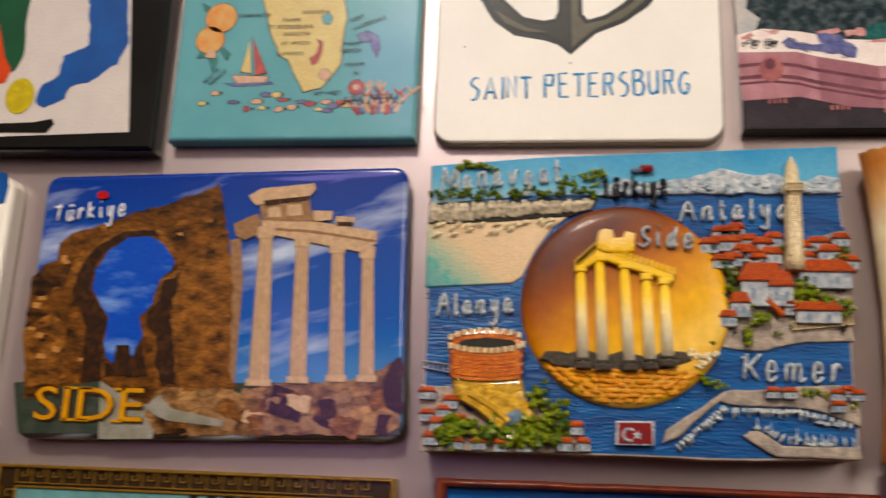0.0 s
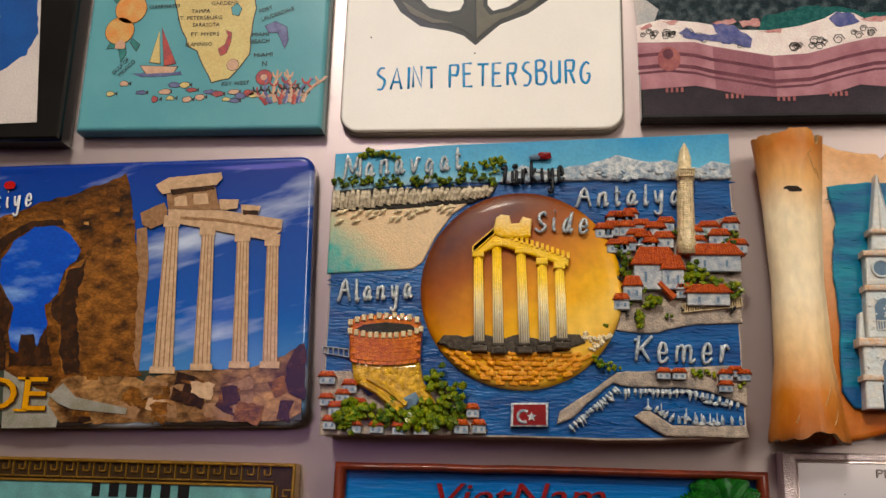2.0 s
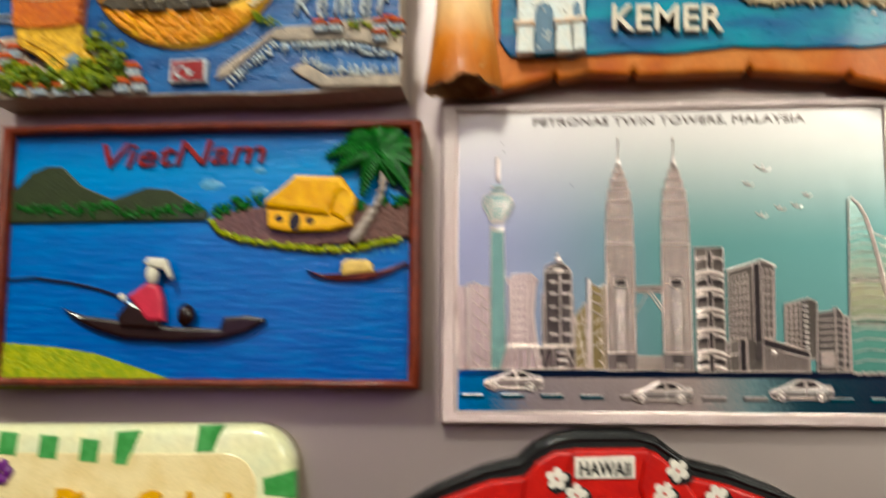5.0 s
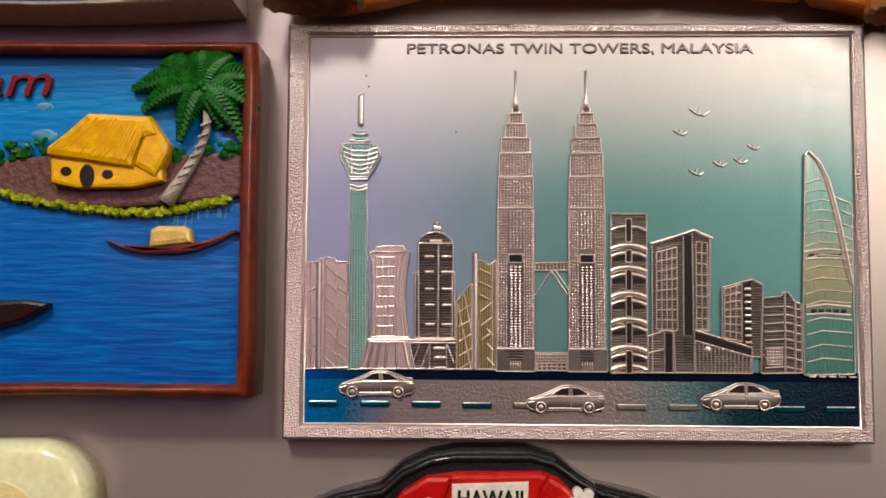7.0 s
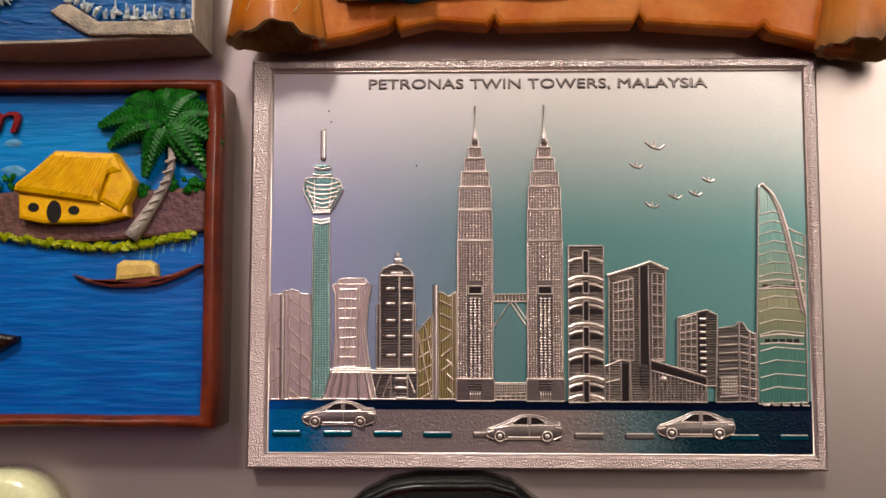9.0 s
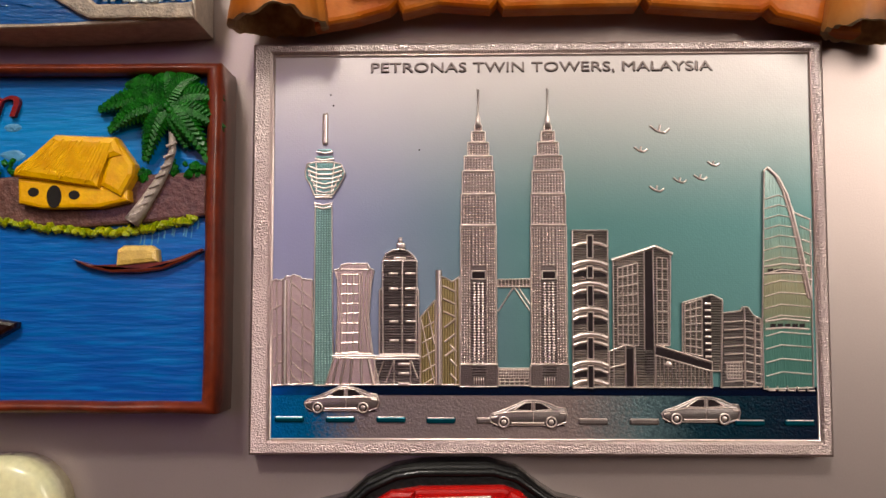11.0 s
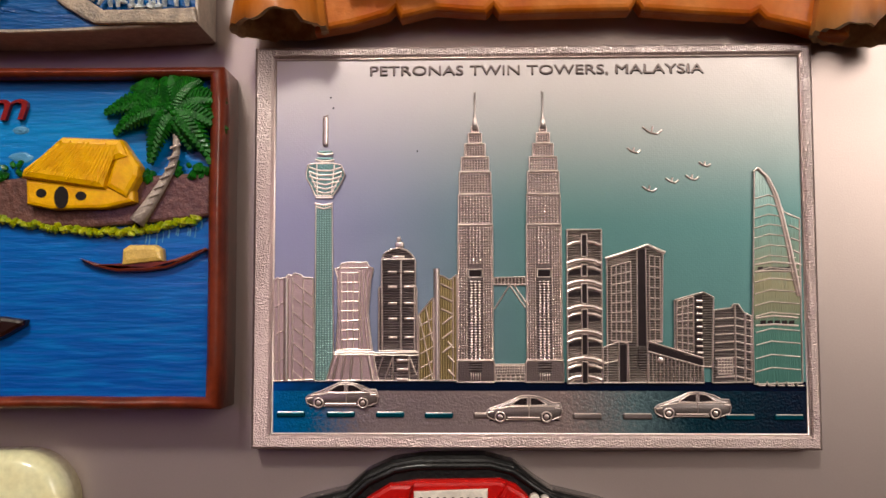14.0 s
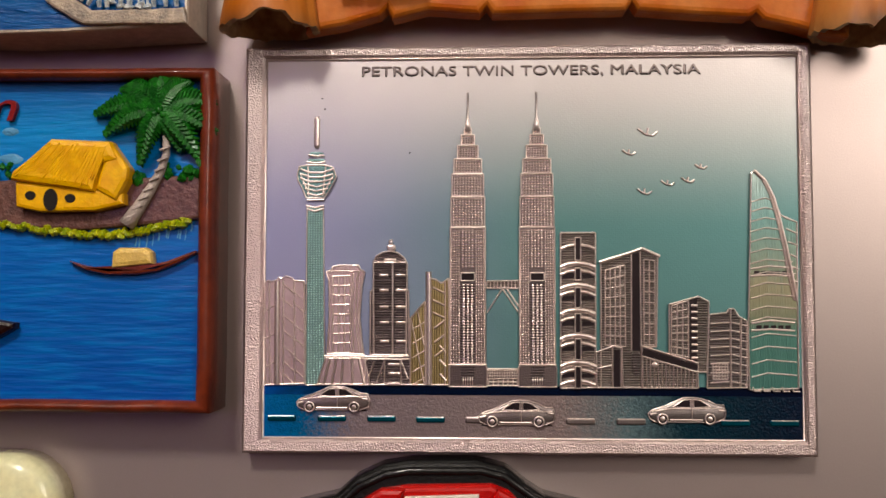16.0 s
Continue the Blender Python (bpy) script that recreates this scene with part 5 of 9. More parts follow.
M_quay = mat("grey_sand_quay", (0.74, 0.70, 0.58), 0.4, other=(0.36, 0.38, 0.36), size=1.0, bump=0.7, grain=0.55, coat=0.4)
M_quay2 = mat("ochre_quay", (0.66, 0.54, 0.36), 0.45, other=(0.46, 0.40, 0.30), size=1.0, bump=1.0, grain=0.5)
M_roofs = mat("terracotta_roof_paint", (0.62, 0.16, 0.04), 0.4, other=(0.48, 0.09, 0.025), size=0.8, bump=0.85, coat=0.6)
M_bush = mat("olive_bush_paint", (0.035, 0.055, 0.015), 0.5, other=(0.08, 0.10, 0.02), size=0.7, bump=0.85, coat=0.2)
M_land = mat("dark_blue_green_land", (0.03, 0.11, 0.16), 0.5, other=(0.07, 0.10, 0.05), size=1.8, bump=1.0, grain=0.6)
M_boat = mat("grey_white_boat_paint", (0.72, 0.72, 0.66), 0.35, other=(0.26, 0.31, 0.37), size=0.9, bump=0.4, coat=0.5)
M_kem = mat("cream_raised_letters", (0.74, 0.66, 0.56), 0.45, bump=0.25, grain=0.6)

top = [(8.2, 114.9), (10.6, 114.9), (13.5, 113.5), (17.8, 112.7), (20.5, 112.7), (21.4, 111.4), (22.6, 112.9), (33.0, 112.8), (40.6, 113.0), (42.5, 112.8), (43.4, 111.7), (44.6, 113.0), (51.9, 113.6), (59.4, 113.9), (66.5, 114.7), (67.8, 113.7), (69.3, 114.9), (75.5, 116.7), (80.2, 118.0), (85.8, 118.3), (88.0, 117.3)]
bot = [(83.1, 56.8), (79.3, 57.2), (75.9, 58.3), (71.6, 59.3), (70.7, 60.3), (69.6, 59.7), (62.1, 60.2), (54.7, 60.8), (53.9, 62.1), (53.0, 60.8), (44.6, 60.7), (34.8, 60.5), (34.0, 61.7), (33.0, 60.6), (25.9, 61.2), (21.0, 60.0), (20.2, 61.5), (19.2, 60.5), (14.3, 59.1), (8.9, 58.2)]
part("sheet", slab(top + bot, 3.5, 7.0, 0.9, rings=3), M_parch, scr, "orange parchment sheet with torn notches")
part("sheet_back", slab(inset(top + bot, 2.0), 0.3, 4.0), M_parch, scr)
part("sea_panel", slab(rough_edge([(10.7, 105.6), (17.8, 106.5), (26.2, 106.5), (34.6, 107.5), (47.6, 107.4), (58.7, 107.8), (67.9, 107.4), (79.4, 108.5), (80.4, 104.5), (80.3, 91.3), (80.6, 77.7), (79.6, 64.9), (72.3, 64.6), (61.9, 64.7), (51.4, 65.1), (40.9, 64.1), (32.1, 64.7), (23.2, 63.9), (12.5, 64.5), (10.5, 67.4), (11.0, 79.1), (10.4, 91.2), (11.7, 98.8)], 1.6, 0.22, 5), 6.5, 7.8, 0.3), M_sea, scr, "streaky blue sea panel")


def roll(name, ends, dc, radii, seed, side, notches, cracks, burn=None):
    """A rolled edge: a waisted tube of wound parchment with torn, hollow ends. Notches are (end, angle, width, depth)."""
    bm = bmesh.new()
    (xa, za), (xb, zb) = ends
    N, S = 60, 72
    loops = []

    def at(t, a, k=1.0):
        r = np.interp(t, [0, 0.08, 0.25, 0.5, 0.75, 0.92, 1], radii) * k
        wound = ((a - 0.3) if side < 0 else (math.pi - 0.3 - a)) % (2 * math.pi)
        r *= 1 + 0.06 * wound / (2 * math.pi) + 0.04 * math.sin(a * 2 + seed) + 0.035 * noise.noise(Vector((math.cos(a) * 1.5, math.sin(a) * 1.5, t * 5 + seed))) + 0.014 * noise.noise(Vector((math.cos(a) * 4, math.sin(a) * 4, t * 18 + seed)))
        return V(xa + (xb - xa) * t + r * math.cos(a), za + (zb - za) * t, dc + r * 0.92 * math.sin(a))

    def tear(e, a):
        v = 0.010 * noise.noise(Vector((math.cos(a) * 1.3, math.sin(a) * 1.3, seed * 7.0 + e * 3.0))) + 0.008 * noise.noise(Vector((math.cos(a) * 6, math.sin(a) * 6, seed * 3.0 + e)))
        for end, mid, width, depth in notches:
            if end == e:
                v += depth * max(0, 1 - abs((a - mid + math.pi) % (2 * math.pi) - math.pi) / width)
        return v

    def along(t, a):
        return t + tear(0, a) * max(0, 1 - t / 0.14) - tear(1, a) * max(0, 1 - (1 - t) / 0.14)

    for k in range(N + 1):
        ring = []
        for j in range(S):
            a = 2 * math.pi * j / S
            ring.append(bm.verts.new(at(along(k / N, a), a)))
        loops.append(ring)
    for a, b in zip(loops, loops[1:]):
        for j in range(S):
            bm.faces.new((a[j], a[(j + 1) % S], b[(j + 1) % S], b[j]))
    ob = part(name, bm, M_roll, scr, "scorched cream and orange parchment roll", True)
    for t0, sg in ((0.0, 1), (1.0, -1)):
        for part_name, material, rows in (("torn_rim", M_rim, ((0, 1.0), (0, 0.86), (0.07, 0.84), (0.085, 0.74), (0.07, 0.56), (0.075, 0.46))), ("hollow_end", M_hollow, ((0.074, 0.47), (0.12, 0.44), (0.12, 0.02)))):
            hol = bmesh.new()
            rings = []
            for dt, k in rows:
                rings.append([hol.verts.new(at((along(t0, 2 * math.pi * j / S) if dt == 0 else t0 + sg * dt), 2 * math.pi * j / S, k)) for j in range(S)])
            for a, b in zip(rings, rings[1:]):
                for j in range(S):
                    hol.faces.new((a[j], a[(j + 1) % S], b[(j + 1) % S], b[j]))
            part(part_name, hol, material, ob, "dark hollow of the roll" if material is M_hollow else "thick scorched rim", True)
    for t, a, length, slope, width in cracks:
        cr = bmesh.new()
        row = []
        for k in range(9):
            u = k / 8
            w = width * (1 - u) * (0.7 + 0.5 * noise.noise(Vector((k * 0.9, t * 50, a))))
            tt, aa = t + length * u, a + slope * u + 0.03 * noise.noise(Vector((k * 0.7, a * 9, t)))
            row.append((cr.verts.new(at(along(tt, aa), aa - w, 1.004)), cr.verts.new(at(along(tt, aa), aa, 1.02)), cr.verts.new(at(along(tt, aa), aa + w, 1.004))))
        for p, q in zip(row, row[1:]):
            cr.faces.new((p[0], p[1], q[1], q[0]))
            cr.faces.new((p[1], p[2], q[2], q[1]))
        part("crack", cr, M_rim, ob)
    if burn:
        t, a, rt, ra = burn
        bu_ = bmesh.new()
        mid = bu_.verts.new(at(t, a, 1.03))
        edge = []
        for j in range(28):
            g = 2 * math.pi * j / 28
            k = 1 + 0.4 * noise.noise(Vector((math.cos(g) * 1.6, math.sin(g) * 1.6, 4.2)))
            edge.append(bu_.verts.new(at(t + rt * k * math.sin(g) - 0.003 * math.cos(g), a + ra * k * math.cos(g), 1.012)))
        for j in range(28):
            bu_.faces.new((mid, edge[j], edge[(j + 1) % 28]))
        part("burn_mark", bu_, M_hollow, ob, "black burn spot", True)
    return ob


lroll = roll("left_roll", [(3.8, 115.2), (4.1, 58.3)], 7.6, [6.0, 5.6, 4.8, 4.3, 4.7, 5.8, 6.5], 1, -1,
             [(0, 0.75, 0.22, 0.055), (0, 2.2, 0.5, 0.012), (1, 1.5, 0.5, 0.028), (1, 1.05, 0.2, 0.015)],
             [(0.06, 0.95, 0.05, 0.35, 0.03), (0.085, 1.1, 0.06, -0.3, 0.025), (0.9, 1.2, -0.10, -0.5, 0.03), (0.97, 1.05, -0.07, -0.35, 0.035), (0.12, 0.8, 0.04, -0.2, 0.03), (0.95, 2.1, -0.03, -0.1, 0.04)], (0.2, 1.66, 0.0105, 0.31))
rroll = roll("right_roll", [(88.6, 115.6), (84.3, 56.8)], 7.6, [6.3, 5.9, 5.0, 4.6, 4.9, 5.9, 6.4], 2, 1,
             [(0, 1.25, 0.45, 0.05), (0, 0.35, 0.3, -0.05), (1, 1.15, 0.5, 0.04), (1, 0.8, 0.15, 0.03)],
             [(0.10, 1.1, 0.06, -0.3, 0.03), (0.25, 1.3, -0.015, -0.35, 0.02), (0.38, 1.35, -0.015, -0.4, 0.02), (0.48, 1.3, -0.015, -0.3, 0.02), (0.86, 1.2, -0.06, -0.35, 0.03), (0.13, 2.1, 0.05, 0.02, 0.03)])

# church
ch = part("church_tower", slab([(13.8, 69.5), (25.4, 69.6), (25.5, 75.4), (13.8, 75.3)], 7.6, 10.2, 0.4), M_stone, scr, "grey-white church tower with a tall spire")
bm = bmesh.new()
def stage(quad, d1, material, name):
    return part(name, slab(quad, 7.6, d1, 0.35), material, ch)
for q in ([(13.5, 64.0), (16.6, 64.1), (16.6, 69.2), (13.7, 69.2)], [(20.3, 64.1), (23.2, 64.1), (23.0, 69.3), (20.4, 69.3)], [(23.3, 64.2), (25.5, 64.4), (25.4, 69.6), (23.4, 69.3)]):
    stage(q, 10.4, M_stone, "pier")
for q in ([(13.2, 68.9), (16.8, 68.9), (16.8, 69.9), (13.2, 69.9)], [(20.0, 69.0), (25.7, 69.5), (25.7, 70.5), (20.0, 69.9)], [(13.0, 75.0), (25.7, 75.1), (25.7, 76.6), (13.0, 76.5)], [(14.8, 85.0), (23.3, 85.1), (23.4, 86.2), (14.8, 86.1)], [(15.1, 91.5), (22.5, 91.5), (22.5, 92.6), (15.1, 92.5)], [(16.5, 95.7), (21.9, 95.7), (21.9, 96.6), (16.5, 96.6)]):
    stage(q, 10.9, M_peach, "cornice")
stage([(14.8, 76.5), (23.2, 76.6), (23.1, 85.1), (15.1, 85.1)], 10.3, M_stone, "upper_stage")
stage([(13.5, 76.5), (14.8, 76.5), (14.8, 81.6), (14.0, 81.2)], 9.3, M_stone, "buttress")
stage([(23.2, 76.6), (25.2, 76.6), (24.3, 81.2), (23.3, 82.1)], 9.3, M_stone, "buttress")
stage([(15.5, 86.2), (22.6, 86.3), (22.4, 91.6), (15.6, 91.6)], 10.2, M_stone, "clock_stage")
stage([(16.9, 92.7), (21.6, 92.7), (21.4, 95.9), (17.1, 95.9)], 10.0, M_stone, "lantern_stage")
stage([(17.3, 96.7), (20.9, 96.7), (19.3, 107.3), (18.9, 107.3)], 9.9, M_stone, "spire")
part("spire_ridge", tube([(19.1, 96.6), (19.1, 106.9)], [0.5, 0.1], 9.8), M_stone, ch)
part("clock_face", slab(oval(18.1, 89.2, 1.45, n=18), 10.0, 10.4, 0.1), M_niche, ch, "round blue-grey clock face")
part("clock_ring", frame_ring(oval(18.1, 89.2, 1.75, n=18), oval(18.1, 89.2, 1.35, n=18), 10.1, 10.6, 0.1), M_stone, ch)
part("arch_niche", slab([(16.8, 64.0), (20.0, 64.1), (20.0, 71.3), (19.5, 72.6), (18.4, 73.2), (17.3, 72.6), (16.8, 71.2)], 9.9, 10.25), M_niche, ch, "arch with blue-grey shade painted in")
part("window_niche", slab([(16.4, 77.9), (19.8, 78.0), (19.8, 82.3), (19.1, 83.4), (18.1, 83.8), (17.1, 83.4), (16.4, 82.3)], 10.0, 10.35), M_niche, ch)
part("side_niche", slab([(23.4, 70.4), (24.8, 70.6), (24.6, 72.6), (24.0, 73.2), (23.4, 72.4)], 9.9, 10.3), M_niche, ch)
part("balustrade", lattice(bmesh.new(), [(16.6, 77.9), (19.8, 78.0), (19.8, 79.6), (16.6, 79.6)], 8, 2, 0.25, 10.3, 0.3), M_stone, ch)
rnd = random.Random(8)
bm = bmesh.new()
for _ in range(70):
    u, v = rnd.random(), rnd.random()
    x, z = lerp4([(14.0, 64.6), (25.3, 64.7), (23.3, 84.2), (15.1, 84.2)], u, v)
    blob(x, z, 0.28, 10.25, 0.25, bm, x, 0.4, 1)
part("rough_plaster", bm, M_stone, ch)

# harbour
isle = part("islet", slab(rough_edge([(29.9, 103.8), (31.3, 105.7), (35.4, 105.4), (41.9, 103.8), (47.3, 100.9), (48.8, 99.3), (45.7, 96.4), (41.7, 97.0), (36.2, 98.5), (31.9, 100.8)], 1.5, 0.15, 2), 7.6, 8.6, 0.3), M_quay2, scr, "wooded islet with a sandy shore")
part("wood", foliage([(32.2, 104.6), (33.5, 104.1), (34.9, 104.3), (36.3, 103.9), (37.7, 103.4), (39.0, 103.0), (40.4, 102.4), (41.7, 101.9), (43.1, 101.3), (44.4, 100.8), (45.8, 100.0), (47.1, 99.6), (36.3, 102.2), (38.5, 101.5), (40.8, 100.7), (43.1, 100.0), (34.4, 102.7), (33.1, 105.1), (37.2, 104.6), (40.0, 103.7), (42.7, 102.6)], 1.1, 8.8, 1.0, 3), M_bush, isle, "dark olive trees")
quay = part("quay", slab(rough_edge([(27.3, 79.2), (28.0, 82.5), (43.9, 96.8), (49.0, 97.6), (55.2, 95.3), (61.5, 94.6), (68.4, 90.2), (74.4, 86.5), (80.4, 84.7), (80.0, 81.6), (75.1, 85.2), (68.2, 87.2), (62.2, 90.9), (55.8, 89.0), (50.4, 87.8), (47.8, 89.4), (43.2, 88.3), (39.6, 85.9), (35.0, 82.3), (30.0, 78.9)], 1.3, 0.2, 6), 7.6, 9.2, 0.5), M_quay, scr, "pale stone quay with moored boats")
land = part("land", slab(rough_edge([(49.0, 99.0), (54.5, 100.0), (60.0, 100.6), (71.0, 103.1), (79.8, 106.6), (80.2, 100.4), (80.1, 86.4), (73.6, 87.9), (65.9, 93.4), (55.2, 95.2), (49.9, 97.1)], 1.5, 0.2, 7), 7.6, 8.8, 0.4), M_land, scr, "dark wooded shore with red roofs")
part("wood", foliage([(59.0, 100.0), (61.3, 100.0), (63.6, 100.4), (65.8, 100.0), (68.1, 100.4), (59.9, 98.6), (62.6, 98.4), (65.3, 98.6), (68.0, 98.7), (70.3, 99.0), (72.7, 101.4), (74.5, 101.9), (76.9, 103.3), (78.7, 103.7), (75.3, 100.9), (77.5, 100.0), (72.1, 99.5), (78.7, 97.6), (76.7, 94.8), (74.7, 92.0), (77.2, 89.3)], 1.2, 8.8, 0.8, 13), M_bush, land, "dark olive trees")
for q in ([(50.3, 97.8), (54.2, 98.1), (54.3, 99.2), (50.3, 99.1)], [(52.5, 96.0), (54.6, 96.0), (56.1, 99.4), (54.3, 99.6)], [(54.6, 95.7), (56.7, 95.9), (57.5, 99.6), (55.9, 99.6)], [(56.6, 95.3), (62.4, 95.3), (62.5, 97.0), (57.1, 97.2)], [(66.1, 94.4), (71.2, 89.8), (70.5, 88.9), (65.5, 93.2)], [(65.7, 93.6), (68.5, 95.7), (73.4, 96.0), (73.7, 94.8), (69.3, 94.2)],
          [(69.2, 93.2), (75.0, 94.4), (75.1, 93.2), (70.0, 91.8)], [(68.3, 101.3), (72.4, 102.1), (72.7, 102.8), (68.9, 102.3)], [(72.5, 88.9), (76.3, 86.8), (76.9, 87.7), (73.6, 89.8)], [(77.1, 86.8), (78.6, 86.2), (78.7, 87.3), (77.5, 87.7)]):
    rf = part("house", slab(q, 8.4, 9.7, 0.35), M_roofs, land, "terracotta roof")
    part("roof_tiles", lattice(bmesh.new(), q, 9, 2, 0.2, 9.65, 0.2), M_roofs, rf)
brk = part("breakwater", slab(rough_edge([(44.6, 79.3), (45.3, 81.9), (46.8, 81.1), (57.9, 75.6), (69.3, 75.9), (80.2, 76.3), (79.7, 70.7), (74.3, 72.6), (55.1, 72.5), (49.9, 75.6), (45.4, 78.4)], 1.4, 0.15, 4), 7.6, 9.0, 0.4), M_quay2, scr, "ochre stone breakwater")
part("parapet", tube([(45.2, 81.3), (49.9, 78.2), (57.7, 75.2), (69.1, 75.3), (79.7, 75.7)], 0.55, 9.0), M_stone, brk)
bm = bmesh.new()
for a, b in zip([(45.4, 78.6), (49.9, 75.6), (55.1, 72.7), (65.6, 72.6), (75.1, 72.4)], [(49.9, 75.6), (55.1, 72.7), (65.6, 72.6), (75.1, 72.4), (79.5, 70.7)]):
    for k in range(16):
        t = (k + rnd.random()) / 16
        blob(a[0] + (b[0] - a[0]) * t, a[1] + (b[1] - a[1]) * t + rnd.uniform(-0.6, 0.4), rnd.uniform(0.3, 0.55), 8.3, 0.5, bm, k * 3.3, 0.5, 1)
part("rock_armour", bm, M_quay2, brk, "rough ochre rocks")
bm = bmesh.new()
for a, b in zip([(27.8, 79.5), (35.0, 82.4), (30.1, 104.3), (32.6, 100.9), (41.7, 97.0), (30.5, 83.2)], [(35.0, 82.4), (40.5, 86.4), (31.9, 100.8), (41.7, 97.0), (45.7, 96.4), (43.9, 96.7)]):
    for k in range(22):
        t = (k + rnd.random()) / 22
        blob(a[0] + (b[0] - a[0]) * t, a[1] + (b[1] - a[1]) * t + rnd.uniform(-0.5, 0.3), rnd.uniform(0.3, 0.5), 8.6, 0.5, bm, k * 2.7, 0.5, 1)
tagged(part("shore_rubble", bm, M_quay, quay, "small grey shore rocks"), kind="stuff")


def boats(anchor_list, length, parent, seed, mast=0.0, d=8.0, material=None):
    r = random.Random(seed)
    for x, z in anchor_list:
        a = r.uniform(-0.4, 0.5)
        L = length * r.uniform(0.7, 1.2)
        c, s = math.cos(a), math.sin(a)
        bm = tube([(x - L * c, z - L * s, d), (x - L * .3 * c, z - L * .3 * s, d + 0.5), (x + L * .4 * c, z + L * .4 * s, d + 0.5), (x + L * c, z + L * s, d + 0.2)], [0.1, 0.38, 0.42, 0.12], d)
        if mast:
            tube([(x, z, d + 0.5), (x, z + mast, d + 0.6)], [0.2, 0.1], d, bm, 5)
        part("moored_boat", bm, material or M_boat, parent)


boats([(48.2, 88.7), (49.5, 88.3), (50.9, 88.5), (52.2, 88.1), (54.0, 88.3), (55.4, 88.8), (50.5, 89.7), (52.7, 89.4), (46.9, 90.6), (45.1, 89.9), (41.4, 86.9), (42.7, 86.2), (40.0, 85.5)], 1.2, quay, 1, 0)
boats([(63.3, 86.9), (64.6, 86.3), (66.0, 87.0), (67.2, 86.0), (62.5, 88.3), (64.7, 87.9), (67.9, 82.4), (69.6, 81.5), (71.8, 82.0), (74.0, 81.1), (75.7, 80.7), (70.6, 83.3), (73.2, 82.9), (77.0, 80.2), (74.9, 82.4), (78.0, 82.0), (72.2, 80.2), (78.2, 79.3)], 1.5, quay, 2, 0.0)
boats([(50.1, 80.1), (51.1, 79.2), (52.0, 78.6), (53.6, 78.3), (54.8, 77.2), (48.8, 81.0)], 1.0, brk, 3, 1.6)
boats([(59.4, 76.4), (62.3, 76.4), (63.6, 76.4), (66.0, 76.4), (69.3, 76.6), (72.8, 77.1), (74.6, 77.1), (76.8, 77.4)], 0.7, brk, 4, 3.2)
boats([(32.3, 82.2), (33.6, 83.1), (35.0, 84.3), (36.4, 85.6), (37.7, 86.8), (39.1, 88.2), (40.5, 89.3), (41.9, 90.5), (43.3, 91.7), (44.2, 92.8), (50.6, 93.8), (52.4, 93.3), (54.2, 93.6), (55.9, 92.9), (57.7, 92.4), (59.5, 92.7), (46.9, 92.4), (48.7, 91.5)], 0.9, quay, 5, 0, 9.2, M_quay)
rnd = random.Random(44)
bm = bmesh.new()
for a, b in zip([(27.9, 79.9), (32.3, 83.1), (43.4, 95.7), (47.0, 95.7), (55.1, 94.3), (61.4, 93.4), (68.2, 88.8), (50.5, 91.0)], [(35.0, 83.1), (41.4, 88.2), (47.0, 95.7), (55.1, 94.6), (61.3, 92.9), (68.2, 88.3), (79.3, 82.9), (59.5, 92.0)]):
    for k in range(26):
        t = (k + rnd.random()) / 26
        x, z = a[0] + (b[0] - a[0]) * t + rnd.uniform(-1, 1), a[1] + (b[1] - a[1]) * t + rnd.uniform(-1.3, 1.3)
        g = rnd.uniform(0.5, 1.4)
        strip(bm, (x, z), (x + 0.9 * math.cos(g), z + 0.9 * math.sin(g)), rnd.uniform(0.3, 0.55), 8.9, 0.9)
tagged(part("quay_clutter", bm, M_boat, quay, "small grey-white craft and sheds"), kind="stuff")
part("wood", foliage([lerp4([(58.9, 96.7), (79.3, 87.5), (80.6, 105.2), (50.8, 99.3)], rnd.random(), rnd.random()) for _ in range(46)], 0.85, 8.7, 0.8, 23), M_bush, land, "scattered dark olive trees")


def ripples(quad, count, d, material, parent, seed, size=2.2):
    """Low brushed wave crests over a painted sea."""
    r = random.Random(seed)
    bm = bmesh.new()
    for k in range(count):
        x, z = lerp4(quad, r.random(), r.random())
        L, s = size * r.uniform(0.5, 1.4), r.uniform(-0.12, 0.12)
        tube([(x - L, z - L * s, d - 0.1), (x - L * 0.4, z + 0.12, d), (x + L * 0.3, z - 0.08, d), (x + L, z + L * s, d - 0.1)], [0.05, 0.2, 0.22, 0.05], d, bm, 6)
    tagged(part("sea_relief", bm, material, parent, "", True), kind="stuff")


ripples([(12.1, 64.7), (78.8, 65.3), (80.1, 106.9), (11.7, 105.6)], 330, 7.70, M_sea, scr, 3, 1.4)
kq = [(30.2, 68.1), (49.2, 68.4)]
text("lettering", "KEMER", kq[0][0], kq[0][1], kq[1][0] - kq[0][0], 4.7, 7.7, 1.6, M_kem, scr, bold=0.012, turn=-1.5, label="cream raised capital lettering")
part("sail", slab([(53.3, 101.3), (55.1, 101.5), (56.6, 103.4)], 7.7, 8.3), M_niche, scr)
for x, z in [(52.9, 101.9), (38.0, 93.8), (60.8, 88.8), (74.9, 70.5), (60.0, 96.4)]:
    part("paint_dab", blob(x, z, 0.6, 7.8, 0.2, None, x, 0.5, 1, 0.35), M_kem, scr)

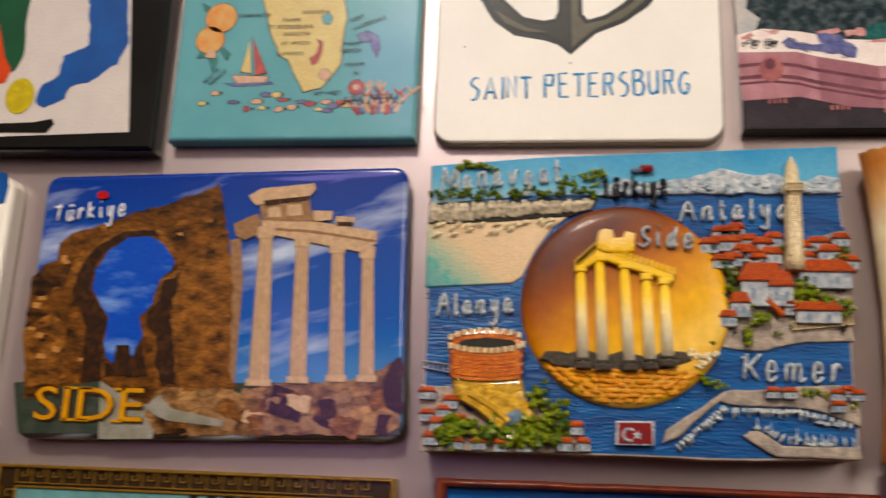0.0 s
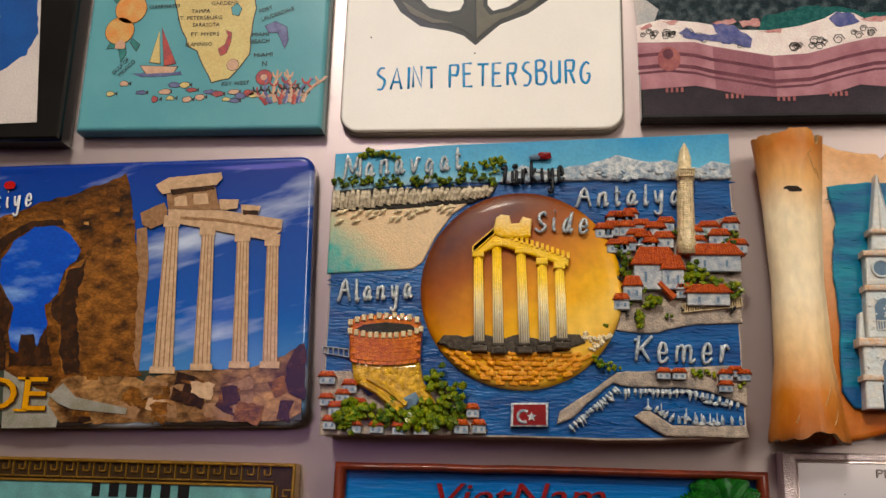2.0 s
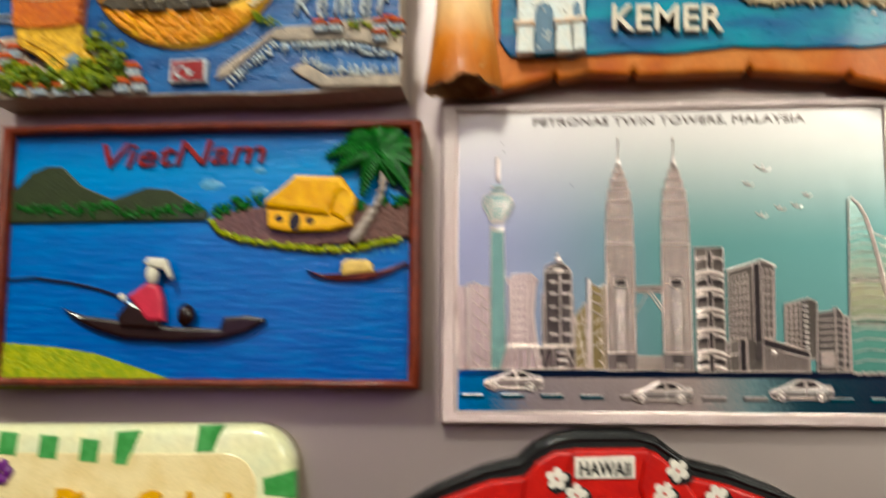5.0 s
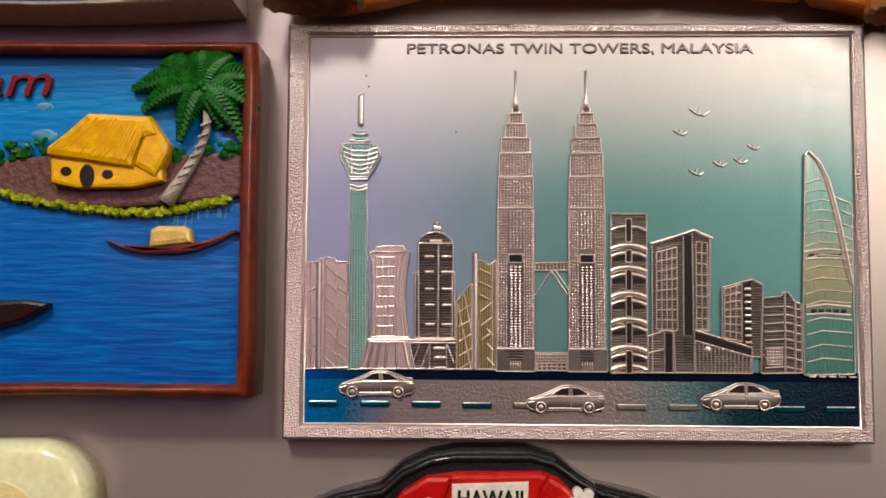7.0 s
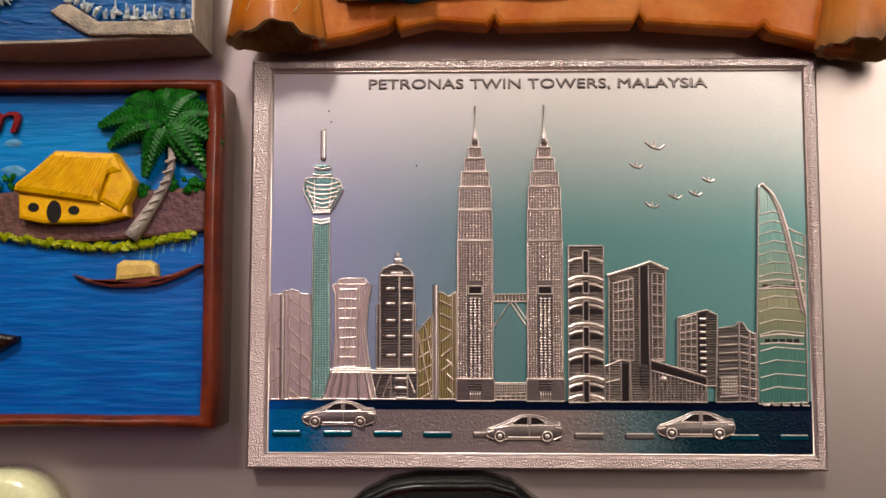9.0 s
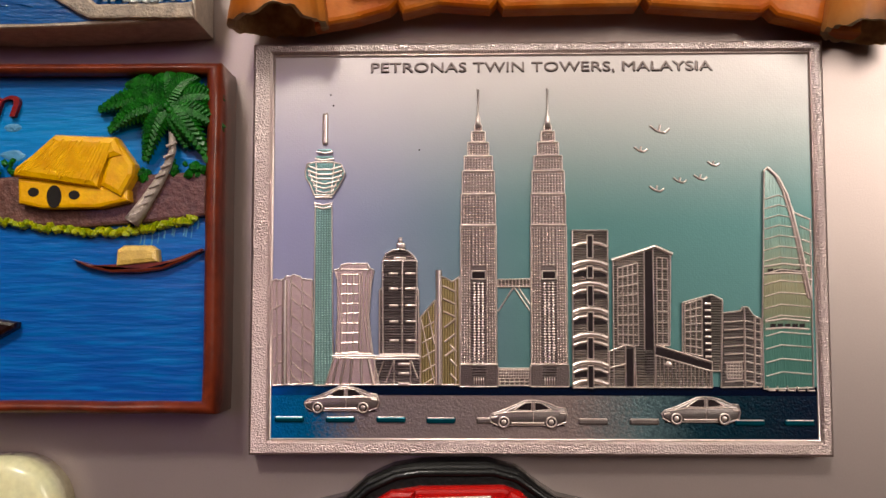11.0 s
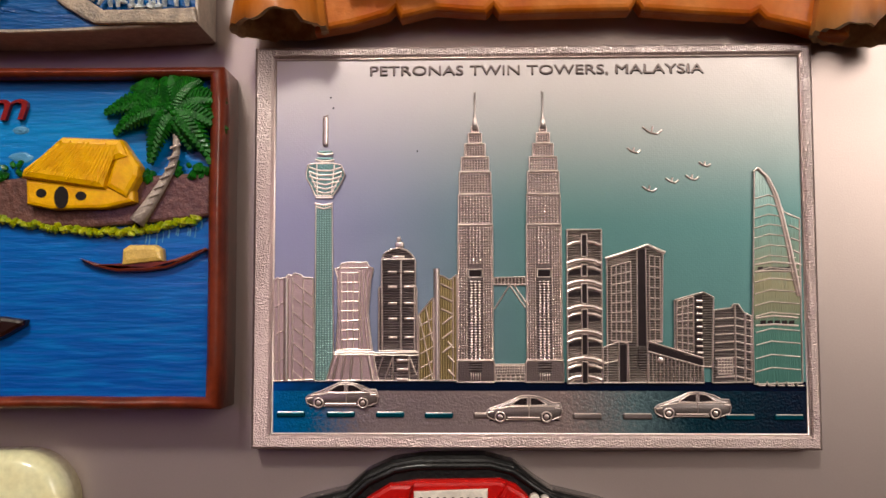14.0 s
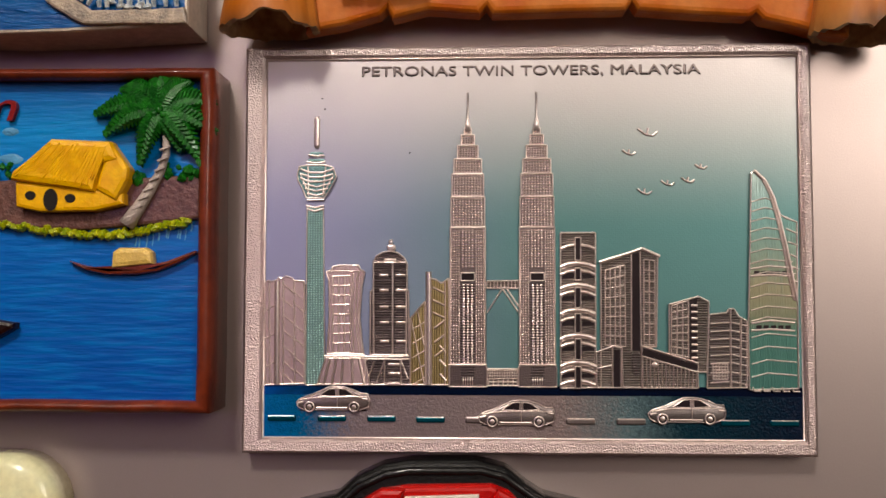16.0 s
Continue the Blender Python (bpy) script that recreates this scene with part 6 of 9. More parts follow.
# ---- resin relief magnet of the coast ----
M_rsea = mat("deep_blue_relief_water", (0.004, 0.085, 0.26), 0.3, other=(0.010, 0.15, 0.38), size=2.2, stretch=(0.22, 1, 1), vary=0.9, bump=0.6, grain=0.5, coat=0.35)
M_rsky = mat("sprayed_sky_paint", (0.07, 0.36, 0.58), 0.4, other=(0.20, 0.48, 0.62), size=10, bump=0.15, grain=0.6,
             grad=[(0, (0.45, 0.56, 0.60)), (0.45, (0.16, 0.44, 0.60)), (1, (0.05, 0.32, 0.56))], span=(46, 57))
M_rsand = mat("sand_and_turquoise_paint", (0.68, 0.52, 0.36), 0.45, other=(0.62, 0.48, 0.34), size=2, vary=0.3, bump=0.4, tilt=-40, coat=0.3,
              grad=[(0, (0.03, 0.30, 0.34)), (0.25, (0.10, 0.42, 0.38)), (0.42, (0.50, 0.54, 0.38)), (0.55, (0.76, 0.58, 0.38)), (1, (0.80, 0.62, 0.42))], span=(-4, 20))
M_rfoam = mat("cream_foam_paint", (0.88, 0.76, 0.54), 0.45, bump=0.68)
M_fall = mat("grey_waterfall_paint", (0.40, 0.34, 0.25), 0.4, other=(0.80, 0.70, 0.54), size=0.8, bump=0.85)
# cliff rock, also the dark colour for shade between houses
M_rock = mat("dark_rock_and_gap_shade", (0.05, 0.045, 0.035), 0.6, bump=0.68)
M_mount = mat("snowy_mountain_paint", (0.30, 0.37, 0.44), 0.45, other=(0.66, 0.66, 0.64), size=1.2, bump=0.8, grain=0.6, coat=0.3)
M_disc = mat("sunset_disc_paint", (0.7, 0.4, 0.08), 0.45, other=(0.55, 0.20, 0.02), size=6, vary=0.2, bump=0.12, grain=1.6, coat=0.1, tilt=32,
             grad=[(0, (0.74, 0.40, 0.03)), (0.2, (0.93, 0.66, 0.20)), (0.38, (0.86, 0.52, 0.07)), (0.55, (0.68, 0.32, 0.03)), (0.72, (0.36, 0.12, 0.03)), (0.86, (0.15, 0.05, 0.035)), (1, (0.13, 0.045, 0.035))], span=(3, 42))
# darker copy of the temple gold, colouring in the shade between flutes
M_goldcore = mat("flute_gap_shade_gold", (0.34, 0.17, 0.02), 0.4, other=(0.20, 0.09, 0.015), size=1.2, bump=0.5, coat=0.3)
M_gold = mat("golden_temple_paint", (0.74, 0.46, 0.06), 0.3, other=(0.95, 0.74, 0.30), size=1.4, vary=0.3, bump=0.4, grain=0.5, coat=0.5,
             grad=[(0, (0.97, 0.92, 0.82)), (0.3, (0.97, 0.90, 0.66)), (0.5, (0.96, 0.72, 0.14)), (0.8, (0.90, 0.56, 0.03)), (1, (0.92, 0.74, 0.48))], span=(14, 42))
M_plinth = mat("dark_grey_plinth_paint", (0.05, 0.04, 0.03), 0.4, other=(0.13, 0.10, 0.07), size=0.8, bump=0.68)
M_brickor = mat("orange_stone_paint", (0.74, 0.32, 0.015), 0.4, other=(0.70, 0.34, 0.03), size=1.5, bump=1.0, grain=0.7, coat=0.6)
M_brickred = mat("brick_red_tower_paint", (0.72, 0.27, 0.07), 0.4, other=(0.52, 0.14, 0.035), size=1.2, bump=0.68, coat=0.6)
M_towy = mat("yellow_tower_paint", (0.82, 0.54, 0.11), 0.4, other=(0.46, 0.28, 0.05), size=1.2, bump=1.0, grain=0.6, coat=0.6)
M_rgreen = mat("green_leaf_paint", (0.03, 0.10, 0.02), 0.42, other=(0.24, 0.27, 0.02), size=1.0, bump=0.85, coat=0.2)
M_rlime = mat("yellow_green_leaf_paint", (0.36, 0.36, 0.02), 0.42, other=(0.10, 0.20, 0.02), size=0.9, bump=0.85, coat=0.2)
M_house = mat("grey_house_paint", (0.56, 0.56, 0.55), 0.4, other=(0.30, 0.34, 0.40), size=1.4, bump=0.5, coat=0.5)
M_stonew = mat("pale_minaret_paint", (0.84, 0.70, 0.46), 0.35, other=(0.62, 0.50, 0.32), size=0.8, bump=0.6, coat=0.5)
M_rlet = mat("white_brushed_letters", (0.70, 0.70, 0.67), 0.3, other=(0.30, 0.36, 0.42), size=0.8, bump=0.3, coat=0.6)
M_blet = mat("black_brushed_letters", (0.02, 0.022, 0.028), 0.4, bump=0.3)
M_flag = mat("dark_red_flag_paint", (0.30, 0.02, 0.025), 0.4, bump=0.2)
M_shore = mat("grey_sand_shore_paint", (0.52, 0.43, 0.35), 0.4, other=(0.30, 0.26, 0.23), size=1.6, bump=0.68, coat=0.3)

B = 9.5
part("sea", slab(inset(rough_edge([(-83.7, 112.3), (-59.5, 114.0), (-37.7, 114.9), (-7.3, 115.5), (-7.0, 96.1), (-6.7, 58.6), (-28.2, 57.7), (-52.0, 57.8), (-83.2, 57.8), (-83.2, 80.7)], 4, 0.05), 0.45), B - 0.3, B + 0.12), M_rsea, rel, "deep blue painted sea")
ripples([(-81.3, 59.1), (-7.4, 60.6), (-7.5, 107.5), (-82.9, 100.8)], 420, B + 0.06, M_rsea, rel, 6, 1.3)
part("sky", slab([(-83.3, 112.3), (-61.9, 113.9), (-36.0, 114.8), (-7.3, 115.7), (-7.3, 108.4), (-27.7, 107.5), (-50.5, 106.1), (-61.7, 106.2), (-83.1, 104.5)], B, B + 0.35, 0.15), M_rsky, rel, "sprayed pale blue sky")
part("mountain_range", slab(rough_edge([(-50.9, 106.0), (-49.7, 108.0), (-46.3, 109.6), (-42.8, 108.5), (-39.4, 108.8), (-34.4, 109.7), (-31.8, 110.5), (-28.5, 111.4), (-26.0, 110.7), (-22.6, 109.9), (-19.3, 110.6), (-16.0, 109.3), (-13.6, 108.6), (-10.7, 110.0), (-7.4, 109.2), (-7.3, 106.4), (-27.7, 106.4)], 1.3, 0.2, 3), B, B + 0.9, 0.5), M_mount, rel, "grey snowy mountains")
rnd = random.Random(21)
bm = bmesh.new()
for k in range(46):
    x, z = lerp4([(-50.1, 106.3), (-7.6, 106.7), (-7.5, 108.7), (-48.8, 108.3)], rnd.random(), rnd.random())
    blob(x, z, rnd.uniform(0.5, 1.1), B + 0.8, 0.5, bm, k, 0.6, 1, rnd.uniform(0.4, 0.8))
part("crag", bm, M_mount, rel)
part("beach", slab([(-83.6, 100.8), (-70.2, 101.1), (-56.3, 102.3), (-59.8, 99.7), (-62.9, 95.2), (-65.3, 90.2), (-67.1, 88.9), (-83.6, 87.9)], B, B + 0.5, 0.3), M_rsand, rel, "sandy beach fading into turquoise water")
part("cliff", slab([(-83.5, 104.6), (-51.3, 105.6), (-51.8, 104.2), (-56.0, 101.9), (-70.2, 100.7), (-83.5, 100.2)], B, B + 0.7, 0.3), M_rock, rel)
bm = bmesh.new()
cq = [(-83.2, 100.3), (-53.0, 103.1), (-51.5, 105.4), (-83.3, 104.7)]
for k in range(40):
    u = (k + 0.5) / 40
    a, b = lerp4(cq, u, rnd.uniform(-0.05, 0.15)), lerp4(cq, u + rnd.uniform(-0.015, 0.01), rnd.uniform(0.8, 1))
    tube([a, ((a[0] + b[0]) / 2 + 0.15, (a[1] + b[1]) / 2, B + 1.1), b], [0.45, 0.55, 0.35], B + 0.7, bm, 6)
part("waterfall", bm, M_fall, rel, "grey strands of a waterfall")
for k in range(26):
    x, z = lerp4([(-83.1, 97.6), (-61.5, 98.4), (-58.1, 101.5), (-83.3, 100.2)], rnd.random(), rnd.random() ** 0.6)
    a = rnd.uniform(0.2, 0.9)
    part("foam", tube([(x - 0.9 * math.cos(a), z - 0.9 * math.sin(a)), (x, z + 0.1, B + 0.9), (x + 0.9 * math.cos(a), z + 0.9 * math.sin(a))], [0.15, 0.42, 0.15], B + 0.6, sides=6), M_rfoam, rel)
fol = []
for k in range(26):
    fol.append(lerp4([(-83.6, 105.3), (-51.3, 106.0), (-51.4, 107.8), (-83.7, 107.3)], (k + rnd.random()) / 26, rnd.random()))
part("green_bushes", foliage(fol, 0.9, B + 0.4, 0.9, 5), M_rgreen, rel, "dark green bushes over the waterfall")
part("yellow_bushes", foliage([(-77.7, 111.5), (-76.4, 112.1), (-75.1, 112.4), (-73.7, 112.1), (-72.4, 111.6), (-71.0, 111.2), (-57.8, 108.3), (-56.6, 109.2), (-55.3, 108.7), (-54.0, 109.8), (-52.7, 110.1), (-51.4, 110.3), (-51.8, 108.5), (-50.5, 110.5)], 0.95, B + 0.5, 0.9, 6), M_rlime, rel, "yellow-green bushes")

# golden disc
dcx, dcz = -46.6, 85.1
R0, bm = 18.9, bmesh.new()
rings = []
for r, h in ((1.0, 0.0), (0.985, 1.0), (0.94, 1.45), (0.85, 1.75), (0.7, 2.0), (0.5, 2.15), (0.25, 2.22)):
    rings.append([bm.verts.new(V(dcx + R0 * r * math.cos(2 * math.pi * k / 64), dcz + R0 * r * math.sin(2 * math.pi * k / 64), B + h)) for k in range(64)])
for a, b in zip(rings, rings[1:]):
    for k in range(64):
        bm.faces.new((a[k], a[(k + 1) % 64], b[(k + 1) % 64], b[k]))
bm.faces.new(rings[-1])
disc = part("disc", bm, M_disc, rel, "domed disc painted like a sunset", True)
D = B + 2.0
for (xb, zb), (xt, zt) in zip([(-54.0, 73.7), (-50.5, 73.4), (-45.8, 73.5), (-42.2, 73.8), (-39.0, 74.4)], [(-54.5, 90.9), (-51.1, 92.9), (-46.6, 91.6), (-42.7, 89.5), (-39.5, 88.7)]):
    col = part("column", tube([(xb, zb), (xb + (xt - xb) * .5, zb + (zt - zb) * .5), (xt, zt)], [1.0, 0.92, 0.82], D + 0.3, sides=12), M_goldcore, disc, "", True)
    for s in (-0.78, -0.4, 0, 0.4, 0.78):
        part("flute", tube([(xb + s, zb), (xt + s * 0.85, zt)], 0.2, D + 1.22 - abs(s) ** 2 * 0.7, sides=6), M_gold, col, "", True)
    part("capital", slab(rect(xt - 1.1, zt - 0.4, xt + 1.1, zt + 0.9), D, D + 1.6, 0.3), M_gold, col)
    part("foot", slab(rect(xb - 1.45, zb - 0.9, xb + 1.45, zb + 0.4), D - 0.3, D + 1.6, 0.3), M_plinth, col, "dark grey column foot")
    part("foot_ring", slab(rect(xb - 1.2, zb + 0.4, xb + 1.2, zb + 1.1), D - 0.3, D + 1.5, 0.3), M_plinth, col)
ent = part("entablature", slab([(-55.5, 91.2), (-51.6, 94.8), (-50.2, 95.1), (-37.7, 90.3), (-37.9, 88.7), (-50.6, 92.8), (-55.0, 90.6)], D, D + 1.5, 0.4), M_gold, disc, "golden beam over the columns")
bm = bmesh.new()
for a, b in zip([(-55.3, 91.6), (-51.1, 95.0)], [(-51.6, 95.0), (-37.9, 90.4)]):
    n = 14
    for k in range(n + 1):
        t = k / n
        x, z = a[0] + (b[0] - a[0]) * t, a[1] + (b[1] - a[1]) * t
        part("dentil", slab(rect(x - 0.28, z - 0.2, x + 0.28, z + 1.0), D + 0.6, D + 1.7), M_gold, ent)
part("ruined_gable", slab(rough_edge([(-51.6, 94.5), (-51.4, 98.0), (-50.4, 98.8), (-48.8, 98.5), (-48.4, 97.1), (-46.9, 97.1), (-46.4, 98.1), (-44.7, 97.8), (-44.6, 94.5), (-46.9, 93.8)], 1.2, 0.2, 2), D, D + 1.9, 0.5), M_gold, ent)
part("hedge_line", slab(rough_edge([(-61.8, 74.6), (-60.6, 76.2), (-56.9, 75.8), (-54.1, 76.5), (-50.8, 75.5), (-46.8, 76.4), (-42.8, 75.4), (-38.8, 76.6), (-36.0, 76.3), (-34.8, 74.9), (-39.6, 73.1), (-50.8, 72.4), (-58.1, 73.0)], 1.2, 0.2, 4), D - 1.2, D + 0.2, 0.3), M_plinth, disc)
for j_ in range(7):
    for k in range(20):
        x, z = dcx - R0 + (k + 0.5 * (j_ % 2)) * 1.95 + rnd.uniform(-0.3, 0.3), dcz - R0 * 0.66 - j_ * 0.86 + rnd.uniform(-0.15, 0.15)
        far = math.hypot(x - dcx, z - dcz) / R0
        if far < 0.955:
            w, h = rnd.uniform(0.8, 1.1), rnd.uniform(0.36, 0.5)
            part("stone", slab(turned(rrect(x - w, z - h, x + w, z + h, 0.25, 2), x, z, rnd.uniform(-10, 10) + 40 * (x - dcx) / R0), B + 0.3, B + (1.62 if far > 0.9 else 2.0 if far > 0.8 else 2.3) + rnd.uniform(0, 0.3), 0.3), M_brickor, disc)
part("sand_spit", foliage([(-35.6, 75.3), (-34.0, 75.7), (-32.4, 76.1), (-31.2, 75.3), (-33.2, 74.5)], 1.1, D - 0.6, 0.5, 4), M_rfoam, disc, "cream sand spit")

# round red tower
tw = part("red_tower", slab([(-78.0, 70.9), (-78.5, 77.2), (-78.4, 78.7), (-76.1, 79.6), (-71.9, 80.0), (-67.2, 79.7), (-65.1, 78.6), (-64.8, 76.9), (-65.0, 70.9), (-71.4, 70.1)], B, B + 2.6, 1.1, rings=3), M_brickred, rel, "octagonal brick-red tower on a yellow base", False)
part("yellow_base", slab([(-77.8, 71.4), (-71.4, 70.5), (-65.0, 71.1), (-64.2, 67.5), (-61.7, 63.5), (-67.4, 62.6), (-69.4, 61.7), (-72.8, 64.9), (-77.1, 67.3)], B, B + 2.2, 0.9, rings=3), M_towy, tw)
part("inner_floor", slab([(-76.9, 76.9), (-75.6, 77.7), (-71.4, 78.2), (-66.8, 77.8), (-65.6, 77.0), (-66.8, 76.5), (-71.3, 76.1), (-75.9, 76.4)], B + 2.4, B + 2.75, 0.1), M_rock, tw, "dark tower opening")
cren = [(-78.0, 76.5), (-76.8, 76.2), (-75.5, 76.0), (-74.2, 75.8), (-73.0, 75.8), (-71.7, 75.7), (-70.5, 75.7), (-69.3, 75.8), (-68.0, 76.0), (-66.8, 76.2), (-65.6, 76.6), (-64.8, 77.0), (-78.0, 78.1), (-76.8, 78.6), (-75.5, 79.0), (-74.2, 79.2), (-72.7, 79.4), (-71.3, 79.4), (-69.8, 79.5), (-68.4, 79.3), (-67.0, 79.1), (-65.6, 78.7)]
for x, z in cren:
    part("merlon", slab(rect(x - 0.42, z - 0.55, x + 0.42, z + 0.55), B + 2.2, B + 3.05, 0.12, rings=1), M_stonew, tw)
bq = [(-77.5, 70.7), (-64.7, 70.9), (-64.7, 76.1), (-78.0, 75.9)]
for j in range(7):
    for k in range(9):
        u0 = (k + (0.5 if j % 2 else 0) + 0.04) / 9.5
        u1, v0, v1 = u0 + 0.095, (j + 0.08) / 7, (j + 0.88) / 7
        sagf = lambda u: -0.12 * (1 - (2 * u - 1) ** 2)
        part("brick", slab([lerp4(bq, u0, v0 + sagf(u0)), lerp4(bq, u1, v0 + sagf(u1)), lerp4(bq, u1, v1 + sagf(u1)), lerp4(bq, u0, v1 + sagf(u0))], B + 2.2, B + 2.72), M_brickred, tw)
bm = bmesh.new()
for k in range(60):
    x, z = lerp4([(-76.0, 67.1), (-62.8, 64.9), (-64.7, 69.7), (-77.3, 69.9)], rnd.random(), rnd.random())
    blob(x, z, 0.55, B + 1.9, 0.5, bm, k, 0.4, 1)
part("rubble", bm, M_towy, tw)
for pth in ([(-75.5, 67.1), (-72.5, 65.5), (-69.6, 63.1), (-68.3, 62.0)], [(-74.3, 68.0), (-70.5, 65.9), (-67.1, 63.2)]):
    part("buttress", tube(pth, [0.7, 0.6, 0.5, 0.4][:len(pth)], B + 2.2, sides=6), M_towy, tw)
part("spring", blob(-66.2, 64.2, 2.6, B + 1.5, 0.9, None, 3, 0.5, 2, 1.9), M_niche, tw, "pale blue spring water")
fol = [lerp4([(-79.9, 59.1), (-57.9, 59.1), (-57.2, 63.5), (-78.9, 63.1)], rnd.random(), rnd.random() * 0.95) for _ in range(46)] + [(-62.2, 67.4), (-60.5, 66.7), (-59.6, 65.1), (-58.4, 63.5), (-58.0, 65.9), (-61.4, 69.1)]
part("yellow_bushes", foliage(fol[::2], 1.6, B + 1.0, 1.6, 7), M_rlime, rel, "yellow-green bushes below the tower")
part("green_bushes", foliage(fol[1::2], 1.6, B + 0.8, 1.6, 8), M_rgreen, rel, "dark green bushes below the tower")


def cottage(x, z, w, h, d=None, blue=False):
    """A small house with a tiled roof."""
    d = d or B
    ob = part("cottage", slab(rect(x - w / 2, z - h * 0.55, x + w / 2, z + h * 0.2), d, d + 1.6, 0.2), M_niche if blue else M_house, rel, "white cottage with a red tiled roof")
    rp = [(x - w * 0.6, z + h * 0.1), (x + w * 0.6, z + h * 0.1), (x + w * 0.36, z + h * 0.6), (x - w * 0.36, z + h * 0.6)]
    rf = part("roof", slab(rp, d + 0.4, d + 2.1, 0.35), M_roofs, ob)
    part("tiles", lattice(bmesh.new(), inset(rp, 0.2), max(4, int(w / 0.5)), 0, 0.22, d + 2.05, 0.16), M_roofs, rf)
    for s in (-0.22, 0.22):
        part("window", slab(rect(x + s * w - 0.22, z - h * 0.35, x + s * w + 0.22, z - h * 0.08), d + 1.55, d + 1.66), M_niche, ob)


part("town_ground", slab(rough_edge([(-31.0, 98.7), (-27.8, 100.1), (-22.9, 98.4), (-17.3, 97.1), (-6.3, 99.5), (-6.1, 92.0), (-6.5, 83.6), (-17.8, 80.9), (-26.6, 80.4), (-29.0, 83.5), (-28.0, 89.4), (-28.8, 94.5)], 2, 0.2, 9), B, B + 0.5, 0.2), M_shore, rel, "grey-beige ground of the town")
part("town_ground", slab(rough_edge([(-83.5, 69.6), (-78.1, 69.3), (-74.5, 64.9), (-60.6, 66.7), (-57.2, 63.6), (-52.3, 58.9), (-52.7, 58.3), (-83.1, 57.6)], 2, 0.2, 10), B, B + 0.5, 0.2), M_shore, rel, "grey-beige ground of the town")
for x, z in [(-82.1, 67.9), (-82.0, 63.9), (-79.0, 64.7), (-76.0, 63.2), (-81.2, 59.8), (-76.6, 59.1), (-72.5, 59.1), (-68.4, 59.0), (-64.3, 59.1), (-57.1, 59.5), (-53.9, 59.6), (-55.1, 62.4), (-77.8, 66.4), (-80.1, 62.3)]:
    cottage(x, z, rnd.uniform(2.2, 3.0), rnd.uniform(1.9, 2.5))
for x, z in [(-28.8, 93.1), (-25.1, 95.0), (-19.8, 97.3), (-10.2, 94.8), (-7.1, 93.1), (-26.3, 99.1), (-15.0, 95.6), (-14.2, 93.9), (-28.7, 98.5), (-17.0, 84.7), (-28.2, 82.6), (-31.2, 96.1), (-27.5, 98.5), (-27.1, 96.5), (-24.3, 96.9), (-29.6, 96.5), (-21.8, 96.2), (-20.3, 94.3), (-22.7, 93.5), (-27.2, 93.5), (-23.9, 94.5), (-12.1, 96.5), (-8.1, 97.3)]:
    cottage(x, z, rnd.uniform(2.8, 3.8), rnd.uniform(2.2, 2.8))
cottage(-22.1, 88.7, 7.6, 7.0, B + 0.3)
cottage(-18.9, 87.9, 4.0, 5.6, B + 0.5)
cottage(-11.1, 90.8, 9.0, 4.6, B + 0.2)
cottage(-12.7, 83.8, 7.6, 3.4, B + 0.4)
cottage(-26.2, 85.0, 3.4, 4.0, B + 0.4)
part("steps", tube([(-21.4, 86.2), (-18.7, 83.3)], 0.7, B + 1.6), M_roofs, rel)
part("shore", slab(rough_edge([(-29.1, 77.5), (-28.2, 81.0), (-24.6, 80.6), (-17.8, 81.5), (-6.7, 84.2), (-6.7, 79.1), (-14.8, 78.7), (-23.5, 76.8)], 1.5, 0.15, 3), B, B + 0.6, 0.3), M_shore, rel, "grey sand shore")
part("promenade_fence", lattice(bmesh.new(), [(-17.3, 80.8), (-6.7, 82.0), (-6.8, 83.7), (-17.2, 82.3)], 26, 2, 0.3, B + 0.6, 0.7), M_stonew, rel, "pale promenade fence")
part("yellow_bushes", foliage([(-25.1, 80.8), (-25.0, 79.6), (-24.8, 78.4), (-23.5, 82.5), (-22.6, 83.3), (-21.9, 82.3), (-16.2, 87.5), (-15.3, 88.3), (-14.6, 87.3), (-13.4, 87.9), (-12.2, 87.1), (-11.1, 86.5), (-9.9, 85.9), (-8.8, 85.2), (-7.6, 85.5), (-13.9, 85.7), (-16.2, 86.2)], 1.1, B + 1.3, 1.0, 10), M_rlime, rel, "yellow-green trees")
part("green_bushes", foliage([(-9.1, 94.9), (-7.9, 94.4), (-7.5, 95.5), (-27.7, 91.7), (-27.1, 90.0), (-27.3, 87.9), (-15.3, 90.0), (-14.1, 89.2), (-10.0, 84.6), (-8.0, 84.2), (-12.3, 85.4)], 1.1, B + 1.1, 0.9, 12), M_rgreen, rel, "dark green trees")
# minaret
mn = part("minaret", tube([(-16.2, 91.6), (-16.1, 93.9), (-16.0, 103.3), (-15.9, 105.8), (-15.9, 106.1), (-15.9, 107.9), (-15.9, 108.2), (-15.9, 110.2), (-15.9, 111.9), (-15.8, 113.5)], [1.9, 1.75, 1.55, 1.5, 1.75, 1.75, 1.3, 1.25, 0.9, 0.1], B + 1.2, sides=14), M_stonew, rel, "tall pale fluted minaret", True)
bm = bmesh.new()
for a, b in zip([(-17.2, 94.4), (-16.6, 94.3), (-16.0, 94.3), (-15.3, 94.4)], [(-16.8, 105.5), (-16.3, 105.4), (-15.6, 105.4), (-15.1, 105.5)]):
    for k in range(26):
        t = k / 26
        x, z = a[0] + (b[0] - a[0]) * t, a[1] + (b[1] - a[1]) * t
        blob(x, z, 0.32, B + 2.65, 0.25, bm, k, 0.2, 1)
part("carved_flutes", bm, M_stonew, mn)
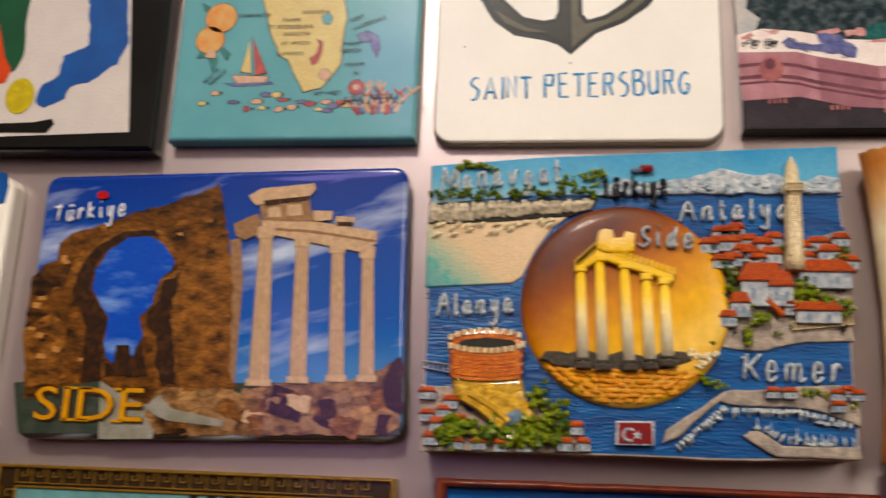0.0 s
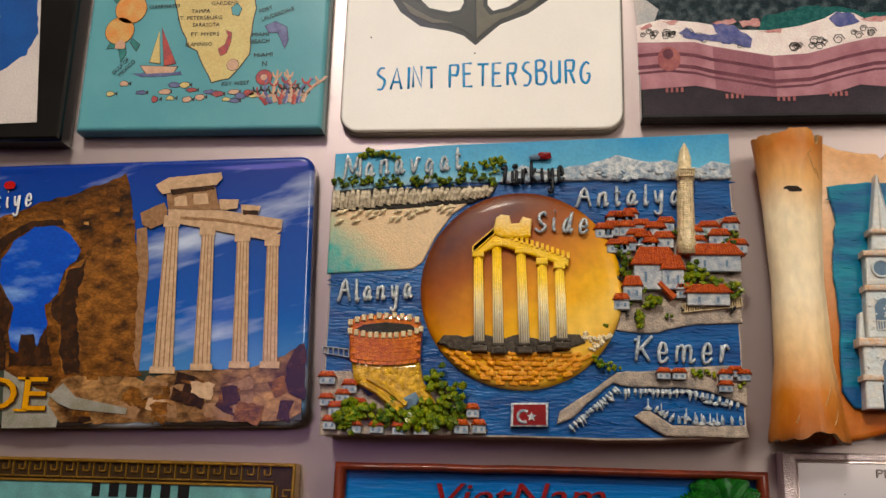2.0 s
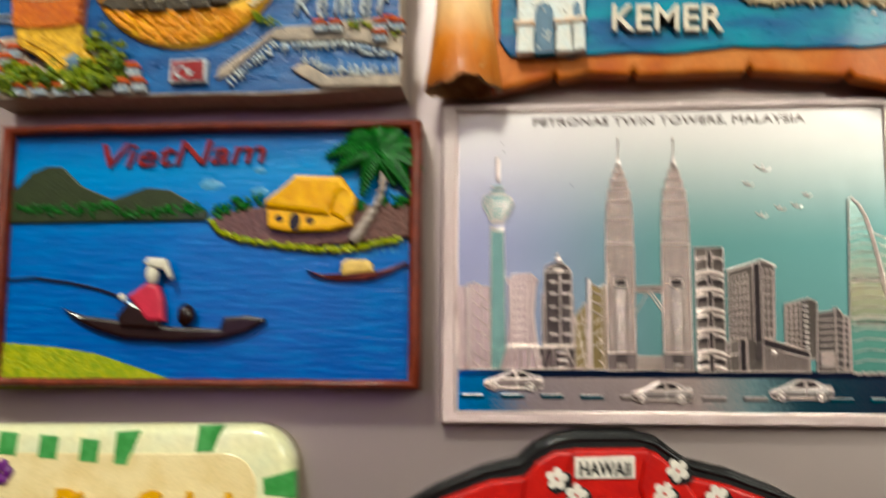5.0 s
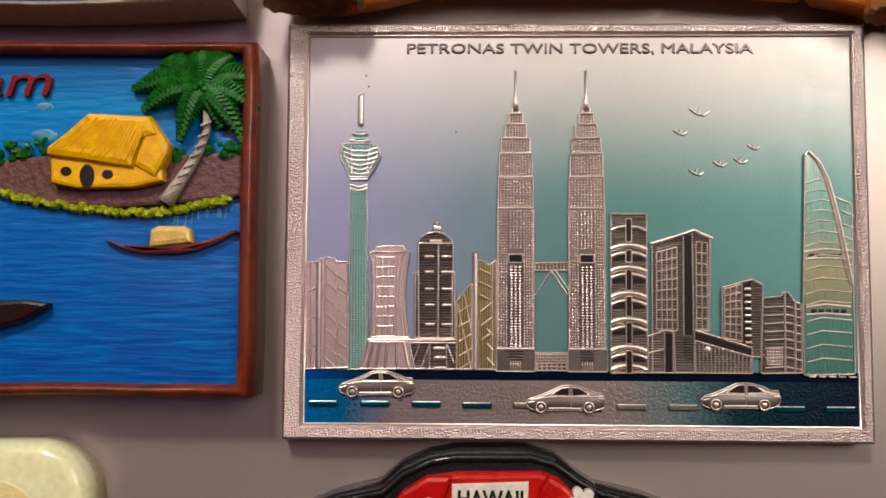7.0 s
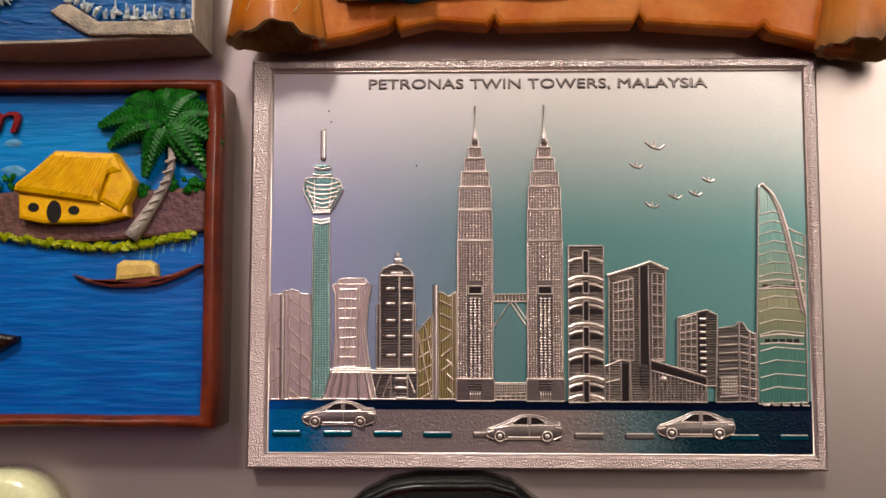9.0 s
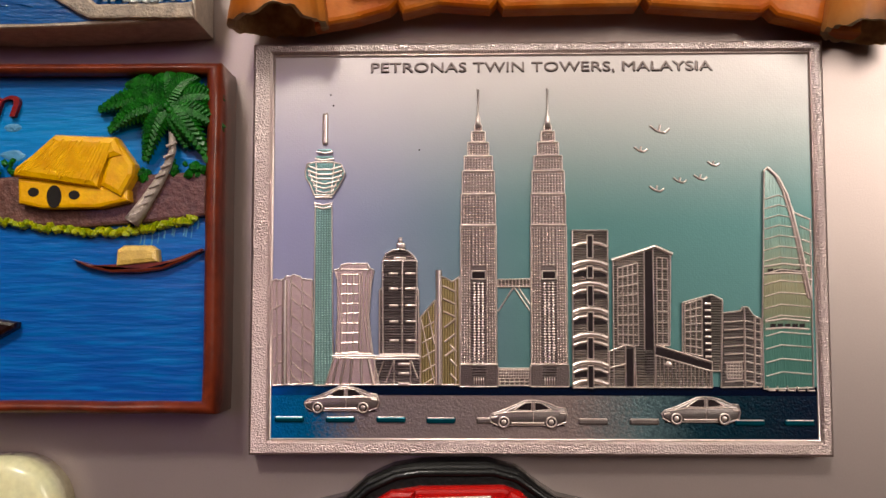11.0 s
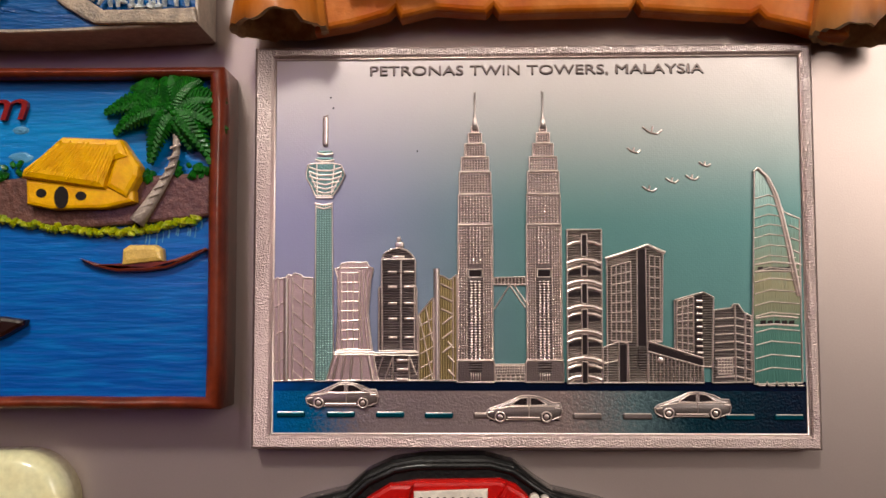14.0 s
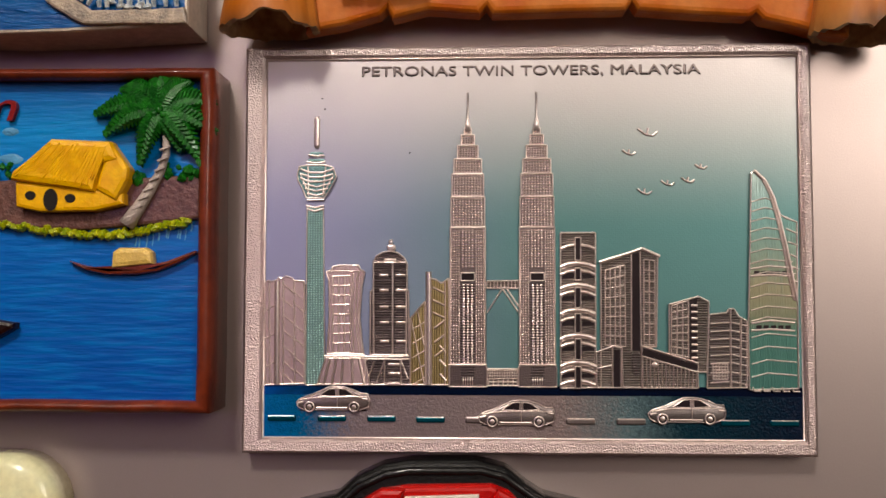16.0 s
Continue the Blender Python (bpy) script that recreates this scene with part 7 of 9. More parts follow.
part("balcony", lattice(bmesh.new(), [(-17.2, 106.3), (-14.5, 106.3), (-14.4, 107.7), (-17.2, 107.7)], 8, 3, 0.3, B + 2.8, 0.5), M_stonew, mn)
# harbour in the corner
pier = part("pier", slab(rough_edge([(-40.1, 60.2), (-39.6, 62.5), (-36.4, 64.7), (-29.2, 69.8), (-22.1, 70.4), (-7.3, 71.4), (-6.3, 67.6), (-6.5, 64.1), (-12.9, 66.6), (-19.1, 67.2), (-26.9, 67.0), (-30.0, 67.8), (-33.2, 65.2), (-37.2, 61.4)], 1.6, 0.15, 5), B, B + 0.9, 0.4), M_shore, rel, "stone pier with moored boats")
part("quay_bushes", foliage([(-33.2, 72.2), (-32.0, 71.4), (-30.8, 70.9), (-29.3, 70.7), (-16.0, 69.7), (-14.5, 69.6), (-12.9, 69.9), (-7.8, 67.6)], 0.9, B + 0.8, 0.8, 14), M_rlime, pier)
for x, z in [(-21.1, 69.5), (-18.4, 69.5), (-10.3, 69.4), (-8.7, 70.0), (-7.2, 69.4), (-10.4, 67.4)]:
    cottage(x, z, 2.4, 1.8, B + 0.5)
bwk = part("breakwater", slab(rough_edge([(-26.4, 61.9), (-25.0, 63.0), (-23.5, 63.0), (-19.7, 60.5), (-6.9, 60.8), (-6.7, 58.6), (-20.9, 58.5)], 1.6, 0.12, 6), B, B + 1.0, 0.4), M_shore, rel, "pale stone breakwater")
boats([(-35.2, 61.8), (-34.0, 62.8), (-32.9, 63.6), (-31.7, 64.4), (-30.5, 65.0), (-36.0, 61.0)], 0.9, pier, 7, 0, B + 0.3, M_rlet)
boats([(-24.6, 66.4), (-23.4, 66.5), (-22.2, 66.4), (-20.7, 66.4), (-19.1, 66.3), (-17.9, 66.5), (-16.8, 66.5), (-15.6, 66.3), (-14.5, 65.5), (-13.4, 64.7), (-12.2, 64.4), (-10.7, 64.4)], 0.75, pier, 8, 0, B + 0.3, M_rlet)
boats([(-23.9, 63.4), (-17.3, 61.8), (-21.6, 62.6), (-15.8, 61.1), (-14.7, 60.9), (-13.2, 60.9), (-12.0, 60.9)], 0.8, bwk, 9, 1.8, B + 0.4, M_rlet)
def moored(line, parent, count, seed, side_):
    """Boats packed at right angles along a quay."""
    r = random.Random(seed)
    for (xa, za), (xb, zb) in zip(line, line[1:]):
        L = math.hypot(xb - xa, zb - za)
        nx, nz = -(zb - za) / L * side_, (xb - xa) / L * side_
        for k in range(count):
            t = (k + 0.5 + r.uniform(-0.25, 0.25)) / count
            x, z, w = xa + (xb - xa) * t, za + (zb - za) * t, r.uniform(0.9, 1.7)
            part("moored_boat", tube([(x, z, B + 0.9), (x + nx * w * 0.5, z + nz * w * 0.5, B + 1.15), (x + nx * w, z + nz * w + r.uniform(-0.3, 0.3), B + 0.7)], [0.26, 0.36, 0.1], B + 0.9, sides=5), M_rlet, parent)


moored([(-38.0, 60.0), (-33.2, 64.0), (-29.3, 67.4)], pier, 7, 1, -1)
moored([(-28.5, 66.8), (-23.8, 66.8), (-18.3, 66.8), (-12.9, 66.1), (-7.7, 64.5)], pier, 5, 2, -1)
moored([(-23.1, 63.0), (-19.7, 60.9), (-13.2, 60.8), (-7.5, 60.9)], bwk, 4, 3, 1)
part("green_bushes", foliage([lerp4([(-30.9, 77.9), (-7.9, 81.2), (-7.1, 96.9), (-28.5, 95.9)], rnd.random(), rnd.random()) for _ in range(26)], 0.75, B + 0.9, 0.8, 31), M_rgreen, rel, "dark green trees between the houses")
# dark lumps stand in for the shaded gaps among the houses
part("rubble", foliage([lerp4([(-30.9, 77.9), (-7.9, 81.2), (-7.1, 96.9), (-28.5, 95.9)], rnd.random(), rnd.random()) for _ in range(40)], 0.5, B + 0.9, 0.6, 33), M_rock, rel, "dark lumps painting shade between the houses")
# flag
part("flag", slab([(-48.3, 59.7), (-41.6, 59.8), (-41.5, 64.1), (-48.2, 63.9)], B, B + 1.6, 0.2), M_rlet, rel, "small framed dark red flag")
flagp = part("flag_field", slab([(-47.8, 60.0), (-41.9, 60.1), (-42.0, 63.7), (-47.7, 63.6)], B + 1.5, B + 1.72), M_flag, rel)
fx, fz = -45.9, 61.5
part("crescent", tube([(fx + 1.05 * math.cos(radians(a)), fz + 1.05 * math.sin(radians(a))) for a in range(50, 320, 25)], 0.28, B + 1.75), M_rlet, rel)
sx, sz = -44.5, 61.5
part("star", slab([(sx + (0.9 if k % 2 == 0 else 0.38) * math.cos(radians(36 * k + 90)), sz + (0.9 if k % 2 == 0 else 0.38) * math.sin(radians(36 * k + 90))) for k in range(10)], B + 1.7, B + 1.95), M_rlet, rel)
# aqueduct stub
part("footbridge", lattice(bmesh.new(), [(-83.4, 72.7), (-78.4, 71.9), (-78.5, 73.4), (-83.5, 73.9)], 6, 2, 0.3, B, 0.8), M_house, rel)


def relword(words, a, width, height, turn, material, d=B + 0.4, r=0.33, seed=1):
    pen("lettering", words, a[0], a[1], width, height, r, d, material, rel, SCRIPT, 3, turn, 1.6, seed, 0.2, "raised brush-script place name")


relword("Manavgat", (-81.5, 107.2), 23.5, 4.3, 3.5, M_rlet, seed=1)
relword("Turkiye", (-50.6, 105.3), 12.5, 4.0, 4, M_blet, B + 1.0, seed=2)
part("tulip", blob(-42.2, 111.3, 1.5, B + 1.0, 0.6, None, 3, 0.4, 2, 0.8), M_flag, rel, "small red tulip")
part("tulip_leaf", blob(-44.0, 111.0, 1.2, B + 0.9, 0.5, None, 5, 0.4, 2, 0.6), M_niche, rel)
relword("Antalya", (-36.3, 101.0), 20.0, 3.8, 1.5, M_rlet, seed=3)
relword("Side", (-44.3, 95.7), 10.6, 3.9, -1, M_rlet, D + 0.3, seed=4)
relword("Alanya", (-81.1, 82.4), 14.5, 4.0, 3, M_rlet, seed=5)
relword("Kemer", (-26.6, 71.8), 17.6, 4.6, -0.5, M_rlet, seed=6)

# ---- glossy photo magnet of ruins ----
def printed(name, base, other, size=2.0, **kw):
    args = dict(rough=0.18, size=size, vary=1.0, bump=0.0, fine=0.08, coat=0.8)
    args.update(kw)
    return mat(name, base, other=other, **args)


def layer(name, pts, d, material, parent, label="", h=0.04):
    return part(name, slab(pts, d - 0.03, d + h), material, parent, label)


S = 4.62
M_ruin = printed("printed_brown_masonry", (0.26, 0.115, 0.036), (0.04, 0.019, 0.009), 3.0, low=0.36, high=0.68, fine=0.16, grain=0.45, detail=9.0, stretch=(0.7, 1, 1.2), cells=1.5)
M_ruin2 = printed("printed_light_masonry", (0.38, 0.18, 0.058), (0.075, 0.032, 0.014), 2.6, low=0.36, high=0.7, fine=0.16, grain=0.45, detail=9.0, stretch=(0.7, 1, 1.2), cells=1.3)
M_stonelight = printed("printed_sunlit_stone", (0.58, 0.34, 0.15), (0.44, 0.22, 0.08), 0.8, fine=0.12)
M_ruinshade = printed("printed_dark_masonry", (0.09, 0.04, 0.018), (0.035, 0.017, 0.010), 1.5)
M_marble = printed("printed_marble", (0.66, 0.48, 0.33), (0.54, 0.38, 0.25), 1.2, fine=0.07)
M_marbleshade = printed("printed_marble_shade", (0.40, 0.25, 0.15), (0.30, 0.18, 0.10), 1.0)
M_rubble = printed("printed_rubble", (0.50, 0.30, 0.145), (0.12, 0.055, 0.022), 3.0, low=0.36, high=0.66, fine=0.16, grain=0.5, detail=8.0, stretch=(0.7, 1, 1.1), cells=2.6)
M_path = printed("printed_pale_path", (0.36, 0.34, 0.30), (0.28, 0.26, 0.2), 3)
M_lawn = printed("printed_dull_green", (0.05, 0.07, 0.05), (0.09, 0.10, 0.08), 3)
M_goldtext = printed("printed_gold_letters", (0.70, 0.38, 0.05), (0.60, 0.30, 0.04), 3)
M_goldshade = printed("printed_letter_shadow", (0.10, 0.05, 0.02), (0.08, 0.04, 0.02), 3)
M_inkwhite = printed("printed_white", (0.75, 0.76, 0.78), (0.7, 0.7, 0.72), 4)
M_inkred = printed("printed_red", (0.55, 0.02, 0.02), (0.45, 0.02, 0.02), 4)
M_holesky = printed("printed_sky_in_arch", (0.02, 0.11, 0.50), (0.30, 0.45, 0.72), 5, low=0.5, high=0.8, stretch=(0.4, 1, 1))

layer("printed_lawn", [(-164.5, 58.5), (-167.0, 68.4), (-148.9, 70.4), (-136.3, 70.3), (-123.0, 69.5), (-88.5, 70.4), (-88.0, 60.6)], S, M_lawn, side)
layer("printed_path", [(-148.8, 70.0), (-138.0, 70.5), (-136.2, 62.9), (-136.5, 58.3), (-147.6, 57.9)], S + 0.02, M_path, side)
layer("printed_arch", rough_edge([(-164.3, 65.3), (-165.1, 75.7), (-166.5, 79.8), (-166.5, 89.9), (-164.3, 92.9), (-161.8, 93.8), (-161.5, 97.5), (-159.1, 99.4), (-152.3, 101.6), (-145.6, 104.2), (-138.0, 106.4), (-132.2, 108.6), (-128.2, 110.3), (-126.6, 104.7), (-125.1, 96.2), (-123.7, 88.7), (-124.2, 80.6), (-123.6, 71.0), (-123.9, 66.4), (-133.8, 63.0), (-141.6, 65.9), (-148.7, 69.2), (-157.0, 67.8), (-160.9, 65.3)], 1.4, 0.25, 3), S + 0.05, M_ruin, side, "printed brown ruined arch")
layer("printed_arch_face", rough_edge([(-138.6, 89.4), (-135.5, 91.9), (-126.9, 95.4), (-125.0, 88.7), (-124.8, 80.6), (-124.0, 69.5), (-130.2, 67.7), (-136.2, 69.2), (-138.2, 75.5), (-138.3, 83.6)], 1.2, 0.3, 4), S + 0.1, M_ruin2, side)
layer("printed_arch_ring", [(-158.8, 88.3), (-157.8, 93.8), (-153.7, 99.0), (-147.9, 101.6), (-142.7, 101.6), (-138.1, 99.5), (-135.8, 94.4), (-136.9, 92.7), (-139.1, 97.0), (-143.3, 99.5), (-147.6, 99.5), (-152.6, 97.3), (-155.6, 93.4), (-156.5, 87.5)], S + 0.08, M_ruin2, side)
layer("printed_arch_shade", rough_edge([(-157.3, 87.5), (-156.0, 93.0), (-152.6, 97.3), (-147.7, 99.9), (-140.8, 100.4), (-139.8, 99.1), (-145.8, 99.1), (-150.7, 96.5), (-153.6, 92.2), (-153.4, 87.5), (-149.7, 83.4), (-148.6, 81.0), (-149.7, 76.1), (-148.3, 69.3), (-152.9, 68.7), (-153.2, 80.1)], 1.0, 0.15, 5), S + 0.175, M_ruinshade, side)
layer("printed_arch_opening", rough_edge([(-148.1, 73.7), (-148.8, 76.9), (-148.6, 81.8), (-152.8, 87.5), (-152.7, 91.8), (-150.6, 95.6), (-146.7, 98.6), (-142.4, 99.2), (-138.7, 97.4), (-136.1, 94.0), (-136.8, 91.9), (-139.0, 89.4), (-139.7, 84.4), (-142.4, 82.3), (-141.1, 78.7), (-141.5, 75.0), (-144.9, 72.1)], 1.2, 0.2, 6), S + 0.19, M_holesky, side, "blue sky through the arch")


def inside(x, z, pts):
    n, r = len(pts), False
    for k in range(n):
        (x0, z0), (x1, z1) = pts[k], pts[k - 1]
        if (z0 > z) != (z1 > z) and x < (x1 - x0) * (z - z0) / (z1 - z0) + x0:
            r = not r
    return r


wallp = [(-138.6, 89.4), (-135.5, 91.9), (-126.9, 95.4), (-125.0, 88.7), (-124.8, 80.6), (-124.0, 69.5), (-130.2, 67.7), (-136.2, 69.2), (-138.2, 75.5), (-138.3, 83.6)]
archp = [(-164.7, 75.7), (-165.5, 89.1), (-161.2, 95.9), (-158.1, 99.0), (-145.5, 103.4), (-137.9, 105.6), (-128.8, 109.0), (-126.2, 96.2), (-136.3, 91.9), (-138.4, 98.7), (-146.1, 101.2), (-153.7, 99.0), (-158.1, 92.5), (-158.2, 87.5), (-153.5, 81.7), (-152.3, 70.4), (-161.1, 66.9)]
rnd = random.Random(77)
placed = 0
for k in range(700):
    x, z = lerp4([(-164.3, 65.3), (-121.5, 66.4), (-125.9, 110.3), (-171.6, 110.4)], rnd.random(), rnd.random())
    if not (inside(x, z, wallp) or inside(x, z, archp)) or placed >= 80:
        continue
    placed += 1
    w, h = rnd.uniform(0.5, 1.25), rnd.uniform(0.3, 0.6)
    layer("printed_masonry_stone", rough_edge(turned(rect(x - w, z - h, x + w, z + h), x, z, rnd.uniform(-8, 8)), 0.7, 0.12, k), S + 0.145 + 0.0001 * placed, (M_ruin2, M_ruin, M_stonelight, M_ruin2, M_ruin)[k % 5], side)
layer("printed_pier", rough_edge([(-134.5, 93.5), (-135.7, 91.2), (-138.6, 89.8), (-138.6, 85.6), (-141.1, 83.3), (-140.4, 80), (-138.4, 77.9), (-137.6, 72.2), (-136.3, 68.5), (-120.2, 68.4), (-122.3, 71.3), (-123.1, 88.3), (-124.3, 93.2), (-125.5, 100.4), (-131.1, 96)], 1.2, 0.25, 14), S + 0.205, M_ruin2, side, "brown stone pier of the arch")
layer("printed_pier_shade", rough_edge([(-134.4, 92.9), (-135.7, 90.6), (-138.2, 89.4), (-138.3, 85.6), (-140.8, 83.1), (-140.1, 80.3), (-138.2, 78.1), (-137.4, 72.2), (-136.1, 68.7), (-133, 68.8), (-134.3, 76.5), (-135.7, 83.4), (-134.7, 89)], 1.0, 0.3, 15), S + 0.26, M_ruinshade, side)
layer("printed_tree_line", rough_edge([(-147.8, 70.1), (-148.2, 72.9), (-146.2, 72.5), (-146.3, 76.5), (-143.4, 76.6), (-142.6, 73.8), (-141.4, 77.8), (-138.8, 70.3)], 0.9, 0.2, 7), S + 0.24, M_ruinshade, side)
layer("printed_broken_wall", rough_edge([(-164.5, 67.6), (-166.5, 79.0), (-161.0, 82.8), (-157.5, 80.0), (-156.3, 68.7)], 1.2, 0.25, 8), S + 0.14, M_ruin2, side)
layer("printed_rubble", rough_edge([(-138.7, 62.8), (-136.8, 67.6), (-124.8, 70.6), (-119.6, 67.2), (-116.5, 68.9), (-110.2, 70.2), (-103.8, 70.0), (-95.9, 70.9), (-88.7, 75.0), (-88.1, 62.1), (-90.3, 60.5), (-135.8, 59.1)], 1.3, 0.2, 9), S + 0.12, M_rubble, side, "printed rubble of fallen blocks")
rnd = random.Random(31)
for k in range(34):
    x, z = lerp4([(-133.5, 60.5), (-91.1, 61.8), (-91.9, 68.4), (-122.7, 66.4)], rnd.random(), rnd.random())
    w, h = rnd.uniform(1.2, 3.4), rnd.uniform(0.8, 2.0)
    layer("printed_block", rough_edge(turned(rect(x - w, z - h, x + w, z + h), x, z, rnd.uniform(-25, 25)), 1.0, 0.3, k), S + 0.15 + 0.006 * k, [M_rubble, M_ruin2, M_marbleshade, M_ruinshade, M_marble][k % 5 if k % 5 < 4 or k % 3 == 0 else 1], side)
for q in ([(-123.7, 69.5), (-121.0, 69.5), (-121.3, 90.4), (-122.6, 98.8), (-124.7, 98.3), (-123.8, 89.6)],):
    layer("printed_column", q, S + 0.16, M_marbleshade, side)
for b0, b1, t1, t0 in ([(-118.2, 69.8), (-114.1, 69.8), (-116, 99.2), (-118.6, 99.5)], [(-110.1, 70.5), (-106.7, 70.6), (-108.4, 97.5), (-110.9, 97.8)], [(-102.4, 71), (-99.3, 71.1), (-101.1, 96.1), (-103.5, 96.4)], [(-96.3, 71.1), (-93.4, 71.1), (-95, 95.3), (-97.3, 95.5)]):
    t0, t1 = (t0[0], t0[1] + 1.6), (t1[0], t1[1] + 1.6)
    col = layer("printed_column", [b0, b1, t1, t0], S + 0.4, M_marble, side, "pale fluted marble column")
    w = (b1[0] - b0[0])
    for f in (0.04, 0.28, 0.52, 0.8):
        layer("flute_line", [(b0[0] + w * f, b0[1]), (b0[0] + w * (f + 0.05), b0[1]), (t0[0] + (t1[0] - t0[0]) * (f + 0.05), t0[1]), (t0[0] + (t1[0] - t0[0]) * f, t0[1])], S + 0.47, M_marbleshade, col)
    layer("base", rect(b0[0] - 0.5, b0[1] - 0.8, b1[0] + 0.5, b0[1] + 0.5), S + 0.5, M_marble, col)
    layer("capital", rect(t0[0] - 0.4, t0[1] - 2.4, t1[0] + 0.4, t0[1]), S + 0.5, M_marble, col)
ent = layer("printed_entablature", [(-118.4, 102.8), (-107.0, 102.2), (-94.4, 100.2), (-94.5, 97.8), (-97.3, 95.9), (-118.1, 99.8)], S + 0.42, M_marble, side, "broken marble entablature")
for q, mt in (([(-119.0, 105.6), (-108.9, 107.1), (-108.1, 104.1), (-107.0, 102.2), (-118.3, 102.5)], M_marbleshade), ([(-121.6, 107.6), (-118.9, 109.2), (-107.9, 110.3), (-107.5, 109.0), (-108.7, 107.6), (-119.9, 105.6)], M_marble), ([(-118.3, 106.6), (-109.2, 107.6), (-109.0, 106.6), (-117.8, 105.4)], M_ruinshade),
              ([(-117.4, 104.9), (-114.8, 105.4), (-114.4, 103.2), (-117.1, 103.0)], M_marble), ([(-113.4, 105.6), (-110.5, 105.9), (-109.9, 103.5), (-113.1, 103.4)], M_marble), ([(-108.0, 104.4), (-103.7, 104.4), (-103.9, 102.5), (-107.3, 102.2)], M_marble), ([(-107.4, 103.0), (-103.9, 103.2), (-104.0, 102.4), (-107.2, 102.2)], M_ruinshade),
              ([(-103.3, 103.4), (-99.1, 103.1), (-99.5, 101.6), (-103.0, 101.7)], M_marble), ([(-102.8, 102.2), (-99.5, 102.1), (-99.6, 101.2), (-102.6, 101.2)], M_ruinshade), ([(-118.2, 101.1), (-106.9, 100.3), (-94.6, 98.4), (-94.7, 97.9), (-106.8, 99.7), (-118.1, 100.5)], M_marbleshade), ([(-124.2, 101.7), (-119.3, 103.9), (-118.6, 102.3), (-118.5, 99.6), (-121.6, 98.3), (-123.5, 99.2)], M_marbleshade)):
    COUNT[0] += 1
    layer("carved_block", rough_edge(q, 1.0, 0.08, COUNT[0]), S + 0.46 + 0.004 * (COUNT[0] % 25), mt, ent)
layer("printed_bush", rough_edge([(-91.5, 68.0), (-91.3, 71.8), (-89.5, 74.9), (-88.0, 75.4), (-87.5, 64.3), (-90.6, 65.8)], 0.9, 0.25, 13), S + 0.45, M_ruinshade, side)
layer("printed_ledge", [(-138.5, 64.4), (-135.9, 66.8), (-133.1, 64.2), (-122.3, 62.2), (-122.6, 61.0), (-133.6, 61.8), (-136.6, 62.9)], S + 0.5, M_path, side)
tq = [(-161.5, 61.2), (-139.0, 61.7)]
text("lettering_shadow", "SIDE", tq[0][0] + 0.25, tq[0][1] - 0.25, tq[1][0] - tq[0][0], 6.6, S + 0.45, 0.05, M_goldshade, side, turn=0.5, bold=0.02)
text("lettering", "SIDE", tq[0][0], tq[0][1], tq[1][0] - tq[0][0], 6.6, S + 0.52, 0.06, M_goldtext, side, turn=0.5, label="printed gold capital lettering")
for fx_, wd in ((0.285, 3.2), (0.43, 2.6), (0.745, 2.6)):
    for up in (0.0, 6.2):
        layer("serif", rect(tq[0][0] + fx_ * 22.5 - 0.7, tq[0][1] + up, tq[0][0] + fx_ * 22.5 - 0.7 + wd, tq[0][1] + up + 0.5), S + 0.54, M_goldtext, side)
tq = [(-163.5, 102.0), (-147.3, 103.8)]
pen("script", "Turkiye", tq[0][0], tq[0][1], tq[1][0] - tq[0][0], 3.6, 0.26, S + 0.5, M_inkwhite, side, SCRIPT, 3, 5, 0.2, 12, 0.02, "small white printed script")
layer("printed_tulip", oval(-153.2, 107.8, 1.3, 0.9, 14), S + 0.5, M_inkred, side)

# ---- anchor card ----
C = 2.9
M_anchor = printed("ink_brown_anchor", (0.045, 0.040, 0.028), (0.03, 0.026, 0.02), 4, coat=0.2, rough=0.4)
M_anchorlight = printed("ink_olive_anchor", (0.16, 0.145, 0.10), (0.14, 0.12, 0.085), 4, coat=0.2, rough=0.4)
M_ink = printed("black_ink", (0.010, 0.010, 0.010), (0.015, 0.014, 0.013), 4, coat=0.2, rough=0.4)
M_blueink = printed("blue_marker", (0.06, 0.30, 0.62), (0.06, 0.36, 0.60), 1.2, coat=0.2, rough=0.4)
anchor = layer("anchor", [(-80.8, 158.8), (-78.2, 155.7), (-75.1, 151.3), (-74.3, 149.7), (-72.6, 146.9), (-68.3, 143.5), (-62.0, 142.2), (-59.1, 141.1), (-56.5, 138.8), (-54.7, 140.5), (-51.4, 143.5), (-45.6, 145.8), (-40.7, 149.4), (-37.4, 153.7), (-35.3, 157.2), (-39.2, 157.3), (-42.1, 153.8), (-46.2, 150.0), (-49.7, 147.6), (-52.9, 146.7), (-54.1, 148.0), (-54.5, 157.8), (-59.3, 158.0), (-59.2, 148.7), (-60.0, 147.1), (-62.2, 146.7), (-66.4, 147.7), (-68.9, 150.3), (-71.4, 152.8), (-73.3, 156.2), (-74.6, 158.6)], C, M_ink, spc, "drawn dark anchor with olive shading")
layer("anchor_body", [(-79.0, 158.7), (-75.7, 154.3), (-73.1, 150.7), (-71.8, 147.5), (-67.8, 144.5), (-61.8, 143.5), (-58.7, 142.2), (-56.8, 140.3), (-57.1, 157.9), (-58.6, 158.0), (-58.5, 147.9), (-59.8, 146.2), (-62.7, 145.7), (-66.9, 146.8), (-70.4, 150.6), (-73.2, 153.5), (-75.9, 158.6)], C + 0.06, M_anchor, anchor)
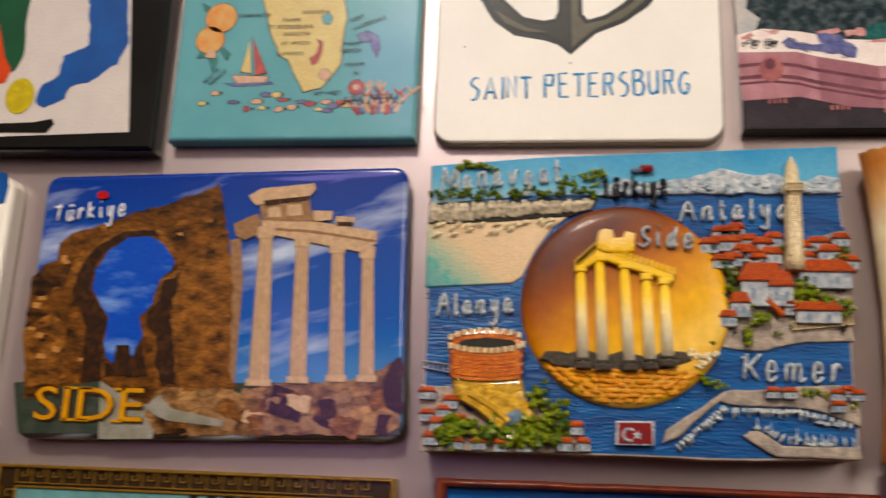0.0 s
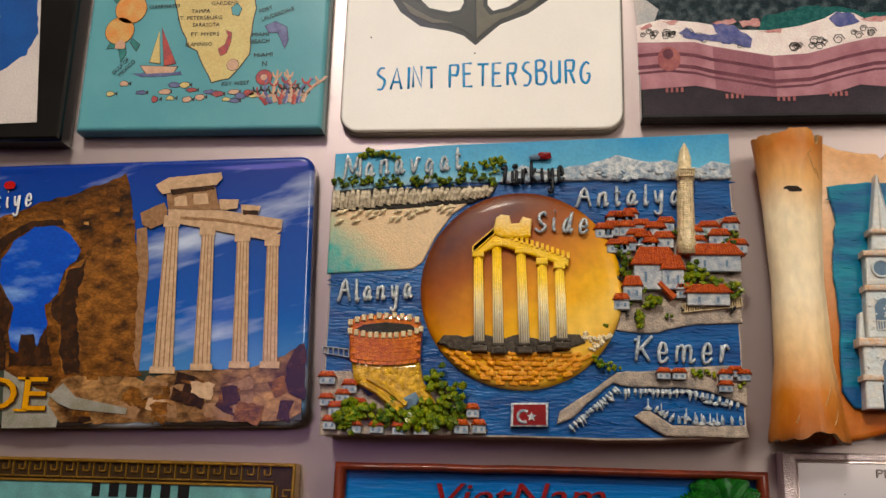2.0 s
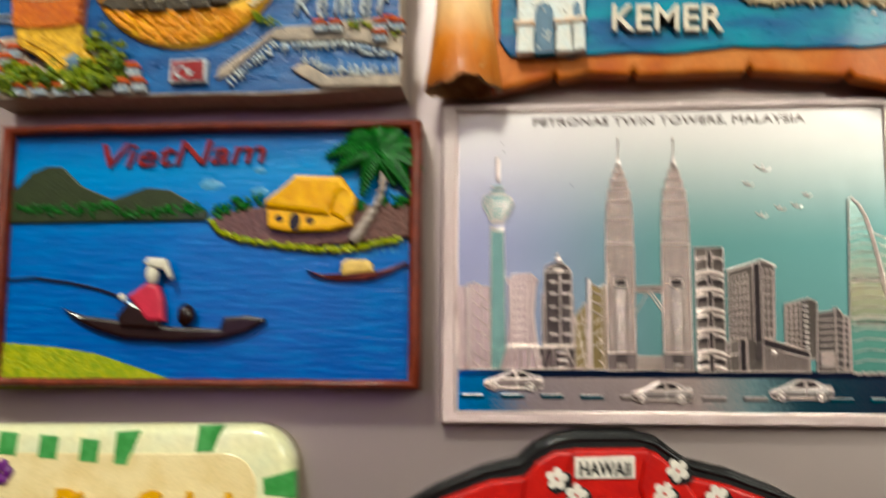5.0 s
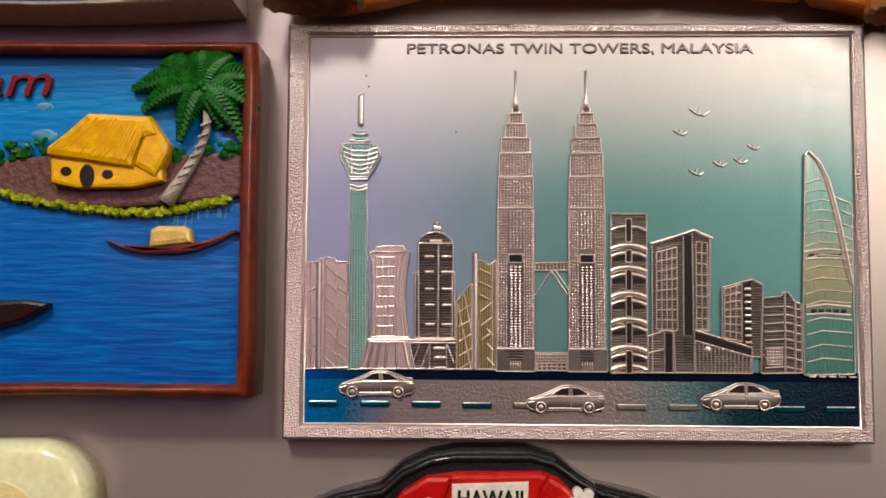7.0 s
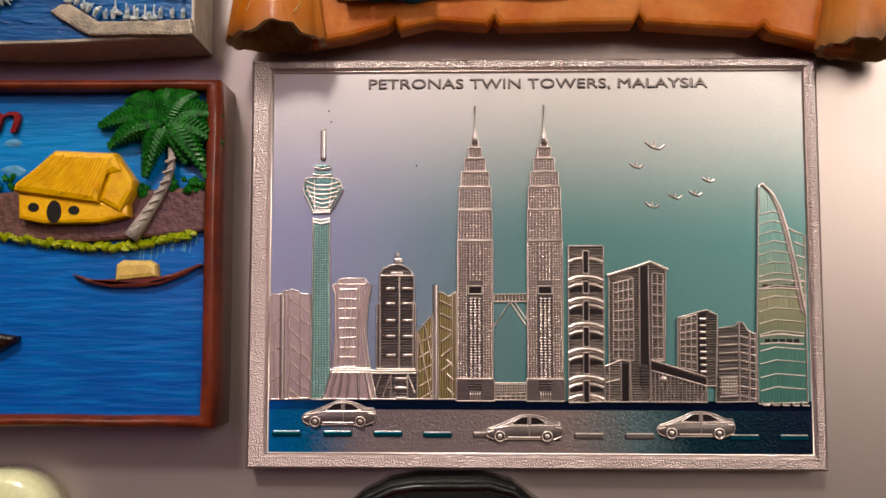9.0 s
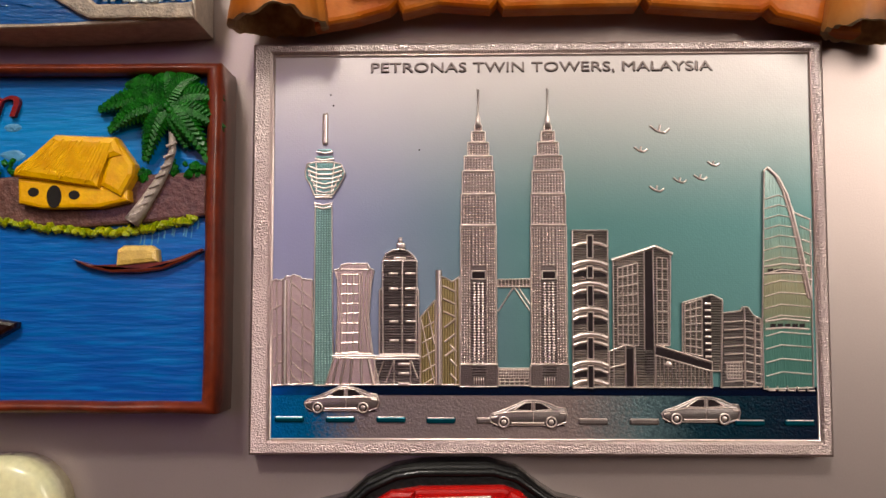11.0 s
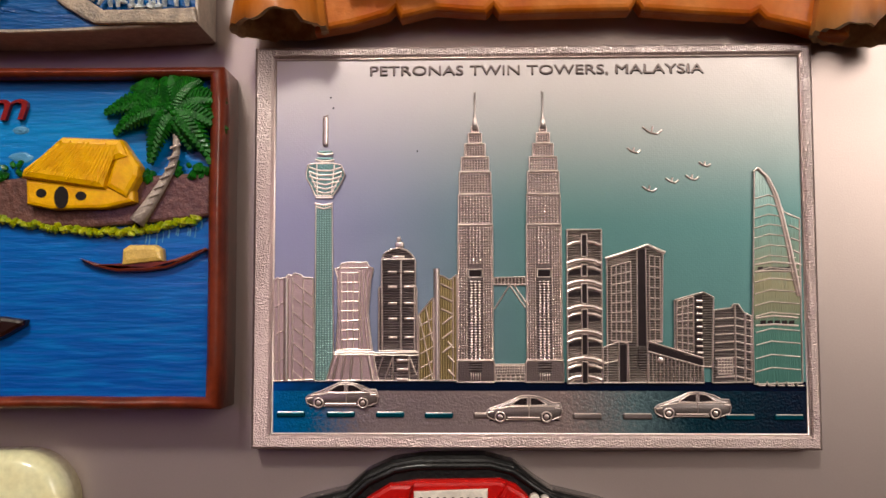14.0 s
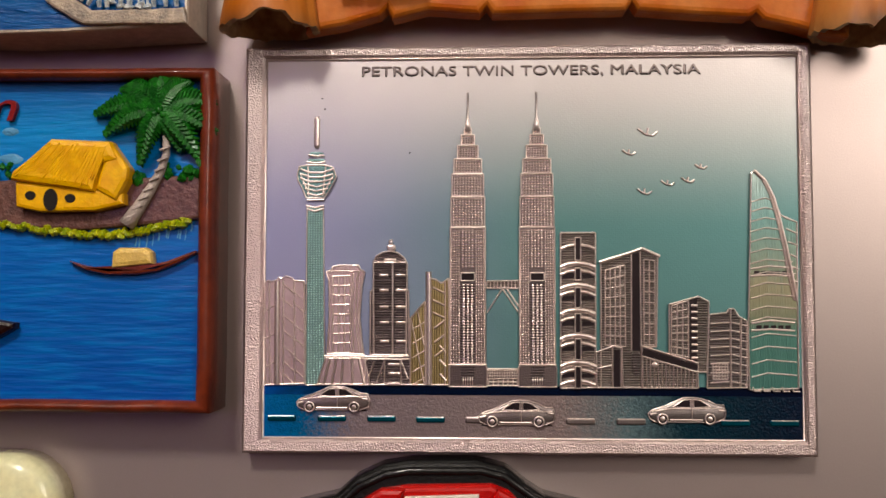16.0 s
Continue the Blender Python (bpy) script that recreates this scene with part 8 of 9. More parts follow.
layer("anchor_body", [(-56.3, 140.3), (-54.9, 141.8), (-51.5, 144.6), (-45.6, 147.0), (-42.7, 149.5), (-39.2, 153.1), (-37.2, 157.2), (-38.3, 157.3), (-40.9, 153.4), (-44.7, 149.6), (-49.4, 146.6), (-53.6, 145.7), (-55.0, 147.8), (-55.2, 157.9), (-56.7, 157.9)], C + 0.06, M_anchorlight, anchor)
layer("anchor_shade", [(-72.5, 149.6), (-70.3, 146.4), (-65.7, 144.2), (-61.5, 144.1), (-65.7, 145.2), (-69.4, 147.4)], C + 0.11, M_anchorlight, anchor)
tq = [(-77.4, 129.2), (-32.4, 129.3)]
pen("handwriting", "SAINT PETERSBURG", tq[0][0], tq[0][1], tq[1][0] - tq[0][0], 5.0, 0.27, C, M_blueink, spc, CAPITALS, 0, 1.0, 0.2, 9, 0.02, "blue handwritten capitals")
for x, z in [(-78.7, 141.1), (-56.6, 137.0)]:
    layer("ink_dot", oval(x, z, 0.18, 0.18, 8), C, M_ink, spc)

# ---- tin map ----
Tn = 4.0
M_mapland = printed("printed_yellow_land", (0.68, 0.58, 0.30), (0.66, 0.52, 0.26), 5, coat=0.4, rough=0.3)
M_orange = printed("printed_orange_fruit", (0.70, 0.34, 0.14), (0.66, 0.44, 0.20), 2.5, coat=0.4, rough=0.3)
M_mapleaf = printed("printed_leaf_green", (0.10, 0.30, 0.28), (0.06, 0.22, 0.20), 2, coat=0.4, rough=0.3)
M_coral = printed("printed_coral_red", (0.55, 0.16, 0.13), (0.36, 0.12, 0.14), 1.2, coat=0.4, rough=0.3)
M_peachp = printed("printed_pale_peach", (0.66, 0.46, 0.34), (0.6, 0.4, 0.3), 1.5, coat=0.4, rough=0.3)
M_purple = printed("printed_grey_violet", (0.16, 0.16, 0.30), (0.22, 0.24, 0.38), 1.5, coat=0.4, rough=0.3)
M_outline = printed("printed_dark_line", (0.06, 0.06, 0.06), (0.08, 0.07, 0.06), 3, coat=0.4, rough=0.3)


def edged(name, pts, d, material, parent, w=0.22, label=""):
    ob = layer(name, pts, d + 0.03, material, parent, label)
    layer("outline", inset(pts, -w), d - 0.02, M_outline, ob)
    return ob


edged("peninsula", rough_edge([(-123.0, 153.1), (-105.0, 152.5), (-104.1, 147.9), (-104.7, 142.6), (-104.7, 137.4), (-106.6, 134.1), (-108.7, 131.6), (-112.3, 131.0), (-114.3, 134.3), (-116.2, 138.3), (-118.2, 139.6), (-120.3, 144.3), (-121.6, 148.4)], 1.5, 0.15, 3), Tn + 0.03, M_mapland, mapm, label="printed yellow peninsula")
edged("lake", [(-109.4, 148.3), (-108.2, 149.4), (-107.1, 148.0), (-107.7, 146.4), (-109.0, 146.7)], Tn + 0.1, M_turq, mapm, 0.12)
for q in ([(-134.7, 151.2), (-136.7, 152.3), (-135.9, 150.5), (-133.8, 149.6)], [(-135.4, 141.4), (-136.4, 139.2), (-134.5, 139.4), (-134.1, 140.7)], [(-131.3, 140.6), (-129.8, 138.6), (-129.2, 140.0), (-130.9, 141.4)], [(-134.0, 140.0), (-132.9, 136.0), (-132.0, 138.0), (-132.4, 139.9)]):
    edged("leaf", q, Tn + 0.03, M_mapleaf, mapm, 0.15)
for x, z, r in ((-132.0, 148.6, 3.5), (-134.0, 143.4, 3.2)):
    edged("orange", oval(x, z, r, r, 22), Tn + 0.1, M_orange, mapm, 0.15, "printed orange fruit")
layer("blossom", rough_edge(oval(-133.4, 140.0, 1.2, 1.2, 10), 0.5, 0.25, 4), Tn + 0.2, M_peachp, mapm)
boat2 = edged("sailboat", [(-128.4, 135.0), (-120.2, 134.6), (-120.9, 133.3), (-126.9, 133.1)], Tn + 0.03, M_peachp, mapm, 0.15, "printed sailing boat")
edged("sail", [(-124.5, 143.9), (-123.1, 134.9), (-120.6, 135.4)], Tn + 0.08, M_coral, boat2, 0.12)
edged("sail", [(-125.0, 143.1), (-124.1, 135.4), (-126.4, 135.8)], Tn + 0.08, M_mapland, boat2, 0.12)
edged("wave", rough_edge([(-130.0, 133.2), (-119.5, 133.5), (-119.1, 132.7), (-128.0, 132.3)], 0.8, 0.12, 3), Tn + 0.02, M_purple, boat2, 0.05)
rnd = random.Random(3)
for k, (x, z) in enumerate([(-134.4, 128.6), (-131.6, 130.9), (-127.6, 128.8), (-124.4, 127.2), (-121.0, 127.4), (-122.4, 128.9), (-120.4, 130.4), (-116.5, 129.2), (-118.1, 130.4), (-114.5, 127.5), (-112.6, 128.7), (-110.7, 128.2), (-108.7, 126.9), (-107.3, 128.6), (-105.7, 127.7), (-104.0, 128.3), (-103.0, 127.8), (-117.3, 127.0), (-107.1, 126.6)]):
    fish = edged("fish", rough_edge(oval(x, z, rnd.uniform(0.7, 1.3), rnd.uniform(0.4, 0.7), 10), 0.4, 0.12, k), Tn + 0.03, [M_mapland, M_peachp, M_purple, M_coral][k % 4], mapm, 0.14)
    layer("tail", [(x + 0.9, z), (x + 1.6, z + 0.5), (x + 1.6, z - 0.5)], Tn + 0.04, M_outline, fish)
cpx, cpz = -101.0, 131.8
comp = edged("compass", oval(cpx, cpz, 1.7, 1.7, 20), Tn + 0.03, M_coral, mapm, 0.15, "printed red compass rose")
layer("compass_ring", oval(cpx, cpz, 0.7, 0.7, 14), Tn + 0.12, M_peachp, comp)
edged("dolphin", [(-101.6, 143.8), (-99.4, 144.8), (-96.9, 143.4), (-96.4, 140.4), (-97.0, 138.5), (-97.9, 140.4), (-98.7, 142.2), (-100.7, 142.2)], Tn + 0.03, M_purple, mapm, 0.12, "printed violet dolphin")
for k in range(9):
    bx, bz, g = -100.0 + k * 0.95, 125.6 + 0.25 * (k % 3), radians(118 - k * 7)
    L = (4.6, 6.2, 7.4)[k % 3]
    twig = [(bx + L * t * math.cos(g + 0.25 * math.sin(3 * t + k)), bz + L * t * math.sin(g + 0.2 * math.sin(3 * t + k))) for t in (0, 0.25, 0.5, 0.75, 1)]
    coral = part("coral_branch", tube(twig, [0.5, 0.45, 0.38, 0.32, 0.2], Tn + 0.05, sides=5, flat=0.3), (M_coral, M_purple, M_peachp)[k % 3], mapm)
    for m_, (px_, pz_) in enumerate(twig[1:4]):
        for sg in (-1, 1):
            part("coral_twig", tube([(px_, pz_), (px_ + sg * 0.7 + 0.2 * math.cos(g), pz_ + 0.5), (px_ + sg * 0.95, pz_ + 1.3)], [0.3, 0.26, 0.16], Tn + 0.07, sides=5, flat=0.3), (M_coral, M_peachp, M_outline)[(k + m_) % 3], coral)
edged("flamingo", [(-111.5, 138.6), (-110.1, 139.6), (-109.6, 141.7), (-110.2, 143.0), (-108.9, 142.4), (-108.9, 140.1), (-109.7, 137.5), (-110.9, 137.0)], Tn + 0.1, M_coral, mapm, 0.08)
edged("orange_blossom", oval(-108.0, 134.8, 1.3, 1.3, 14), Tn + 0.1, M_peachp, mapm, 0.1)
for words, a, w, h, tn in (("TAMPA", (-118.3, 147.2), 4.2, 0.9, 0), ("ST. PETERSBURG", (-121.3, 145.6), 10.0, 0.9, 0), ("SARASOTA", (-117.7, 143.9), 6.0, 0.9, 0),
                           ("FT. MYERS", (-117.8, 141.7), 6.2, 0.9, 0), ("FLAMINGO", (-118.8, 139.3), 5.8, 0.9, 0), ("KEY WEST", (-110.0, 130.0), 6.0, 0.9, 2),
                           ("MIAMI", (-104.3, 141.3), 3.6, 0.9, 2), ("BEACH", (-104.4, 139.7), 4.0, 0.9, 2), ("MIAMI", (-103.5, 136.5), 4.0, 0.9, 2),
                           ("FORT", (-103.0, 146.8), 3.0, 0.9, 20), ("LAUDERDALE", (-102.4, 144.9), 7.4, 0.9, 20), ("GULF OF", (-134.0, 133.0), 4.6, 0.9, 48), ("MEXICO", (-132.6, 132.5), 4.6, 0.9, 48),
                           ("CLEARWATER", (-127.9, 148.6), 7.0, 0.9, 0), ("GARDENS", (-114.0, 149.0), 6.0, 0.9, 0), ("N", (-101.6, 134.4), 1.0, 1.1, 0)):
    text("map_lettering", words, a[0], a[1], w, h, Tn + 0.14, 0.04, M_outline, mapm, turn=tn)

# ---- violet terrace tile ----
Q = 4.02
# print colours below are lightened, standing in for hazy reflections on the tile
M_tiledark = printed("printed_dark_floor", (0.05, 0.042, 0.055), (0.07, 0.055, 0.07), 6, rough=0.15)
M_tilewall = printed("printed_pink_wall", (0.56, 0.32, 0.35), (0.44, 0.23, 0.26), 4, rough=0.15, fine=0.05)
M_tileshade = printed("printed_wall_shade", (0.26, 0.12, 0.145), (0.19, 0.085, 0.11), 3, rough=0.15)
M_tilewall2 = printed("printed_folded_wall", (0.42, 0.22, 0.25), (0.34, 0.17, 0.20), 4, rough=0.15)
M_tilecream = printed("printed_mosaic_cream", (0.94, 0.86, 0.80), (0.86, 0.74, 0.70), 3, rough=0.15)
M_tileblue = printed("printed_mosaic_blue", (0.14, 0.16, 0.34), (0.25, 0.25, 0.42), 1.5, rough=0.15)
M_tilegreen = printed("printed_dark_trees", (0.03, 0.05, 0.06), (0.13, 0.16, 0.17), 1.8, low=0.42, high=0.7, rough=0.15, fine=0.2)
M_tilesky = printed("printed_pale_sky", (0.62, 0.58, 0.55), (0.5, 0.5, 0.5), 4, rough=0.15)
layer("printed_floor", rect(-22.3, 122.1, 33.3, 194), Q, M_tiledark, tile)
layer("printed_sky", [(-24.1, 156.9), (-14.1, 156.7), (-13.6, 142.3), (-23.3, 141.8)], Q + 0.05, M_tilesky, tile)
layer("printed_wood", rough_edge([(-20.5, 156.8), (34.8, 156.0), (34.5, 140.7), (5.6, 139.5), (-13.6, 141.7), (-19.9, 142.6), (-19.0, 145.6), (-21.6, 147.6), (-20.6, 150.2)], 2, 0.4, 3), Q + 0.1, M_tilegreen, tile, "printed dark trees")
wall_t = [(-23.3, 138.0), (-17.1, 138.5), (-12.0, 137.9), (-8.6, 136.9), (3.3, 134.5), (10.3, 134.9), (17.4, 136.9), (22.7, 138.1), (34.5, 138.7)]
wall_b = [(34.3, 127.5), (29.0, 127.0), (19.7, 128.0), (13.9, 126.1), (4.6, 125.6), (-2.4, 126.0), (-11.9, 128.3), (-22.8, 127.6)]
layer("printed_wall", wall_t + wall_b, Q + 0.1, M_tilewall, tile, "printed pink terrace wall")
for dz, h in ((-2.6, 0.7), (-5.2, 0.8), (-6.6, 0.5)):
    layer("printed_moulding", [(x, z + dz) for x, z in wall_t] + [(x, z + dz - h) for x, z in wall_t[::-1]], Q + 0.15, M_tileshade, tile)
layer("printed_folded_shade", [(-8.4, 136.7), (3.3, 134.3), (3.7, 125.7), (-2.4, 126.0), (-8.1, 127.5)], Q + 0.12, M_tilewall2, tile)
layer("printed_folded_shade", [(10.3, 134.8), (19.7, 137.2), (20.0, 128.1), (14.2, 126.3), (10.4, 126.2)], Q + 0.13, M_tilewall, tile)
layer("printed_mosaic", [(-23.5, 141.8), (-18.5, 143.1), (-11.2, 142.3), (-2.8, 140.4), (3.2, 140.1), (9.1, 141.0), (13.8, 142.5), (16.2, 143.9), (19.7, 143.5), (22.7, 141.6), (34.6, 142.3), (34.5, 138.7), (22.7, 138.1), (17.4, 136.9), (10.3, 134.9), (3.3, 134.5), (-8.6, 136.9), (-12.0, 137.9), (-23.3, 138.0)], Q + 0.14, M_tilecream, tile, "printed mosaic bench")
for q in ([(-14.7, 139.1), (-11.1, 139.7), (-2.7, 139.0), (-0.9, 136.8), (-7.5, 137.6), (-14.1, 138.7)], [(-8.8, 142.0), (-4.0, 141.4), (-0.8, 138.3), (-0.9, 136.5), (-6.3, 137.6)], [(14.4, 142.2), (16.2, 143.8), (19.5, 143.5), (20.5, 141.3), (16.2, 140.7)], [(-15.3, 139.7), (-13.6, 141.0), (-11.1, 139.4), (-13.5, 138.7)]):
    layer("printed_mosaic_patch", rough_edge(q, 1, 0.3, 2), Q + 0.19 + abs(q[0][0]) % 0.07, M_tileblue, tile)
M_hedge = printed("printed_teal_hedge", (0.03, 0.13, 0.13), (0.06, 0.20, 0.18), 1.0, rough=0.15, fine=0.15)
M_rose = printed("printed_mosaic_rose", (0.62, 0.30, 0.30), (0.70, 0.46, 0.42), 1.0, rough=0.15)
M_spout = printed("printed_salmon_spout", (0.52, 0.24, 0.22), (0.38, 0.16, 0.17), 3, rough=0.15)
layer("printed_hedge", rough_edge([(1.0, 140.3), (1.7, 143.2), (6.7, 144.4), (11.4, 145.6), (17.4, 144.8), (22.1, 143.7), (34.6, 143.7), (34.6, 142.0), (22.7, 141.4), (19.7, 143.2), (16.2, 143.8), (13.8, 142.5), (9.1, 141.0), (4.4, 140.1)], 1.2, 0.25, 3), Q + 0.12, M_hedge, tile, "printed teal hedge")
for k, q in enumerate(([(-22.9, 141.1), (-20.8, 142.4), (-20.2, 141.6), (-22.2, 140.6)], [(-18.4, 142.6), (-14.8, 142.8), (-16.0, 141.8)], [(-8.8, 142.0), (-4.0, 143.0), (-3.5, 141.9), (-6.4, 141.4)], [(-2.8, 142.2), (1.0, 142.9), (1.0, 141.1), (-2.3, 141.1)], [(20.9, 142.4), (26.2, 142.9), (26.6, 141.9), (22.7, 141.4)], [(28.0, 142.6), (30.4, 142.8), (30.1, 141.8)], [(0.8, 139.8), (5.5, 140.3), (5.1, 139.5)])):
    layer("printed_mosaic_patch", rough_edge(q, 0.8, 0.25, k), Q + 0.2 + 0.004 * k, M_rose, tile)
rnd = random.Random(7)
for k in range(30):
    u = rnd.random()
    i = min(7, int(u * 8))
    f = u * 8 - i
    x = wall_t[i][0] + (wall_t[i + 1][0] - wall_t[i][0]) * f
    z = wall_t[i][1] + (wall_t[i + 1][1] - wall_t[i][1]) * f + rnd.uniform(0.8, 2.4)
    r = rnd.uniform(0.5, 1.25)
    part("printed_scroll", tube([(x + r * (1 - a / 14) * math.cos(a), z + r * (1 - a / 14) * math.sin(a)) for a in range(10)], 0.09, Q + 0.24, sides=4), M_outline, tile)
for x, z in [(-17.1, 134.4), (27.9, 134.2)]:
    layer("printed_spout", oval(x, z - 0.2, 2.3, 2.7, 18), Q + 0.2, M_spout, tile)
    layer("printed_spout_hole", oval(x - 0.15, z + 0.9, 1.05, 1.15, 14), Q + 0.26, M_tileshade, tile)
for x, z in [(-16.2, 127.3), (-4.5, 125.8), (5.4, 125.1), (15.4, 126.0), (27.3, 127.0)]:
    for k in range(4):
        layer("printed_drip", rect(x - 1.8 + k, z - 0.4, x - 1.3 + k, z + 0.6), Q + 0.2, M_spout, tile)

# ---- ink sketch tin ----
K = 5.05
M_sepia = printed("sepia_ink", (0.10, 0.085, 0.06), (0.18, 0.15, 0.11), 1.0, rough=0.4, coat=0.2)


def stroke(path, w=0.13):
    return part("ink_stroke", tube(path, w, K, sides=4, flat=0.3), M_sepia, sk)


rnd = random.Random(17)
for row in ([(50.2, 146.4), (63.1, 149.2), (63.3, 153.1), (50.3, 150.0)], [(50.2, 140.1), (62.7, 142.0), (62.9, 145.8), (50.4, 144.7)], [(74.2, 142.4), (91.7, 140.9), (92.2, 146.9), (74.6, 147.9)]):
    for k in range(9):
        u = k / 9
        a, b, c_ = lerp4(row, u, 0), lerp4(row, u, 0.8), lerp4(row, u + 0.05, 1.0)
        d_, e_ = lerp4(row, u + 0.09, 0.8), lerp4(row, u + 0.1, 0.0)
        stroke([a, b, c_, d_, e_], rnd.uniform(0.08, 0.2))
        for j in range(4):
            v = rnd.random() * 0.08
            stroke([lerp4(row, u + v, rnd.uniform(0, 0.2)), lerp4(row, u + v + 0.01, rnd.uniform(0.6, 0.9))], rnd.uniform(0.07, 0.16))
stroke([(49.6, 144.9), (57.2, 146.4), (64.3, 146.0)])
stroke([(73.5, 148.7), (82.6, 148.6), (93.1, 147.7)])
stroke([(45.0, 147.5), (45.4, 142.4), (44.2, 138.9), (47.7, 139.9), (51.1, 140.5), (52.9, 141.3)], 0.12)
stroke([(43.0, 148.9), (44.1, 143.7), (44.4, 138.9)], 0.12)
stroke([(45.7, 151.4), (43.9, 149.1), (41.2, 148.6), (39.7, 146.3)], 0.12)
stroke([(40.1, 137.1), (41.8, 136.9), (43.2, 137.7)], 0.12)
for cx_, cz_, w_, h_, n_ in ((67.3, 142.2, 2.0, 5.0, 26), (66.3, 133.5, 2.2, 5.5, 34), (72.1, 136.5, 2.4, 5.0, 30), (72.9, 129.7, 2.0, 3.6, 22), (42.7, 147.8, 3.0, 2.6, 14)):
    for k in range(n_):
        x, z = cx_ + rnd.uniform(-w_, w_), cz_ + rnd.uniform(-h_, h_)
        a = rnd.uniform(-0.9, 0.9)
        stroke([(x - 0.6 * math.sin(a), z - 0.6), (x + rnd.uniform(-.3, .3), z), (x + 0.6 * math.sin(a), z + 0.6)], rnd.uniform(0.08, 0.26))
stroke([(65.8, 146.0), (66.8, 143.2), (67.6, 143.7), (68.6, 144.9)], 0.14)
stroke([(76.5, 138.9), (75.5, 136.5), (77.8, 135.6), (77.9, 132.1), (76.8, 129.9), (78.5, 129.7)], 0.12)
stroke([(65.4, 127.9), (68.8, 127.1), (70.9, 125.8)], 0.14)
stroke([(73.9, 128.2), (76.6, 126.6), (79.3, 126.0)], 0.14)
stroke([(60.3, 128.0), (61.4, 128.2)], 0.12)
stroke([(76.8, 129.3), (80.1, 129.4)], 0.1)
for k in range(5):
    x, z = 83.3, 129.1
    stroke([(x - 1 + k * 0.4, z - 0.4), (x - 0.8 + k * 0.4, z + 0.5)], 0.12)

# ---- black framed painting ----
M_blackframe = mat("black_lacquer_frame", (0.010, 0.010, 0.010), 0.2, size=10, bump=0.05, coat=0.6)
M_paper = printed("white_painting_paper", (0.66, 0.60, 0.56), (0.62, 0.56, 0.53), 6, rough=0.5, coat=0.1)
M_pblue = printed("flat_blue_paint", (0.012, 0.10, 0.32), (0.02, 0.13, 0.38), 6, rough=0.45, coat=0.1)
M_pgreen = printed("flat_green_paint", (0.010, 0.09, 0.04), (0.014, 0.11, 0.05), 6, rough=0.45, coat=0.1)
M_porange = printed("flat_orange_paint", (0.62, 0.10, 0.02), (0.58, 0.08, 0.015), 6, rough=0.45, coat=0.1)
M_pyellow = printed("flat_yellow_paint", (0.60, 0.48, 0.04), (0.50, 0.40, 0.03), 2, rough=0.45, coat=0.1)
corner = (-143.7, 117.8)
part("block", slab(rect(-240, corner[1], corner[0], 196), 0.2, 5.2, 0.8), M_blackframe, cart)
layer("paper", [(-238, 196 - 1.5)] + [(-242.0, 119.4), (-149.3, 121.8), (-153.2, 157.5)] + [(-141.5, 194.5)], 5.2, M_paper, cart, "white paper panel")
layer("green_patch", rough_edge([(-206.9, 159.3), (-176.6, 158.3), (-176.7, 153.1), (-176.8, 148.1), (-176.0, 140.2), (-177.8, 136.4), (-183.9, 135.4), (-203.1, 140.1)], 1.5, 0.2, 2), 5.27, M_pgreen, cart)
layer("orange_patch", [(-205.1, 150.3), (-183.3, 148.3), (-180.4, 139.6), (-178.4, 136.7), (-179.4, 133.6), (-184.8, 132.7), (-201.7, 132.9)], 5.33, M_porange, cart)
layer("blue_patch", rough_edge([(-163.2, 157.8), (-154.3, 157.5), (-152.1, 142.5), (-154.0, 137.7), (-160.2, 133.3), (-164.2, 132.5), (-165.0, 129.6), (-169.5, 127.3), (-171.1, 128.0), (-171.7, 130.4), (-170.4, 133.1), (-167.0, 135.1), (-166.6, 139.9), (-161.0, 142.3)], 1.2, 0.25, 4), 5.27, M_pblue, cart, "torn blue paint shape")
layer("yellow_patch", oval(-175.4, 130.4, 3.4, 4.2, 18), 5.35, M_pyellow, cart, "plain yellow paint patch")
layer("black_patch", [(-181.5, 122.0), (-180.5, 124.0), (-171.0, 124.2), (-167.1, 125.0), (-166.4, 123.8), (-168.0, 121.8)], 5.38, M_blackframe, cart)

# ---- gold key-pattern frame ----
M_goldf = mat("antique_gold_paint", (0.50, 0.32, 0.09), 0.35, 0.8, size=3, bump=0.4, grain=0.5)
M_golddark = mat("dark_gold_ground", (0.07, 0.04, 0.015), 0.45, 0.4, bump=0.3)
M_bay = printed("printed_bay", (0.2, 0.4, 0.4), (0.16, 0.3, 0.3), 4, rough=0.25)
M_bayhill = printed("printed_bay_hill", (0.05, 0.09, 0.06), (0.09, 0.12, 0.08), 3, rough=0.25)
M_baytown = printed("printed_bay_town", (0.40, 0.27, 0.2), (0.2, 0.24, 0.26), 2, rough=0.25)
GR, GT = -88.6, 52.6
GL, GB = GR - 79.5, 6.2
part("block", slab(rect(GL + 0.3, GB + 0.3, GR - 0.3, GT - 0.3), 0.2, 3.4), M_golddark, gold)
part("outer_rim", frame_ring(rect(GL, GB, GR, GT), rect(GL + 0.7, GB + 0.7, GR - 0.7, GT - 0.7), 0.3, 4.2, 0.2), M_goldf, gold, "antique gold rim")
part("inner_rim", frame_ring(rect(GL + 4.0, GB + 4.0, GR - 4.0, GT - 4.0), rect(GL + 4.5, GB + 4.5, GR - 4.5, GT - 4.5), 0.3, 4.0, 0.15), M_goldf, gold)
kb = bmesh.new()
